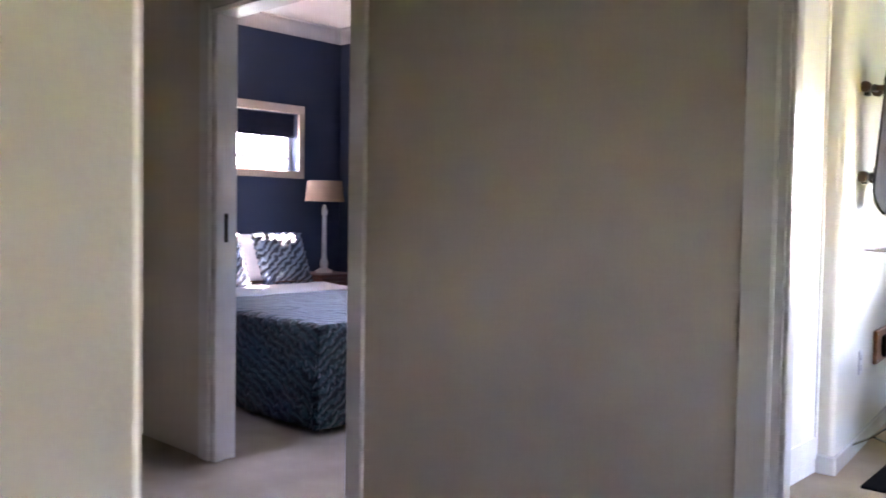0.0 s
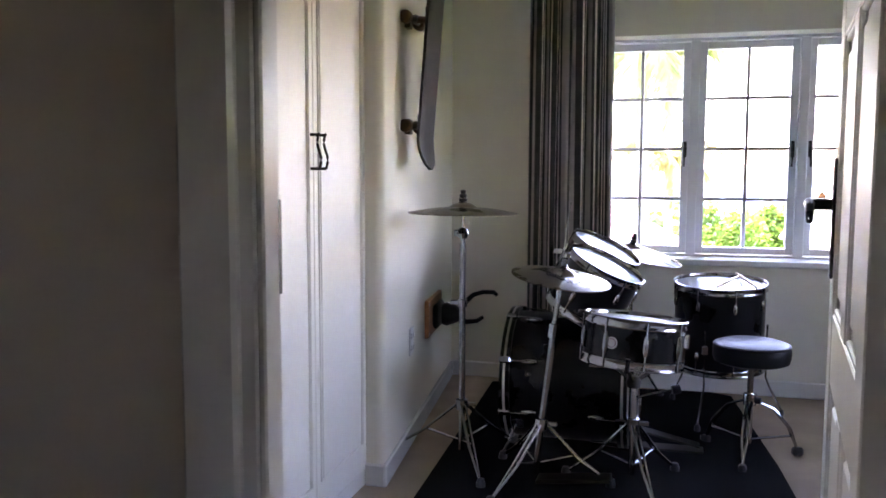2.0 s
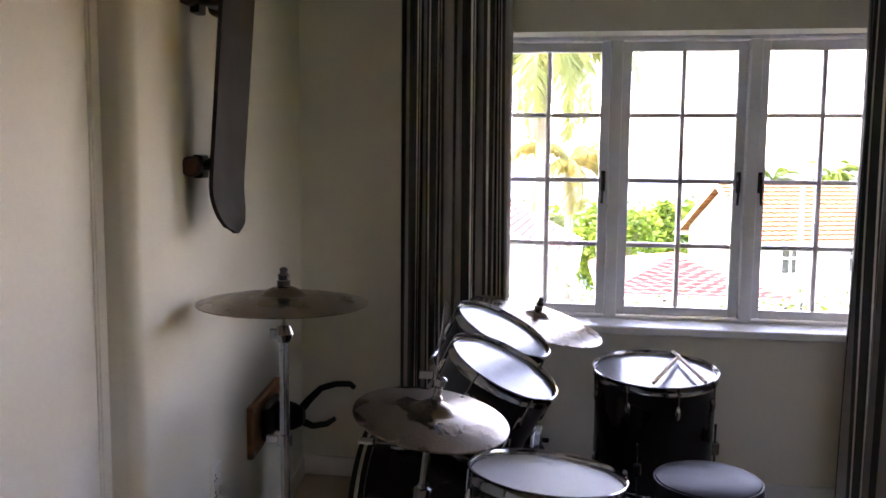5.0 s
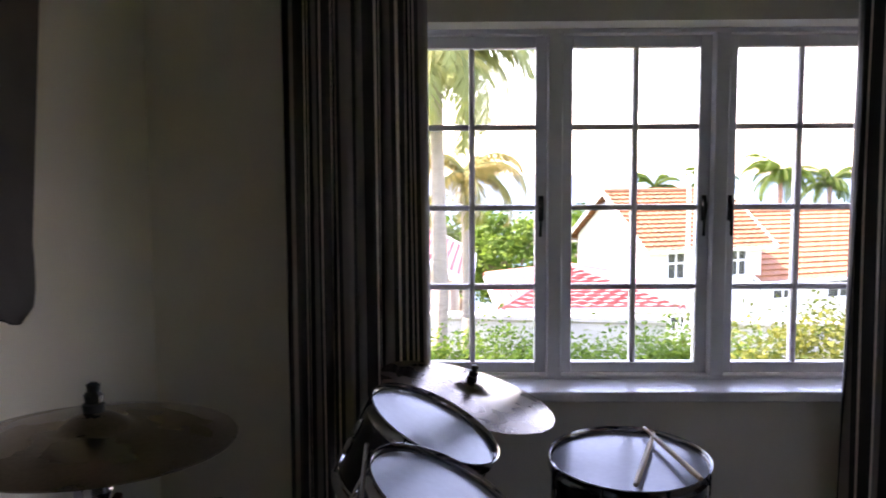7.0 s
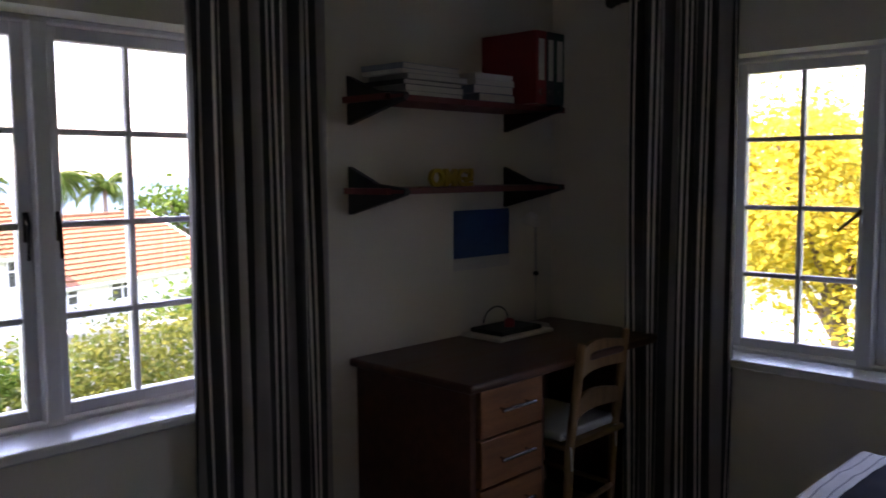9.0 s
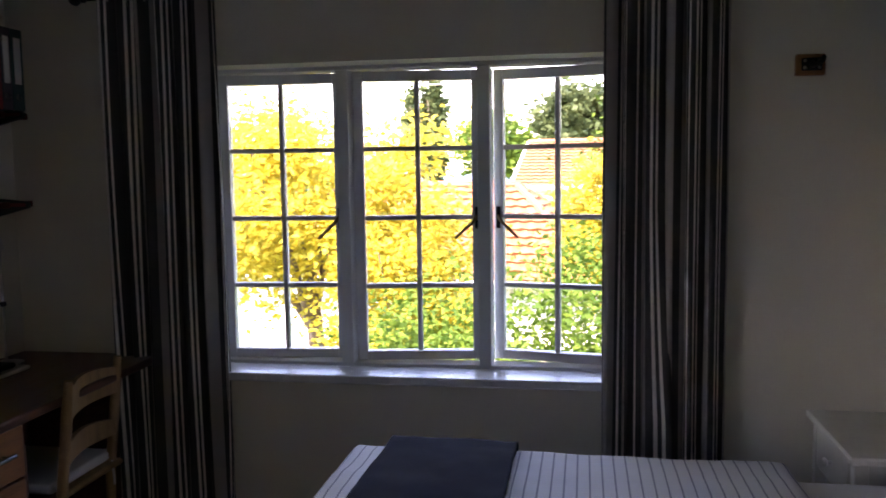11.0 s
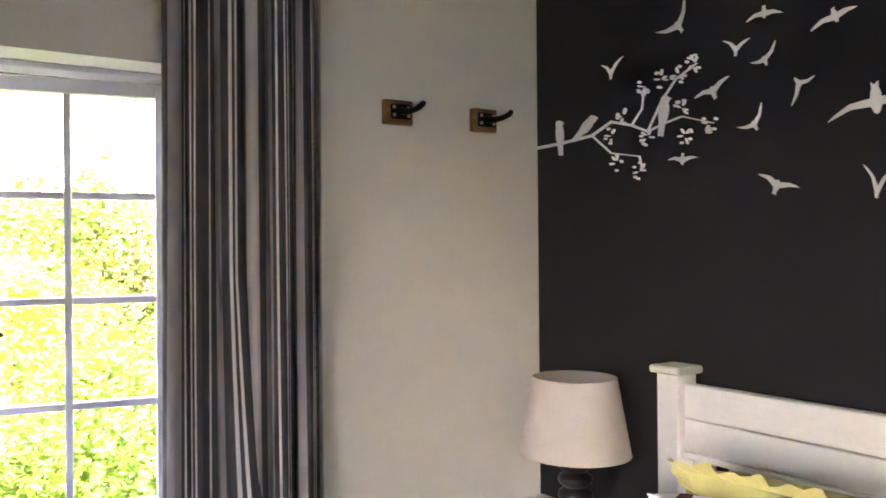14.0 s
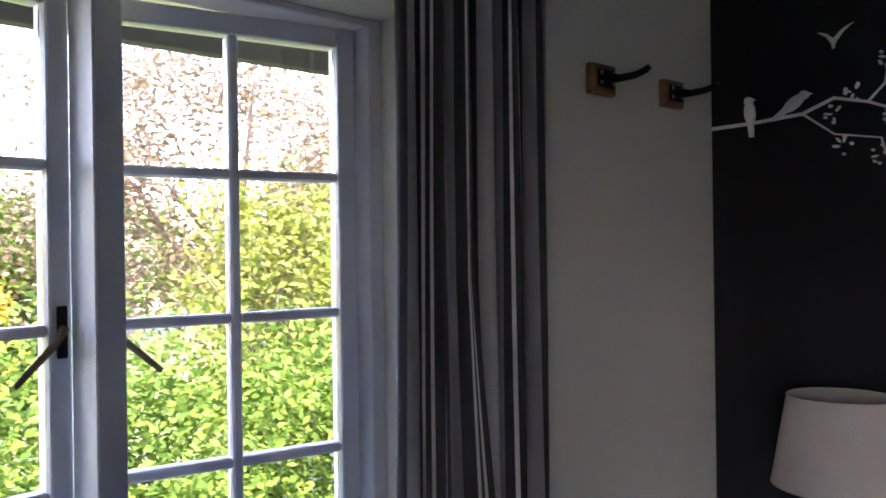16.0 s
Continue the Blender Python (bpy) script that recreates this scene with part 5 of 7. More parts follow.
desk_chair()
cush = thing("seat_cushion", (2.56, 1.86, 0.447), "flat pale grey cushion tied to the chair seat", "cushion")
bmc = box((2.375, 1.69, 0.449), (2.74, 2.04, 0.485), 0.015, seg=3)
part("pad", bmc, SHEET, cush, "", True)
for x, y in ((2.375, 1.66), (2.725, 1.70)):
    part("tie", tube([(x + 0.02, y + 0.03, 0.47), (x - 0.01, y - 0.005, 0.475), (x - 0.012, y - 0.022, 0.44), (x - 0.006, y - 0.022, 0.36)], 0.004, 6), SHEET, cush)


def wall_shelf(z, label):
    s = thing("wall_shelf", (2.3, N, z), label, "shelf", "shelves over the desk")
    part("board", box((1.83, N - 0.23, z - 0.011), (2.83, N - 0.004, z + 0.011), 0.002), SHELFRED, s, "dark red board")
    for x in (1.865, 2.715):
        br = part("bracket", plate([(N - 0.002, z - 0.085), (N - 0.29, z - 0.012), (N - 0.30, z), (N - 0.29, z + 0.012), (N - 0.15, z + 0.025), (N - 0.002, z + 0.085)], x - 0.011, x + 0.011, axis=0), SHELFBLK, s, "black fin-shaped bracket")
        part("bracket_edge", box((x - 0.013, N - 0.29, z - 0.006), (x + 0.013, N - 0.005, z + 0.006)), SHELFRED, br)
    return s


wall_shelf(1.682, "dark red and black wall shelf loaded with papers and binders")
wall_shelf(1.366, "dark red and black wall shelf, nearly empty")


def book(c, size, turn, material, label, cat="book"):
    b = thing("book", c, label, cat, "books and papers on the shelf")
    m = Matrix.Translation(c) @ Matrix.Rotation(turn, 4, 'Z')
    w, d, h = size
    part("page_block", box((-w / 2 + 0.002, -d / 2 + 0.002, 0.0015), (w / 2 - 0.002, d / 2 - 0.002, h - 0.0015), m=m), PAPER, b, "off-white pages")
    for z0, z1 in ((0, 0.0015), (h - 0.0015, h)):
        part("cover", box((-w / 2, -d / 2, z0), (w / 2, d / 2, z1), m=m), material, b)
    part("spine", box((-w / 2 - 0.0015, -d / 2, 0), (-w / 2, d / 2, h), m=m), material, b)
    return b


rb = random.Random(11)
COVERS = [mat("grey_cover", (0.3, 0.3, 0.3), 0.6), mat("white_cover", (0.65, 0.64, 0.62), 0.5), mat("dark_cover", (0.05, 0.05, 0.06), 0.5), mat("blue_grey_cover", (0.2, 0.24, 0.32), 0.5)]
z = 1.694
for i, (h, cv) in enumerate(((0.012, 1), (0.022, 0), (0.016, 2), (0.02, 0), (0.014, 1), (0.02, 3))):
    book((2.07 + rb.uniform(-0.015, 0.015), N - 0.125 + rb.uniform(-0.01, 0.01), z), (0.29, 0.205, h), rb.uniform(-0.06, 0.06), COVERS[cv], "magazine lying in an untidy pile on the shelf", "magazine")
    z += h + 0.0006
z = 1.694
for i, (h, cv) in enumerate(((0.028, 3), (0.03, 3), (0.02, 1), (0.022, 1))):
    book((2.40 + rb.uniform(-0.012, 0.012), N - 0.125, z), (0.21, 0.2, h), rb.uniform(-0.07, 0.07), COVERS[cv], "book lying in a pile beside the binder", "book")
    z += h + 0.0006


def binder(x, w, material, label):
    b = thing("ring_binder", (x, N - 0.13, 1.693), label, "binder", "binders on the shelf")
    d0, d1, z0, z1 = N - 0.29, N - 0.012, 1.694, 1.972
    part("cover", box((x, d0, z0), (x + 0.003, d1, z1), 0.001), material, b)
    part("cover", box((x + w - 0.003, d0, z0), (x + w, d1, z1), 0.001), material, b)
    part("spine", box((x, d0 - 0.003, z0), (x + w, d0, z1), 0.001), material, b)
    part("page_block", box((x + 0.006, d0 + 0.01, z0 + 0.004), (x + w - 0.006, d1 - 0.01, z1 - 0.012)), PAPER, b)
    part("spine_label", box((x + w * 0.22, d0 - 0.0042, z0 + 0.09), (x + w * 0.78, d0 - 0.0028, z1 - 0.03)), SOCKETM, b, "white spine label")
    part("finger_ring", torus(0.011, 0.002, Matrix.Translation((x + w / 2, d0 - 0.003, z0 + 0.045)) @ Matrix.Rotation(radians(90), 4, 'X'), 16, 5), CHROME, b)
    return b


binder(2.555, 0.062, REDBIND, "red lever-arch binder upright on the shelf")
binder(2.62, 0.05, COVERS[2], "black lever-arch binder upright on the shelf")
binder(2.673, 0.06, GREENBIND, "dark green lever-arch binder upright on the shelf")

letters = thing("letter_ornament", (2.24, N - 0.13, 1.377), "yellow wooden OMG letters standing on the lower shelf", "ornament")
cu = bpy.data.curves.new("letters", 'FONT')
cu.body, cu.size, cu.extrude, cu.align_x, cu.offset = "OMG!", 0.09, 0.009, 'CENTER', 0.0025
tmp = bpy.data.objects.new("tmp", cu)
scene.collection.objects.link(tmp)
dg = bpy.context.evaluated_depsgraph_get()
lm = bpy.data.meshes.new_from_object(tmp.evaluated_get(dg))
bpy.data.objects.remove(tmp)
bmt = bmesh.new()
bmt.from_mesh(lm)
bmesh.ops.transform(bmt, matrix=Matrix.Translation((2.24, N - 0.14, 1.379)) @ Matrix.Rotation(radians(90), 4, 'X'), verts=bmt.verts[:])
part("letters", bmt, YELLOWP, letters)

pic = thing("poster", (2.57, N, 1.18), "blue paper poster taped to the wall over the desk", "poster")
part("sheet", box((2.395, N - 0.003, 1.08), (2.74, N - 0.0004, 1.275)), POSTERB, pic)
part("lower_margin", box((2.395, N - 0.0045, 1.03), (2.74, N - 0.001, 1.08)), PAPER, pic, "pale lower margin")


def desk_lamp():
    l = thing("desk_lamp", (2.75, 2.12, 0.768), "slim grey desk lamp with a small round head", "lamp")
    part("base", lathe([(0, 0.768), (0.06, 0.769), (0.06, 0.782), (0.02, 0.79), (0, 0.792)], 24, Matrix.Translation((2.77, 2.12, 0))), STEEL, l, "", True)
    part("stem", tube([(2.77, 2.12, 0.785), (2.772, 2.12, 1.0), (2.765, 2.118, 1.22), (2.74, 2.11, 1.245)], 0.006), STEEL, l, "", True)
    part("head", lathe([(0.0, 0.02), (0.02, 0.015), (0.04, -0.02), (0.038, -0.025), (0, -0.022)], 20, Matrix.Translation((2.72, 2.10, 1.24)) @ Matrix.Rotation(radians(25), 4, 'X')), SOCKETM, l, "", True)
    part("joint", lathe([(0, -0.012), (0.01, -0.008), (0.012, 0), (0.01, 0.008), (0, 0.012)], 12, Matrix.Translation((2.772, 2.12, 1.0))), BLACKPLA, l, "", True)
    return l


desk_lamp()
tray = thing("tray", (2.57, 2.08, 0.768), "white rectangular tray lying on the desk", "tray")
part("tray_body", box((2.40, 2.0, 0.769), (2.74, 2.21, 0.785), 0.006, seg=2), SOCKETM, tray)
pad = solo("laptop_sleeve", box((2.43, 2.02, 0.786), (2.69, 2.19, 0.805), 0.008, seg=2), BLACKPLA, "black padded sleeve lying on the white tray", "sleeve")
cab = solo("cable", tube([(2.50 + 0.075 * math.cos(a), 2.11, 0.83 + 0.06 * math.sin(a)) for a in [(-0.35 + i * 0.2) for i in range(20)]], 0.003), BLACKPLA, "thin black cable looped upright on the desk", "cable", smooth=True)
mug = solo("red_plug", lathe([(0, 0.805), (0.02, 0.806), (0.022, 0.83), (0.014, 0.84), (0, 0.841)], 16, Matrix.Translation((2.55, 2.08, 0))), REDBIND, "small red plug lying on the black sleeve", "plug", smooth=True)


# ---- bed and bedside ----
BX0, BX1, BYH, BYF = 1.46, 2.472, S + 0.03, 0.72


def soft_box(lo, hi, r, nx=18, ny=18, nz=5, puff=0.02, wr=0.006, seed=0, sag=0.0):
    """A cushion-like box: rounded edges, domed faces and small wrinkles."""
    bm = bmesh.new()
    lo, hi = Vector(lo), Vector(hi)
    bmesh.ops.create_cube(bm, size=2.0)
    bmesh.ops.subdivide_edges(bm, edges=bm.edges[:], cuts=11, use_grid_fill=True)
    c, h = (lo + hi) / 2, (hi - lo) / 2
    for v in bm.verts:
        p = v.co.copy()
        q = Vector((p.x * h.x, p.y * h.y, p.z * h.z))
        inner = Vector((max(-h.x + r, min(h.x - r, q.x)), max(-h.y + r, min(h.y - r, q.y)), max(-h.z + r, min(h.z - r, q.z))))
        d = q - inner
        if d.length > 1e-6:
            q = inner + d.normalized() * min(r, d.length) if d.length > r else q
        fx, fy = 1 - p.x * p.x, 1 - p.y * p.y
        q.z += puff * (1 if p.z > 0 else -0.3) * (fx * fy if abs(p.z) > 0.2 else 0) - sag * (1 - fx * 0.5) * (p.z > 0)
        w = noise.noise(Vector((q.x * 6 + seed, q.y * 6, q.z * 6))) + 0.5 * noise.noise(Vector((q.x * 17 + seed, q.y * 17, q.z * 17)))
        q += q.normalized() * wr * w
        v.co = q + c
    return bm


def bed():
    b = thing("bed", (1.96, -0.3, 0), "white-painted wooden single bed with a plank and slat headboard", "bed")
    for x in (BX0, BX1 - 0.072):
        post = part("headboard_post", box((x, S + 0.012, 0), (x + 0.072, S + 0.084, 1.085), 0.004), BEDWHITE, b)
        part("post_cap", box((x - 0.014, S + 0.002, 1.085), (x + 0.086, S + 0.098, 1.105), 0.005), BEDWHITE, post)
    for z0, z1 in ((0.893, 0.974), (0.977, 1.062)):
        part("headboard_plank", box((BX0 + 0.072, S + 0.03, z0), (BX1 - 0.072, S + 0.062, z1), 0.003), BEDWHITE, b)
    part("headboard_rail", box((BX0 + 0.072, S + 0.026, 0.876), (BX1 - 0.072, S + 0.068, 0.892), 0.003), BEDWHITE, b)
    part("headboard_rail", box((BX0 + 0.072, S + 0.026, 0.42), (BX1 - 0.072, S + 0.066, 0.50), 0.003), BEDWHITE, b)
    n = 8
    for k in range(n):
        x = BX0 + 0.10 + (BX1 - BX0 - 0.25) * k / (n - 1)
        part("headboard_slat", box((x, S + 0.036, 0.50), (x + 0.058, S + 0.056, 0.876), 0.002), BEDWHITE, b)
    for x in (BX0 + 0.02, BX1 - 0.05):
        part("side_rail", box((x, S + 0.084, 0.2), (x + 0.03, BYF - 0.06, 0.34), 0.003), BEDWHITE, b)
        part("leg", box((x, BYF - 0.13, 0), (x + 0.06, BYF - 0.07, 0.34), 0.003), BEDWHITE, b)
    part("foot_rail", box((BX0 + 0.02, BYF - 0.09, 0.2), (BX1 - 0.02, BYF - 0.06, 0.34), 0.003), BEDWHITE, b)
    return b


bed()
solo("mattress", soft_box((BX0 + 0.02, S + 0.09, 0.335), (BX1 - 0.02, BYF - 0.05, 0.60), 0.05, puff=0.0, wr=0.002), SHEET, "white mattress on the bed frame", "mattress", smooth=True)


def drape(lo, hi, floor_z, hang, seed, thick, nx=60, ny=70):
    """A cloth spread over the mattress top, falling over its edges."""
    bm = bmesh.new()
    x0, y0, z = lo[0], lo[1], lo[2]
    x1, y1 = hi[0], hi[1]
    rows = []
    for j in range(ny + 1):
        row = []
        for i in range(nx + 1):
            u = -hang[0] + (x1 - x0 + hang[0] + hang[1]) * i / nx
            v = -hang[2] + (y1 - y0 + hang[2] + hang[3]) * j / ny
            px, py, pz = u, v, 0.0
            L, D = x1 - x0, y1 - y0
            r = 0.05
            for ax in (0, 1):
                q, top = (u, L) if ax == 0 else (v, D)
                over = -q if q < 0 else (q - top if q > top else 0)
                if over > 0:
                    drop = over if over > r * 1.57 else r * (1 - math.cos(over / r))
                    out = r * math.sin(min(over / r, 1.57)) * 0.6 + max(0, over - r * 1.57) * 0.10
                    if ax == 0:
                        px = -out if q < 0 else top + out
                    else:
                        py = -out if q < 0 else top + out
                    pz = min(pz, -drop)
            w = 0.008 * noise.noise(Vector((u * 5 + seed, v * 5, 0))) + 0.004 * noise.noise(Vector((u * 14, v * 14 + seed, 3)))
            fold = 0.018 * math.sin(u * 22 + seed) * min(1, max(0, -pz) * 4) if pz < 0 else 0
            row.append(bm.verts.new((x0 + px + fold * 0.4, y0 + py + (fold if v > D else 0), z + pz + w + (0.012 * math.sin(math.pi * u / L) if pz == 0 else 0))))
        rows.append(row)
    for a, b in zip(rows, rows[1:]):
        for i in range(nx):
            bm.faces.new((a[i], a[i + 1], b[i + 1], b[i]))
    return bm


def stripe_sheet():
    m = mat("white_duvet_thin_stripes", (0.75, 0.75, 0.78), 0.9, var=0.06, scale=7, bump=0.35, bscale=180, sheen=0.2)
    n, l = m.node_tree.nodes, m.node_tree.links
    b = n["Principled BSDF"]
    src = b.inputs["Base Color"].links[0].from_socket
    tc = n.new("ShaderNodeTexCoord")
    sp = n.new("ShaderNodeSeparateXYZ")
    l.new(tc.outputs["Object"], sp.inputs[0])
    mu = n.new("ShaderNodeMath")
    mu.operation = 'MULTIPLY'
    mu.inputs[1].default_value = 1 / 0.034
    l.new(sp.outputs["Y"], mu.inputs[0])
    fr = n.new("ShaderNodeMath")
    fr.operation = 'FRACT'
    l.new(mu.outputs[0], fr.inputs[0])
    gt = n.new("ShaderNodeMath")
    gt.operation = 'GREATER_THAN'
    gt.inputs[1].default_value = 0.86
    l.new(fr.outputs[0], gt.inputs[0])
    mx = n.new("ShaderNodeMix")
    mx.data_type = 'RGBA'
    l.new(gt.outputs[0], mx.inputs["Factor"])
    l.new(src, mx.inputs["A"])
    mx.inputs["B"].default_value = (0.26, 0.27, 0.33, 1)
    l.new(mx.outputs["Result"], b.inputs["Base Color"])
    return m


duv = solo("duvet", drape((BX0 + 0.02, -0.55, 0.622), (BX1 + 0.01, BYF - 0.02, 0.622), 0, (0.3, 0.3, 0.0, 0.32), 2, 0.02), stripe_sheet(), "white duvet with thin dark stripes spread on the bed", "duvet", smooth=True)
duv.modifiers.new("thick", 'SOLIDIFY').thickness = 0.02
thr = solo("throw_blanket", drape((BX0 - 0.02, 0.21, 0.648), (BX1 + 0.035, 0.60, 0.648), 0, (0.26, 0.22, 0.0, 0.0), 7, 0.02, 60, 40), NAVYFAB, "navy fleece throw laid across the foot of the bed", "blanket", smooth=True)
thr.modifiers.new("thick", 'SOLIDIFY').thickness = 0.014


def pillow(name, c, size, tilt, turn, material, label, frill=0.0, seed=0, stripes=None):
    p = thing(name, c, label, "pillow", "pillows on the bed")
    m = Matrix.Translation(c) @ Matrix.Rotation(turn, 4, 'Z') @ Matrix.Rotation(tilt, 4, 'X')
    w, h, t = size
    n = 26

    def surf(s, grow=1.0, lift=0.0, band=None):
        bm = bmesh.new()
        rows = []
        for j in range(n + 1):
            row = []
            for i in range(n + 1):
                u, v = -1 + 2 * i / n, -1 + 2 * j / n
                pin = 1 - 0.07 * (1 - abs(u) ** 2) * abs(v) ** 6 - 0.0
                pin2 = 1 - 0.07 * (1 - abs(v) ** 2) * abs(u) ** 6
                th = (max(0, 1 - u ** 4) * max(0, 1 - v ** 4)) ** 0.55
                wr = 0.05 * noise.noise(Vector((u * 2.5 + seed, v * 2.5, s))) * th
                row.append(bm.verts.new(m @ Vector((u * w / 2 * pin2, v * h / 2 * pin, s * (t / 2 * th * (1 + wr * 3) + lift)))))
            rows.append(row)
        for j in range(n):
            for i in range(n):
                if band and not band(-1 + 2 * (i + 0.5) / n):
                    continue
                bm.faces.new((rows[j][i], rows[j][i + 1], rows[j + 1][i + 1], rows[j + 1][i]) if s > 0 else (rows[j][i], rows[j + 1][i], rows[j + 1][i + 1], rows[j][i + 1]))
        loose = [v for v in bm.verts if not v.link_faces]
        bmesh.ops.delete(bm, geom=loose, context='VERTS')
        return bm
    part("front", surf(1), material, p, "", True)
    part("back", surf(-1), material, p, "", True)
    if frill:
        bm = bmesh.new()
        k = 160
        a, b = [], []
        for i in range(k):
            t4 = 4 * i / k
            e, f = int(t4), t4 % 1
            q = [(-1 + 2 * f, -1), (1, -1 + 2 * f), (1 - 2 * f, 1), (-1, 1 - 2 * f)][e]
            o = 1 + frill
            wv = 0.008 * math.sin(i * 1.7) + 0.006 * math.sin(i * 0.9)
            a.append(bm.verts.new(m @ Vector((q[0] * w / 2 * 0.985, q[1] * h / 2 * 0.985, 0))))
            b.append(bm.verts.new(m @ Vector((q[0] * (w / 2 + frill), q[1] * (h / 2 + frill), wv))))
        for i in range(k):
            bm.faces.new((a[i], a[(i + 1) % k], b[(i + 1) % k], b[i]))
        part("frill", bm, material, p, "", True)
    if stripes:
        sb = part("printed_stripes", surf(1, 1.0, 0.0015, lambda u: ((u + 1) * 2.6) % 1 < 0.48), stripes, p, "maroon printed stripes", True)
    return p


pillow("pillow", (2.07, -0.99, 0.70), (0.66, 0.40, 0.15), radians(42), radians(4), SHEET, "white cotton pillow propped against the headboard")
pillow("frilled_pillow", (1.84, -0.985, 0.815), (0.56, 0.36, 0.15), radians(52), radians(5), YELLOWF, "pale yellow cotton pillow with a frilled edge", 0.028, 7)
pillow("striped_cushion", (1.93, -0.845, 0.81), (0.34, 0.34, 0.12), radians(52), radians(14), SHEET, "white cushion printed with maroon stripes", 0, 3, MAROON)


def bedside():
    t = thing("bedside_table", (2.79, -1.0, 0), "white-painted bedside table with one drawer", "bedside table")
    part("top", box((2.525, S + 0.01, 0.605), (3.025, -0.74, 0.63), 0.006), BEDWHITE, t)
    for x in (2.55, 2.96):
        for y in (S + 0.03, -0.80):
            part("leg", box((x, y, 0), (x + 0.04, y + 0.04, 0.605), 0.003), BEDWHITE, t)
    part("apron", box((2.57, S + 0.04, 0.44), (2.585, -0.79, 0.605)), BEDWHITE, t)
    part("apron", box((2.965, S + 0.04, 0.44), (2.98, -0.79, 0.605)), BEDWHITE, t)
    dr = part("drawer", box((2.622, -0.79, 0.455), (2.958, -0.762, 0.595), 0.004), BEDWHITE, t)
    part("knob", lathe([(0.006, 0), (0.006, 0.01), (0.015, 0.016), (0.013, 0.026), (0, 0.028)], 14, Matrix.Translation((2.79, -0.762, 0.525)) @ Matrix.Rotation(radians(-90), 4, 'X')), BEDWHITE, dr, "", True)
    part("shelf", box((2.60, S + 0.05, 0.18), (2.98, -0.79, 0.20), 0.002), BEDWHITE, t)
    return t


bedside()


def table_lamp():
    x, y = 2.605, -1.005
    l = thing("table_lamp", (x, y, 0.63), "table lamp with a black turned base and beige linen shade, unlit", "lamp")
    prof = [(0.0, 0.63), (0.062, 0.631), (0.064, 0.645), (0.045, 0.66)]
    for k in range(5):
        zb = 0.665 + k * 0.04
        prof += [(0.030, zb), (0.043, zb + 0.010), (0.046, zb + 0.02), (0.043, zb + 0.030), (0.030, zb + 0.039)]
    prof += [(0.018, 0.872), (0.012, 0.90), (0.0, 0.902)]
    part("base", lathe(prof, 28, Matrix.Translation((x, y, 0))), LAMPB, l, "", True)
    sc = Matrix.Translation((x, y, 0)) @ Matrix.Diagonal((1.0, 0.92, 1, 1))
    part("shade", lathe([(0.151, 0.872), (0.115, 1.07), (0.1125, 1.07), (0.1485, 0.872), (0.151, 0.872)], 40, sc, cap=False), SHADE, l, "", True)
    part("shade_ring", torus(0.114, 0.0022, sc @ Matrix.Translation((0, 0, 1.07)), 40, 6), SHADE, l)
    part("shade_ring", torus(0.150, 0.0022, sc @ Matrix.Translation((0, 0, 0.872)), 40, 6), SHADE, l)
    part("harp", tube([(x - 0.112, y, 1.045), (x, y, 1.047), (x + 0.112, y, 1.045)], 0.002), STEEL, l)
    part("bulb", lathe([(0, 0.90), (0.013, 0.902), (0.014, 0.925), (0.028, 0.955), (0.03, 0.975), (0.02, 0.998), (0, 1.005)], 16, Matrix.Translation((x, y, 0))), SOCKETM, l, "", True)
    return l


table_lamp()


# ---- blue bedroom ----
def blue_window():
    w = thing("window_3", (BLX0, 0.25, 1.5), kind="structure")
    y0, y1, z0, z1 = -0.35, 0.94, 1.48, 1.96
    T = mat("beige_window_trim", (0.6, 0.47, 0.36), 0.5, var=0.08)
    for lo, hi in (((y0 - 0.06, z0 - 0.06), (y1 + 0.06, z0)), ((y0 - 0.06, z1), (y1 + 0.06, z1 + 0.07)), ((y0 - 0.06, z0), (y0, z1)), ((y1, z0), (y1 + 0.06, z1))):
        part("trim", box((BLX0 - 0.002, lo[0], lo[1]), (BLX0 + 0.02, hi[0], hi[1]), 0.003), T, w)
    for y in (y0 + 0.02, (y0 + y1) / 2, y1 - 0.02, y0 + 0.3, y1 - 0.3):
        part("glazing_bar", box((BLX0 - 0.12, y - 0.018, z0), (BLX0 - 0.09, y + 0.018, z1), 0.002), FRAMEW, w)
    for z in (z0 + 0.02, z0 + 0.11, z1 - 0.02):
        part("glazing_bar", box((BLX0 - 0.121, y0, z - 0.012), (BLX0 - 0.089, y1, z + 0.012), 0.002), FRAMEW, w)
    p = part("pane", box((BLX0 - 0.107, y0, z0), (BLX0 - 0.103, y1, z1)), GLASS, w)
    p.visible_shadow = False
    return w


blue_window()
blind = solo("roller_blind", box((BLX0 - 0.05, -0.345, 1.76), (BLX0 - 0.04, 0.935, 1.958), 0.002), NAVYFAB, "navy roller blind, half drawn over the window", "blind")


def blue_bed():
    b = thing("double_bed", (-4.0, 0.0, 0), "double bed with a dark teal quilted cover reaching the floor", "bed")
    part("base", box((-5.1, -0.68, 0.05), (-2.92, 0.78, 0.34), 0.01), DESKW, b)
    part("mattress", soft_box((-5.1, -0.70, 0.33), (-2.88, 0.80, 0.53), 0.05, wr=0.002), SHEET, b, "", True)
    part("headboard", box((-5.26, -0.78, 0.0), (-5.2, 0.85, 0.78), 0.01), DESKW, b)
    return b


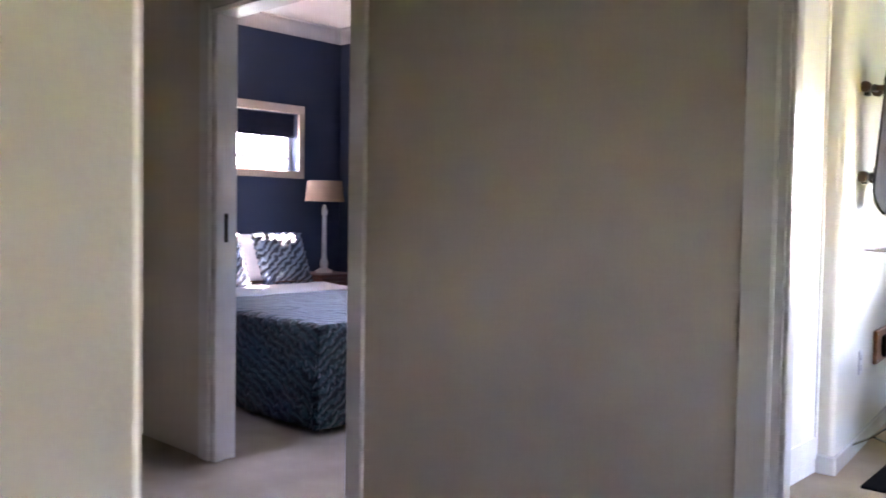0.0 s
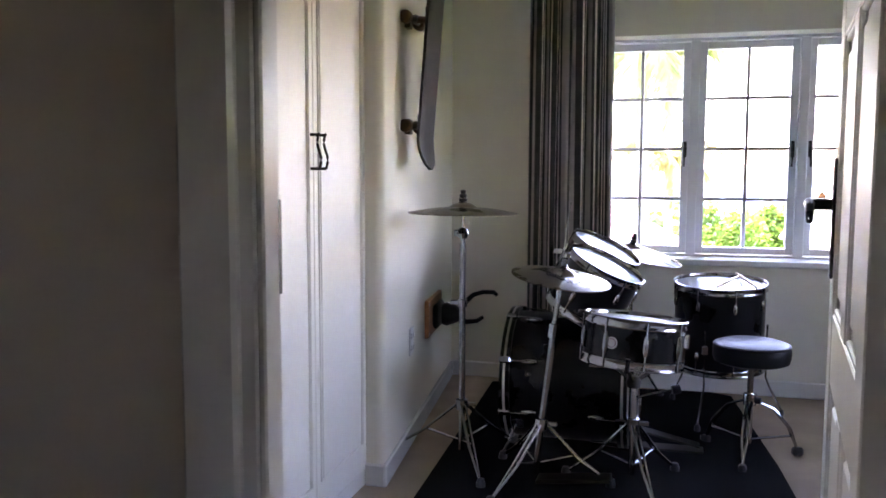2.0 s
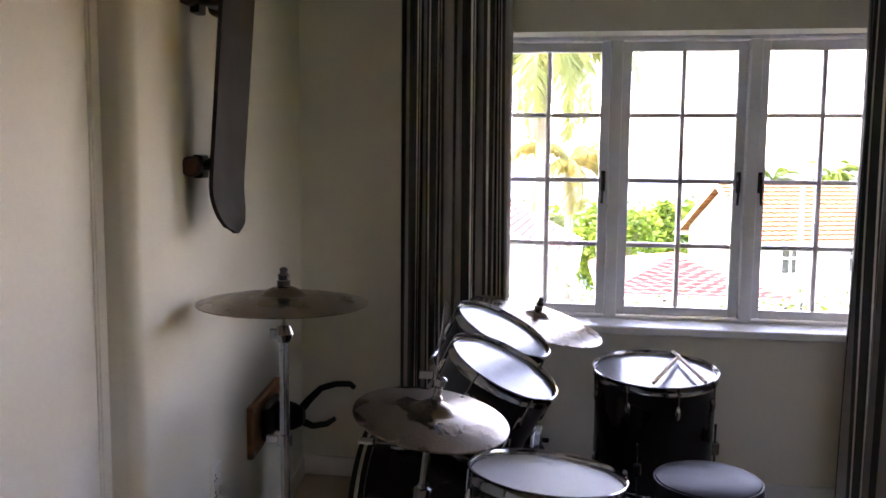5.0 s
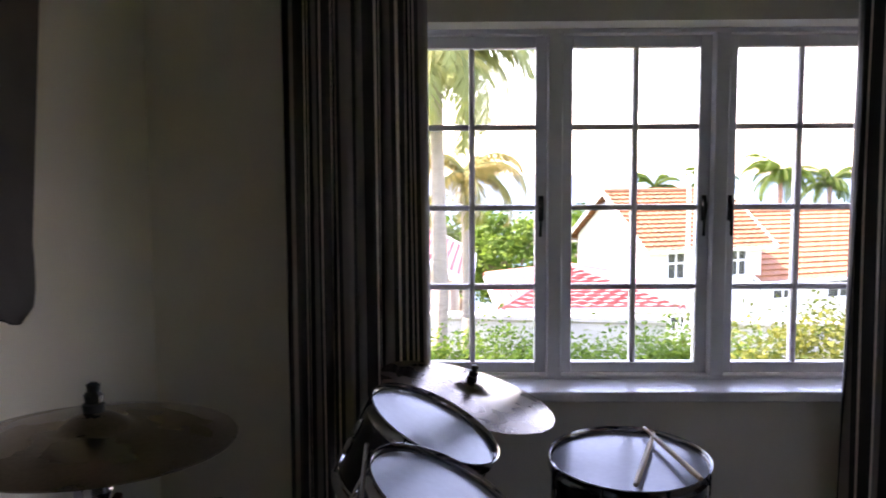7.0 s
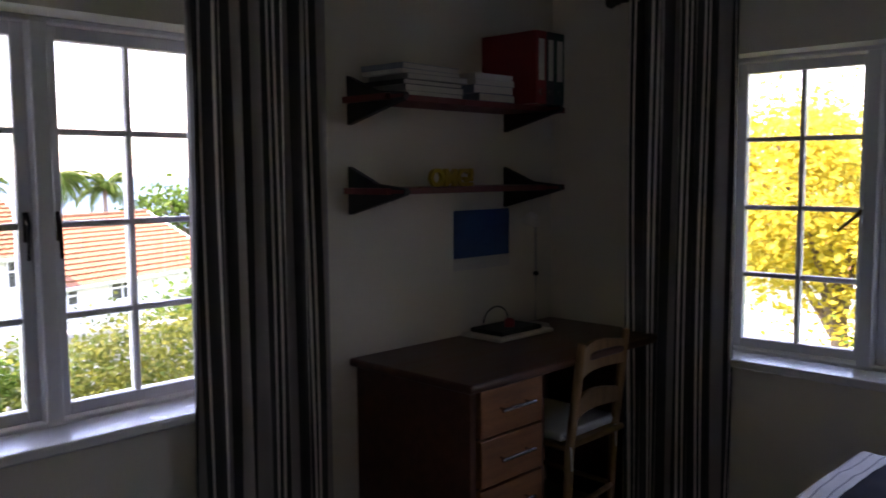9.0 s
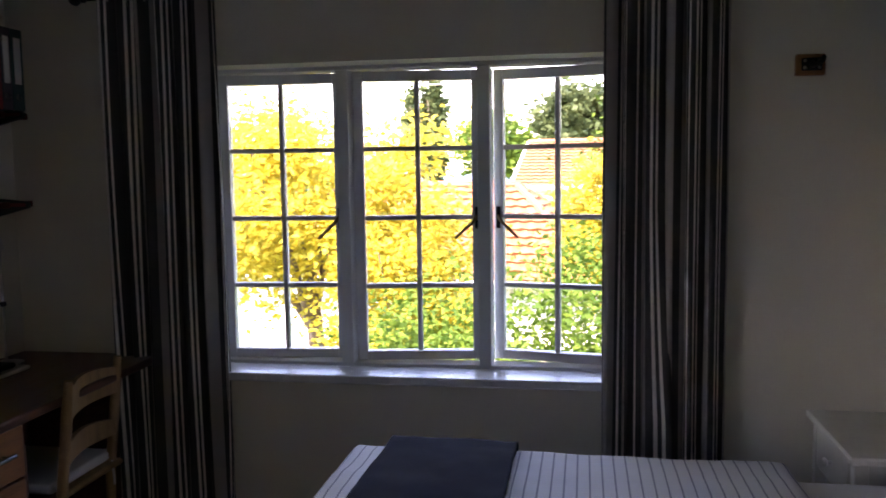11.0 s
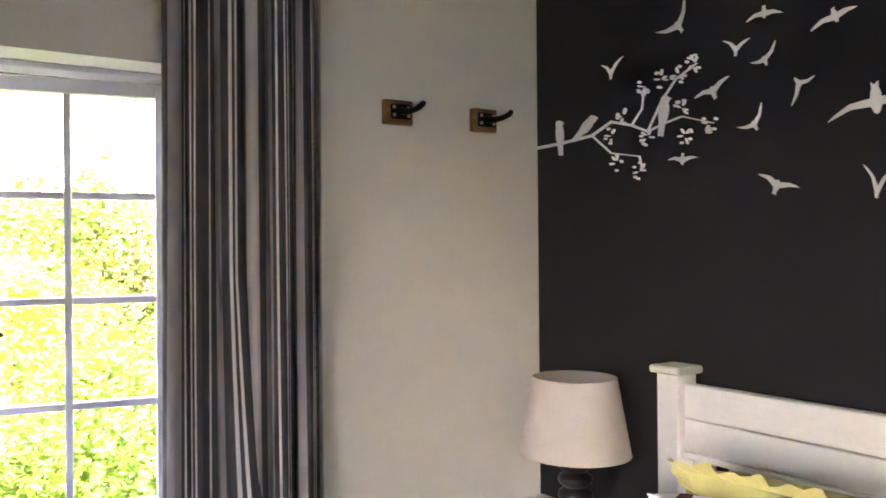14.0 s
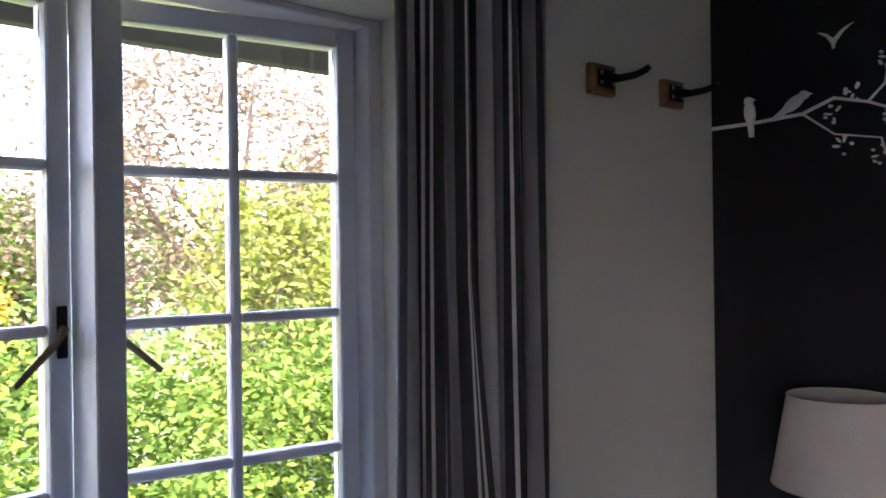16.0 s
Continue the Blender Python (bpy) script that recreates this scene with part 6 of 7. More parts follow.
blue_bed()
q = solo("quilt", drape((-4.35, -0.72, 0.565), (-2.86, 0.82, 0.565), 0, (0.0, 0.52, 0.52, 0.52), 5, 0.02), TEAL, "dark teal ruched quilt hanging over the bed edge", "quilt", smooth=True)
q.modifiers.new("thick", 'SOLIDIFY').thickness = 0.02
fs = solo("folded_sheet", drape((-5.0, -0.71, 0.575), (-4.3, 0.81, 0.575), 0, (0.0, 0.0, 0.3, 0.3), 3, 0.02, 40, 50), SHEET, "white top sheet turned down over the quilt", "sheet", smooth=True)
fs.modifiers.new("thick", 'SOLIDIFY').thickness = 0.02


def side_pillow(y, x, size, tilt, material, label, seed):
    p = pillow("pillow", (0, 0, 0), size, 0, 0, material, label, 0.012 if material is TEALCUSH else 0, seed)
    p.matrix_basis = Matrix.Translation((x, y, 0.595 + size[1] / 2 * 0.92)) @ Matrix.Rotation(radians(90), 4, 'Z') @ Matrix.Rotation(radians(tilt), 4, 'X')
    p["group"] = "pillows on the blue bedroom bed"
    return p


side_pillow(0.30, -5.05, (0.62, 0.40, 0.15), 70, SHEET, "white pillow standing against the headboard", 1)
side_pillow(-0.35, -5.05, (0.62, 0.40, 0.15), 70, SHEET, "white pillow standing against the headboard", 2)
side_pillow(-0.12, -4.82, (0.44, 0.40, 0.14), 66, TEALCUSH, "blue-grey wavy patterned cushion on the bed", 8)
side_pillow(0.48, -4.86, (0.44, 0.40, 0.14), 66, TEALCUSH, "blue-grey wavy patterned cushion on the bed", 9)


def blue_bedside():
    t = thing("bedside_table", (-5.08, 1.05, 0), "dark wooden bedside table with a turned lamp on it", "bedside table")
    part("top", box((-5.28, 0.86, 0.60), (-4.86, 1.26, 0.63), 0.006), DESKW, t)
    part("body", box((-5.26, 0.89, 0.35), (-4.89, 1.23, 0.60), 0.003), DESKW, t)
    for x in (-5.26, -4.93):
        for y in (0.89, 1.19):
            part("leg", box((x, y, 0), (x + 0.04, y + 0.04, 0.35), 0.003), DESKW, t)
    dr = part("drawer", box((-4.89, 0.91, 0.42), (-4.872, 1.21, 0.57), 0.003), DESKW, t)
    part("knob", lathe([(0.005, 0), (0.013, 0.012), (0, 0.024)], 12, Matrix.Translation((-4.872, 1.06, 0.5)) @ Matrix.Rotation(radians(90), 4, 'Y')), STEEL, dr)
    l = thing("table_lamp", (-5.08, 1.06, 0.63), "table lamp with a slim clear stem and tan drum shade", "lamp")
    m = Matrix.Translation((-5.08, 1.06, 0))
    part("stem", lathe([(0, 0.631), (0.07, 0.632), (0.07, 0.65), (0.03, 0.67), (0.035, 0.72), (0.02, 0.76), (0.018, 1.1), (0.028, 1.14), (0.012, 1.2), (0, 1.202)], 18, m), SOCKETM, l, "", True)
    part("shade", lathe([(0.165, 1.23), (0.145, 1.40), (0.142, 1.40), (0.162, 1.23), (0.165, 1.23)], 32, m, cap=False), mat("tan_linen_shade", (0.33, 0.2, 0.12), 0.85, var=0.1, bump=0.3), l, "", True)
    return t


blue_bedside()


def ceiling_fan():
    f = thing("ceiling_fan", (-3.9, 0.9, BCEIL), "white ceiling fan at rest in the blue bedroom", "ceiling fan")
    c = Matrix.Translation((-3.75, 0.95, 0))
    part("rod", lathe([(0.05, BCEIL), (0.05, BCEIL - 0.03), (0.014, BCEIL - 0.05), (0.014, BCEIL - 0.24)], 16, c), SOCKETM, f, "", True)
    part("motor", lathe([(0, BCEIL - 0.23), (0.07, BCEIL - 0.235), (0.1, BCEIL - 0.27), (0.1, BCEIL - 0.32), (0.06, BCEIL - 0.35), (0, BCEIL - 0.355)], 24, c), SOCKETM, f, "", True)
    for k in range(4):
        part("blade", box((0.13, -0.06, BCEIL - 0.30), (0.55, 0.06, BCEIL - 0.292), 0.003, m=c @ Matrix.Rotation(0.4 + k * math.pi / 2, 4, 'Z')), SOCKETM, f)
    return f


ceiling_fan()

# ---- outside: garden, neighbours, sea ----
def leaf_mat(name, color, color2, trans=0.35):
    m = bpy.data.materials.new(name)
    m.use_nodes = True
    n, l = m.node_tree.nodes, m.node_tree.links
    b = n["Principled BSDF"]
    geo = n.new("ShaderNodeNewGeometry")
    ramp = n.new("ShaderNodeValToRGB")
    ramp.color_ramp.elements[0].color, ramp.color_ramp.elements[1].color = (*color2, 1), (*color, 1)
    l.new(geo.outputs["Random Per Island"], ramp.inputs[0])
    l.new(ramp.outputs[0], b.inputs["Base Color"])
    b.inputs["Roughness"].default_value = 0.6
    b.inputs["Specular IOR Level"].default_value = 0.15
    tr = n.new("ShaderNodeBsdfTranslucent")
    l.new(ramp.outputs[0], tr.inputs["Color"])
    mx = n.new("ShaderNodeMixShader")
    mx.inputs[0].default_value = trans
    l.new(b.outputs[0], mx.inputs[1])
    l.new(tr.outputs[0], mx.inputs[2])
    l.new(mx.outputs[0], n["Material Output"].inputs["Surface"])
    return m


LGREEN = leaf_mat("green_leaves", (0.1, 0.18, 0.022), (0.03, 0.07, 0.01))
LFRESH = leaf_mat("fresh_green_leaves", (0.15, 0.25, 0.035), (0.045, 0.11, 0.016))
LYELLOW = leaf_mat("yellow_green_leaves", (0.7, 0.58, 0.075), (0.4, 0.37, 0.055), 0.5)
# far dark foliage, lightened in its leaf colour to stand for haze
LDARK = leaf_mat("hazed_dark_green_leaves", (0.11, 0.15, 0.06), (0.055, 0.085, 0.03))
LBROWN = leaf_mat("reddish_brown_leaves", (0.2, 0.14, 0.085), (0.1, 0.09, 0.045))
LPALM = leaf_mat("palm_leaves", (0.3, 0.34, 0.12), (0.16, 0.2, 0.07), 0.45)
BARK = mat("bark", (0.2, 0.15, 0.11), 0.9, var=0.4, scale=9, stretch=(1, 1, 0.3), bump=0.8, bscale=40)
PALMBARK = mat("palm_bark", (0.34, 0.29, 0.23), 0.9, var=0.35, scale=6, stretch=(1, 1, 7), bump=0.6, bscale=30)
GRASS = mat("lawn", (0.09, 0.13, 0.035), 0.95, var=0.5, scale=0.6, bump=0.6, bscale=30)
REDTILE = mat("red_roof_tile", (0.38, 0.12, 0.105), 0.7, var=0.35, scale=2.5, bump=0.3, bscale=20)
ORTILE = mat("orange_roof_tile", (0.32, 0.125, 0.05), 0.7, var=0.35, scale=2.5, bump=0.3, bscale=20)
HOUSEW = mat("white_house_plaster", (0.74, 0.73, 0.7), 0.85, var=0.07, scale=0.8, bump=0.3, bscale=30)
HOUSEB = mat("beige_house_plaster", (0.55, 0.46, 0.37), 0.85, var=0.1, scale=0.8, bump=0.3, bscale=30)
DARKGL = mat("dark_window_glass", (0.05, 0.055, 0.06), 0.1, var=0.1)
CONC = mat("pale_concrete", (0.5, 0.48, 0.44), 0.9, var=0.2, scale=1.5, bump=0.3, bscale=30)
SEAM = mat("sea_water", (0.1, 0.165, 0.23), 0.8, var=0.1, scale=0.02, bump=0.2, bscale=0.2, spec=0.05)
GZ = -3.0


def mesh_from(name, verts, faces, material, parent=None):
    me = bpy.data.meshes.new(name)
    me.from_pydata(verts, [], faces)
    me.materials.append(material)
    ob = new(name, me)
    if parent is not None:
        ob.parent = parent
        ob.matrix_parent_inverse = parent.matrix_basis.inverted()
    return ob


def leaves(name, c, rad, n, size, seed, material, parent=None, clumps=40, box_like=False):
    """A crown of many small leaves, gathered in clumps with gaps between them."""
    r = np.random.RandomState(seed)
    d = r.normal(size=(clumps, 3))
    d /= np.linalg.norm(d, axis=1)[:, None]
    if box_like:
        cc = r.uniform(-1, 1, size=(clumps, 3)) * np.array([1, 1, 0.9])
    else:
        cc = d * (r.uniform(0.3, 0.95, size=(clumps, 1)) ** 0.6)
    pick = r.randint(0, clumps, n)
    spread = 0.17 if not box_like else 0.15
    p = cc[pick] + r.normal(size=(n, 3)) * spread * r.uniform(0.5, 1.2, size=(clumps, 1))[pick]
    p = p * np.array(rad) + np.array(c)
    a = r.normal(size=(n, 3))
    a[:, 2] *= 0.5
    a /= np.linalg.norm(a, axis=1)[:, None]
    nrm = r.normal(size=(n, 3)) + np.array([0, 0, 0.9])
    b = np.cross(a, nrm)
    b /= np.linalg.norm(b, axis=1)[:, None] + 1e-9
    s = size * r.uniform(0.6, 1.3, size=(n, 1))
    V = np.empty((n, 4, 3))
    V[:, 0] = p - a * s * 0.5
    V[:, 1] = p + b * s * 0.27 + np.array([0, 0, 1]) * s * 0.06
    V[:, 2] = p + a * s * 0.5
    V[:, 3] = p - b * s * 0.27 + np.array([0, 0, 1]) * s * 0.06
    V = V.reshape(-1, 3)
    V[:, 2] = np.maximum(V[:, 2], GZ - 7)
    F = np.arange(4 * n).reshape(n, 4)
    return mesh_from(name, V.tolist(), F.tolist(), material, parent)


def tree(label, x, y, top, rad, n, size, seed, material, trunk=0.12, base=GZ):
    t = thing("tree", (x, y, base), label, "tree")
    r = random.Random(seed)
    cz = top - rad[2]
    bm = tube([(x, y, base), (x + 0.1, y - 0.05, (base + cz) / 2), (x, y + 0.05, cz)], [trunk * 1.3, trunk, trunk * 0.7], 10)
    for k in range(7):
        a = r.uniform(0, 6.28)
        e = (x + rad[0] * 0.75 * math.cos(a), y + rad[1] * 0.75 * math.sin(a), cz + rad[2] * r.uniform(-0.1, 0.7))
        zs = base + (cz - base) * r.uniform(0.55, 0.95)
        mid = ((x + e[0]) / 2 + r.uniform(-0.1, 0.1), (y + e[1]) / 2, zs + (e[2] - zs) * 0.6)
        tube([(x, y, zs), mid, e], [trunk * 0.5, trunk * 0.32, trunk * 0.12], 7, bm)
    part("trunk", bm, BARK, t, "", True)
    leaves("crown", (x, y, cz), rad, n, size, seed, material, t, 60)
    return t


def palm(label, x, y, crown, length, fronds, seed, trunk=0.13, droop=1.0, material=None):
    t = thing("palm_tree", (x, y, GZ), label, "palm tree", "palm trees")
    r = random.Random(seed)
    part("trunk", tube([(x, y, GZ - 0.15 * max(0, y - 11)), (x + 0.05, y, (GZ + crown) / 2), (x, y, crown)], [trunk * 1.25, trunk, trunk * 0.8], 12), PALMBARK, t, "", True)
    for k in range(fronds):
        a = k * 2.399 + r.uniform(-0.2, 0.2)
        el = r.uniform(-0.35, 1.1)
        L = length * r.uniform(0.85, 1.1)
        pts = []
        n = 14
        px, pz, ang = 0.0, 0.0, el
        for i in range(n + 1):
            pts.append(Vector((x + px * math.cos(a), y + px * math.sin(a), crown + pz)))
            px += L / n * math.cos(ang)
            pz += L / n * math.sin(ang)
            ang -= droop * 0.17 * (0.4 + i / n)
        f = part("frond", tube(pts, [0.018 * (1 - 0.8 * i / n) for i in range(n + 1)], 5), LPALM, t)
        V, F = [], []
        for i in range(1, n + 1):
            for sub in (0.0, 0.125, 0.25, 0.375, 0.5, 0.625, 0.75, 0.875):
                q = pts[i - 1].lerp(pts[i], sub)
                d = (pts[i] - pts[i - 1]).normalized()
                side = d.cross(Vector((0, 0, 1)))
                if side.length < 1e-3:
                    continue
                side.normalize()
                w = 0.26 * L * math.sin(math.pi * min(0.97, 0.12 + 0.85 * i / n)) ** 0.7 * r.uniform(0.75, 1.1)
                for s in (-1, 1):
                    e = q + side * s * w * 0.6 + d * w * 0.4 - Vector((0, 0, 1)) * w * (0.35 + 0.55 * r.random())
                    m_ = q.lerp(e, 0.5) + Vector((0, 0, 0.06 * w))
                    o = d * 0.0048 * L
                    b = len(V)
                    V += [q - o, q + o, m_ + o, e, m_ - o]
                    F.append((b, b + 1, b + 2, b + 3, b + 4))
        mesh_from("leaflets", [tuple(v) for v in V], F, material or LPALM, f).matrix_parent_inverse = Matrix.Identity(4)
    return t


def hedge(label, c, rad, n, size, seed, material):
    ob = leaves("hedge", c, rad, n, size, seed, material, None, 160, True)
    return tagged(ob, label, "hedge", kind="stuff")


# ground, sea
def ground_z(x, y):
    """Level round the house, falling away to the north and gently rolling."""
    return GZ - 0.13 * max(0.0, y - 11) + 0.05 * math.sin(x * 0.3) * math.cos(y * 0.21)


gb = bmesh.new()
gx = [-400, -150, -60, -30] + list(range(-20, 41, 4)) + [60, 150, 400]
gy = [-400, -150, -60, -30] + list(range(-20, 61, 4)) + [75]
gv = [[gb.verts.new((x, y, ground_z(x, y))) for x in gx] for y in gy]
for j in range(len(gy) - 1):
    for i in range(len(gx) - 1):
        gb.faces.new((gv[j][i], gv[j][i + 1], gv[j + 1][i + 1], gv[j + 1][i]))
solo("ground", gb, GRASS, kind="structure", smooth=True)
solo("water", plate([(-2500, 75), (2500, 75), (2500, 4200), (-2500, 4200)], GZ - 14.4, GZ - 14, axis=2), SEAM, kind="structure")

ND, NR, NO = Vector((0.1425, 0.9898, 0)), Vector((0.9898, -0.1425, 0)), Vector((0.017, -0.296, 0))
ED, ER, EO = Vector((0.988, -0.152, 0)), Vector((-0.152, -0.988, 0)), Vector((0.31, 0.159, 0))


def north(d, s, z=0.0):
    return NO + ND * d + NR * s + Vector((0, 0, z))


def east(d, s, z=0.0):
    return EO + ED * d + ER * s + Vector((0, 0, z))


# tiled roofs: each course is a strip of its own
def roof_slope(parent, p00, p10, p01, p11, courses, material, name="roof"):
    """A roof slope between the eaves p00-p10 and the ridge p01-p11, in overlapping tile courses with raised rolls."""
    bm = bmesh.new()
    p00, p10, p01, p11 = map(Vector, (p00, p10, p01, p11))
    nrm = (p10 - p00).cross(p01 - p00).normalized()
    if nrm.z < 0:
        nrm = -nrm
    for i in range(courses):
        t0, t1 = i / courses, (i + 1.12) / courses
        a, b = p00.lerp(p01, t0), p10.lerp(p11, t0)
        c, d = p10.lerp(p11, min(1, t1)), p00.lerp(p01, min(1, t1))
        n = max(2, int((b - a).length / 0.3))
        lo, hi = [], []
        for k in range(n * 2 + 1):
            w = k / (n * 2)
            bumpz = 0.035 if k % 2 else 0.0
            lo.append(bm.verts.new(a.lerp(b, w) + nrm * (0.06 + bumpz)))
            hi.append(bm.verts.new(d.lerp(c, w) + nrm * (0.0 + bumpz)))
        for k in range(n * 2):
            bm.faces.new((lo[k], lo[k + 1], hi[k + 1], hi[k]))
        under = [bm.verts.new(a - nrm * 0.02), bm.verts.new(b - nrm * 0.02)]
        bm.faces.new((under[0], under[1], lo[-1], *lo[-2::-1]))
    return part(name, bm, material, parent)


def house_window(parent, o, u, w, h, n=2):
    """A casement window set in a wall at o, running along u, proud of the wall by its frame."""
    u = Vector(u).normalized()
    out = Vector((u.y, -u.x, 0))
    m = Matrix((( u.x, out.x, 0, o[0]), (u.y, out.y, 0, o[1]), (0, 0, 1, o[2]), (0, 0, 0, 1)))
    win = part("window", box((0, -0.02, 0), (w, 0.03, h), m=m), DARKGL, parent, "dark glass window")
    for k in range(n + 1):
        x = w * k / n
        part("window_frame", box((x - 0.04, 0.0, -0.04), (x + 0.04, 0.06, h + 0.04), m=m), FRAMEW, win)
    for z in (0.0, h * 0.6, h):
        part("window_frame", box((0, 0.0, z - 0.035), (w, 0.058, z + 0.035), m=m), FRAMEW, win)
    part("sill", box((-0.1, 0, -0.12), (w + 0.1, 0.12, -0.04), m=m), FRAMEW, win)


def gable_house(o, u, w, d, eave, ridge, label, wallm, tile, base=GZ, wins=()):
    """Ridge along u; o is the front left corner on the ground, d the depth to the back."""
    u = Vector(u).normalized()
    v = Vector((-u.y, u.x, 0))
    h = thing("house", (o[0], o[1], base), label, "house", "neighbouring houses")
    o = Vector((o[0], o[1], 0))

    def P(a, b, z):
        return o + u * a + v * b + Vector((0, 0, z))
    bm = bmesh.new()
    lo = [bm.verts.new(P(a, b, base)) for a, b in ((0, 0), (w, 0), (w, d), (0, d))]
    hi = [bm.verts.new(P(a, b, eave)) for a, b in ((0, 0), (w, 0), (w, d), (0, d))]
    g = [bm.verts.new(P(0, d / 2, ridge - 0.05)), bm.verts.new(P(w, d / 2, ridge - 0.05))]
    bm.faces.new((lo[0], lo[1], hi[1], hi[0]))
    bm.faces.new((lo[2], lo[3], hi[3], hi[2]))
    bm.faces.new((lo[1], lo[2], hi[2], g[1], hi[1]))
    bm.faces.new((lo[3], lo[0], hi[0], g[0], hi[3]))
    bmesh.ops.recalc_face_normals(bm, faces=bm.faces[:])
    part("wall", bm, wallm, h)
    oh = 0.4
    drop = (ridge - eave) / (d / 2) * oh
    roof_slope(h, P(-oh, -oh, eave - drop), P(w + oh, -oh, eave - drop), P(-oh, d / 2, ridge), P(w + oh, d / 2, ridge), 14, tile)
    roof_slope(h, P(w + oh, d + oh, eave - drop), P(-oh, d + oh, eave - drop), P(w + oh, d / 2, ridge), P(-oh, d / 2, ridge), 14, tile)
    for b in (-oh, d + oh):
        part("fascia", tube([P(-oh, b, eave - drop - 0.02), P(w + oh, b, eave - drop - 0.02)], 0.09, 4), FRAMEW, h)
    for a in (-oh, w + oh):
        part("barge_board", tube([P(a, -oh, eave - drop), P(a, d / 2, ridge)], 0.09, 4), FRAMEW, h)
        part("barge_board", tube([P(a, d + oh, eave - drop), P(a, d / 2, ridge)], 0.09, 4), FRAMEW, h)
    part("ridge_cap", tube([P(-oh, d / 2, ridge + 0.03), P(w + oh, d / 2, ridge + 0.03)], 0.1, 8), tile, h)
    for a, z, ww, hh in wins:
        house_window(h, P(a, 0, z), u, ww, hh)
    return h


def hip_house(o, u, w, d, eave, ridge, label, wallm, tile, base=GZ, wins=()):
    u = Vector(u).normalized()
    v = Vector((-u.y, u.x, 0))
    h = thing("house", (o[0], o[1], base), label, "house", "neighbouring houses")
    o = Vector((o[0], o[1], 0))

    def P(a, b, z):
        return o + u * a + v * b + Vector((0, 0, z))
    bm = bmesh.new()
    lo = [bm.verts.new(P(a, b, base)) for a, b in ((0, 0), (w, 0), (w, d), (0, d))]
    hi = [bm.verts.new(P(a, b, eave)) for a, b in ((0, 0), (w, 0), (w, d), (0, d))]
    for i in range(4):
        bm.faces.new((lo[i], lo[(i + 1) % 4], hi[(i + 1) % 4], hi[i]))
    part("wall", bm, wallm, h)
    oh, hip = 0.35, min(w, d) / 2
    r0, r1 = P(hip, d / 2, ridge), P(w - hip, d / 2, ridge)
    e = [P(-oh, -oh, eave - 0.1), P(w + oh, -oh, eave - 0.1), P(w + oh, d + oh, eave - 0.1), P(-oh, d + oh, eave - 0.1)]
    roof_slope(h, e[0], e[1], r0, r1, 12, tile)
    roof_slope(h, e[2], e[3], r1, r0, 12, tile)
    roof_slope(h, e[1], e[2], r1, r1 + Vector((0, 0, 0.001)), 12, tile)
    roof_slope(h, e[3], e[0], r0, r0 + Vector((0, 0, 0.001)), 12, tile)
    part("ridge_cap", tube([r0 + Vector((0, 0, 0.04)), r1 + Vector((0, 0, 0.04))], 0.1, 8), tile, h)
    for k, r_ in ((0, r0), (1, r1), (2, r1), (3, r0)):
        part("hip_cap", tube([e[k], r_ + Vector((0, 0, 0.03))], 0.09, 8), tile, h)
        part("fascia", tube([e[k] - Vector((0, 0, 0.05)), e[(k + 1) % 4] - Vector((0, 0, 0.05))], 0.08, 4), FRAMEW, h)
    for a, z, ww, hh in wins:
        house_window(h, P(a, 0, z), u, ww, hh)
    return h


HU = Vector((math.cos(radians(21.8)), math.sin(radians(21.8)), 0))
gable_house((6.8, 29.5, 0), HU, 5.0, 5.0, -1.16, 0.6, "white plastered house with an orange tiled gable roof", HOUSEW, ORTILE,
            wins=[(0.75, -2.5, 0.75, 0.95), (3.5, -2.5, 0.75, 0.95), (0.9, -4.4, 0.9, 0.9)], base=-7)
WO = Vector((6.8, 29.5, 0)) + HU * 5.05
gable_house(WO, HU, 10.0, 9.0, -2.6, -0.45, "white plastered house wing with a broad orange tiled roof", HOUSEW, ORTILE,
            wins=[(0.5, -3.5, 1.0, 0.6), (3.2, -3.6, 1.2, 0.8)], base=-7)
hip_house((1.15, 15.7, 0), (1, 0.02, 0), 2.75, 4.6, -1.1, -0.72, "beige garage with a red tiled hip roof", HOUSEB, REDTILE, base=-4.0)
gable_house((-0.15, 17.0, 0), (0.03, 1, 0), 6.0, 3.4, -0.69, 0.2, "beige house with a red tiled gable roof", HOUSEB, REDTILE, base=-4.0)
wall_g = thing("garden_wall", north(13, -3, GZ), "pale plastered garden wall with a coping", "garden wall")
for s0, s1 in ((-4.5, -0.2), (-0.2, 1.35), (2.1, 5.5)):
    p, q_ = north(13.2, s0), north(13.2, s1)
    mm = Matrix.Translation(p) @ Matrix.Rotation(math.atan2(NR.y, NR.x), 4, 'Z')
    part("wall_panel", box((0, -0.1, GZ), (s1 - s0, 0.1, -0.95), m=mm), CONC, wall_g)
    part("coping", box((-0.05, -0.16, -0.95), (s1 - s0 + 0.05, 0.16, -0.87), 0.01, m=mm), CONC, wall_g)
for k in range(7):
    p = north(13.2, 1.42 + k * 0.1)
    part("gate_bar", rod((p.x, p.y, GZ), (p.x, p.y, -0.95), 0.02, seg=6), FRAMEW, wall_g)
pl = thing("street_lamp", (6.13, 22.0, GZ), "pale steel street lamp with a short arm", "street lamp")
c = Vector((6.13, 22.0, 0))
part("pole", tube([(c.x, c.y, GZ - 1.5), (c.x, c.y, 1.35)], [0.09, 0.05], 10), CONC, pl)
part("arm", tube([(c.x, c.y, 1.2), (c.x + 0.25, c.y - 0.05, 1.33), (c.x + 0.6, c.y - 0.1, 1.36)], 0.03, 8), CONC, pl)
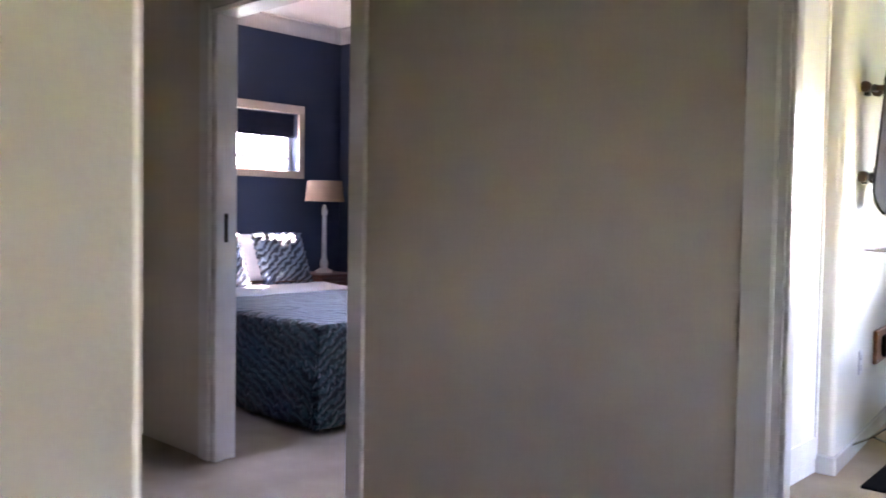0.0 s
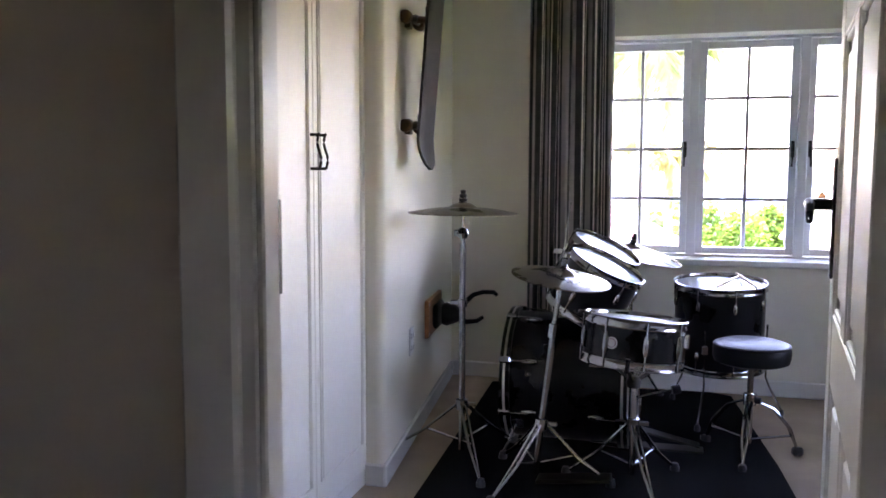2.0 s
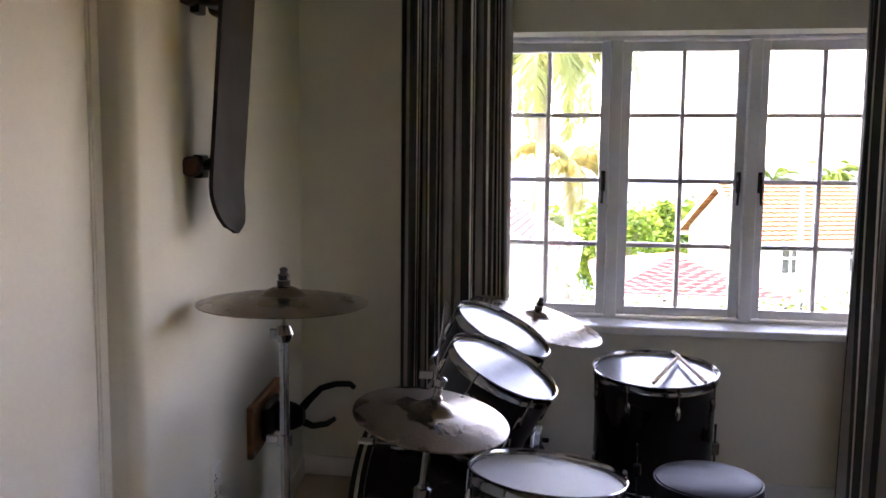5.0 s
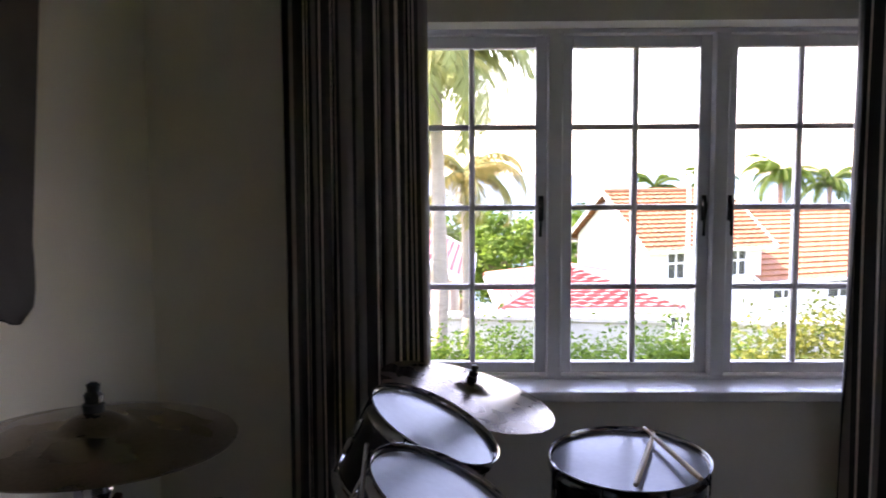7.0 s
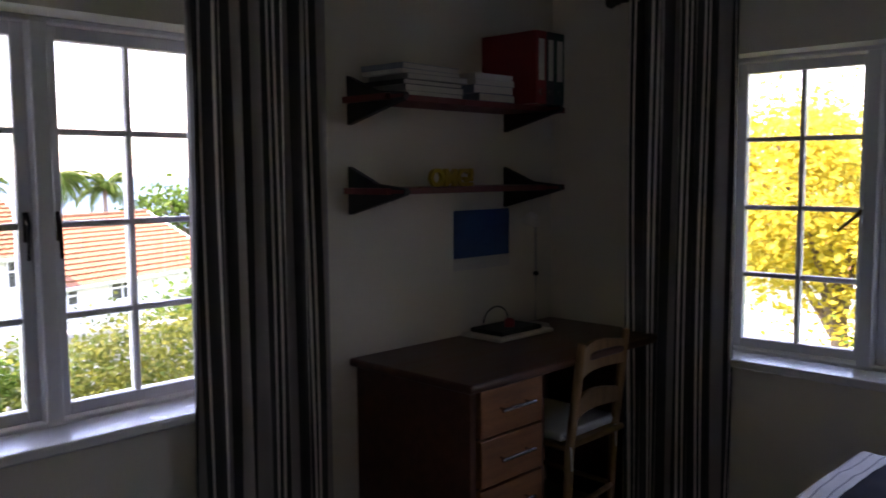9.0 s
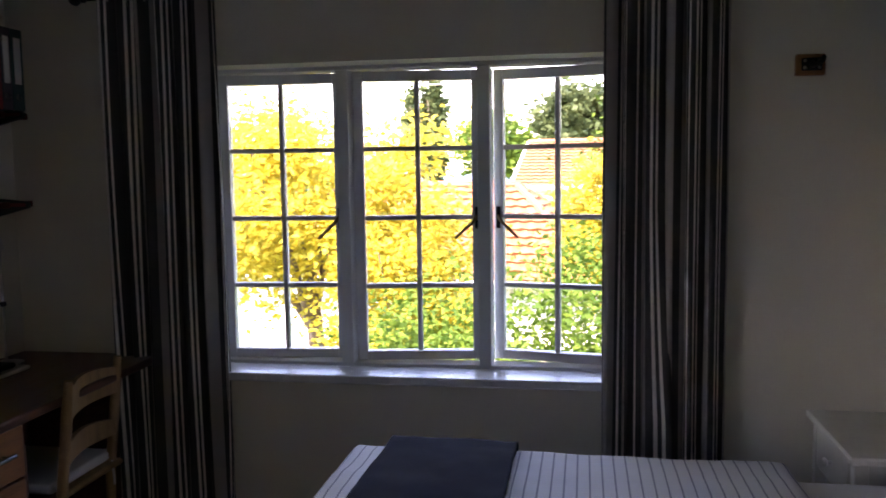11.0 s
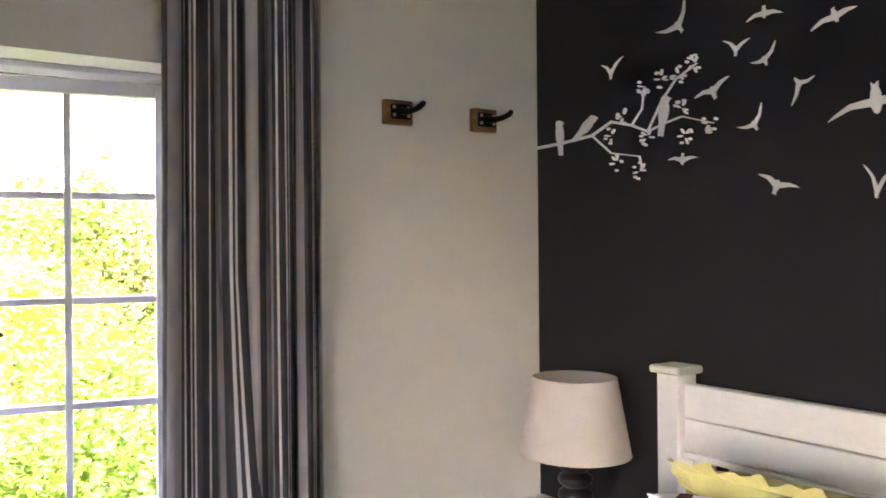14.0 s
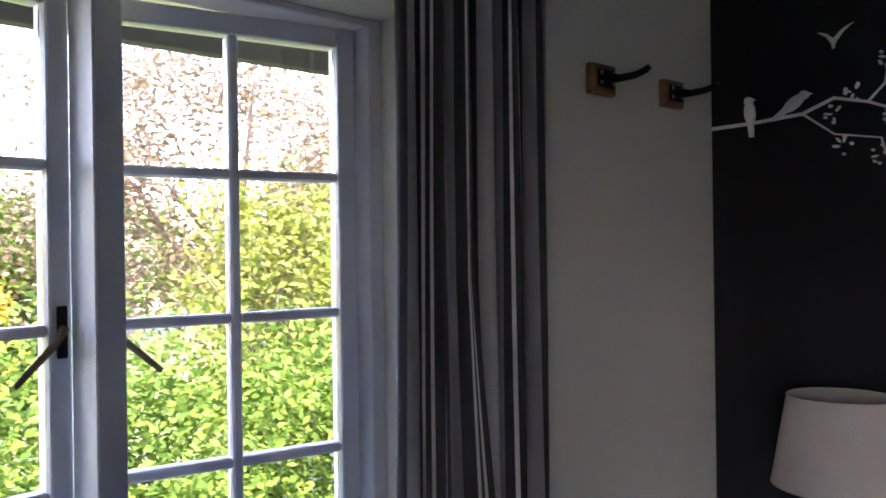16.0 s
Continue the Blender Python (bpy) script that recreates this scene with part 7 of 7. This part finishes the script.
part("lamp_head", box((c.x + 0.5, c.y - 0.2, 1.3), (c.x + 0.95, c.y - 0.02, 1.4), 0.03), CONC, pl)

hedge("clipped green hedge of small leaves at the garden edge", tuple(north(9.8, -1.2, -1.6)), (3.2, 0.75, 1.0), 60000, 0.075, 3, LFRESH)
hedge("yellow-green garden bushes beside the hedge", tuple(north(9.6, 3.4, -1.2)), (1.7, 0.8, 1.05), 26000, 0.08, 4, leaf_mat("mixed_bush_leaves", (0.19, 0.2, 0.035), (0.05, 0.09, 0.015)))
tree("round green tree behind the red roofs", 1.4, 25.0, 0.12, (1.35, 1.35, 1.4), 5000, 0.2, 21, LFRESH, 0.15, -6)
tree("dark green tree beyond the houses", *north(27, -4.6)[:2], -0.1, (1.5, 1.5, 1.3), 3500, 0.22, 22, LDARK, 0.15, -6)
tree("green tree between the houses", 4.2, 36.0, -0.3, (1.0, 1.0, 1.4), 3500, 0.25, 23, LFRESH, 0.15, -6)
tree("green leafy tree beside the orange roof", *north(14, 5.6)[:2], -0.1, (1.1, 1.1, 1.3), 5000, 0.13, 24, LFRESH, 0.1)
for k, (d, s, zt, rr) in enumerate(((44, -13, -0.6, 4), (46, -6.5, -0.5, 4), (50, 0, -0.7, 4), (45, 17, 0.9, 3.5), (47, 23, 1.3, 4), (46, 30, 1.3, 4))):
    tree("distant green tree on the skyline", *north(d, s)[:2], zt, (rr, rr, 2.2), 2600, 0.4, 30 + k, LGREEN, 0.2, -8)
palm("tall feather palm with drooping fronds near the window", -0.28, 10.5, 2.9, 1.8, 26, 5, 0.11, 1.3)
palm("feather palm with yellowing fronds", 0.1, 12.2, 1.4, 1.25, 15, 6, 0.085, 1.3, leaf_mat("yellowing_palm_leaves", (0.36, 0.3, 0.1), (0.15, 0.16, 0.05)))
for k, (px, py, zc, L) in enumerate(((9.9, 42, 0.6, 1.7), (12.9, 43, 0.85, 1.8), (16.1, 42, 1.35, 2.2), (19.0, 43, 0.8, 2.0))):
    palm("distant palm tree above the roofs", px, py, zc, L, 22, 40 + k, 0.16, 0.9, LGREEN)

# east side
tree("large tree with bright yellow-green foliage close to the window", 9.9, 3.35, 2.25, (1.7, 2.05, 1.15), 22000, 0.10, 51, LYELLOW, 0.11)
tree("yellow-leaved bushy tree leaning over the shrubs", 8.9, 1.95, 0.95, (0.9, 0.85, 1.0), 17000, 0.085, 50, LYELLOW, 0.06)
tree("yellow flowering tree in the garden", 11.6, -0.65, 1.6, (1.0, 1.15, 1.15), 13000, 0.10, 52, LYELLOW, 0.09)
hedge("dense green leafy shrubs below the window", (7.4, 0.0, -1.0), (0.95, 1.8, 1.8), 48000, 0.078, 53, LFRESH)
hedge("dense green leafy shrubs below the window", (7.2, -4.0, -0.8), (1.05, 2.9, 1.55), 62000, 0.076, 54, LFRESH)
tree("yellow-green tree with slim branches", 8.6, -3.5, 2.0, (1.2, 1.3, 1.3), 12000, 0.09, 55, leaf_mat("lime_leaves", (0.25, 0.28, 0.05), (0.09, 0.14, 0.025)), 0.07)
tree("thin reddish-brown tree with sparse leaves", 11.2, -4.3, 4.3, (2.5, 2.8, 2.1), 26000, 0.085, 56, LBROWN, 0.12)
tree("green tree at the garden edge", 13.5, -1.7, 2.6, (1.8, 1.8, 1.7), 12000, 0.12, 57, LGREEN, 0.14)
tree("green tree at the garden edge", 12.5, -8.0, 3.4, (2.8, 2.8, 2.2), 14000, 0.13, 58, LGREEN, 0.14)
tree("broad dark green tree on the hill", 38.0, -0.1, 5.1, (2.6, 2.3, 1.7), 9000, 0.35, 59, LDARK, 0.3)
tree("green tree on the hill", *east(38, 1.5)[:2], 4.0, (4.0, 4.0, 2.3), 5000, 0.35, 60, LDARK, 0.3)
tree("yellowish green tree on the hill", 34.0, 3.7, 3.7, (1.9, 1.7, 1.3), 5000, 0.3, 61, LFRESH, 0.25)
tree("tall narrow dark pine on the hill", 36.0, 7.25, 5.0, (0.55, 0.55, 2.3), 2500, 0.3, 62, LDARK, 0.12)
tree("tall narrow dark pine on the hill", 36.0, 6.4, 6.05, (0.6, 0.6, 2.9), 3000, 0.3, 63, LDARK, 0.12)
for k, (d, s, zt, rr) in enumerate(((46, -24, 3.2, 5), (46, 10, 4.2, 5), (44, 22, 4.0, 5), (48, -36, 3.0, 5))):
    tree("distant green tree on the skyline", *east(d, s)[:2], zt, (rr, rr, 3), 2600, 0.45, 70 + k, LGREEN, 0.3)
hip_house(east(15.5, -10.2), ER, 8.2, 4.0, -0.6, 1.05, "house with an orange tiled hip roof below the garden", HOUSEW, ORTILE)
gable_house(east(28, -6.2), ER, 5.0, 5.0, 1.0, 2.35, "white house with a faded red tiled roof", HOUSEW, ORTILE, wins=[(1.0, -0.4, 0.9, 1.0), (3.0, -0.4, 0.9, 1.0)])
wires = thing("power_line", (16, -2, 3), "thin overhead power lines", "power line")
for k, (zz, dx) in enumerate(((2.9, 0), (3.05, 0.2), (3.3, 0.4))):
    part("wire", tube([(15 + dx, 14 - i * 4.0, zz + 0.02 * (i - 4.5) ** 2) for i in range(10)], 0.012, 4), CONC, wires)
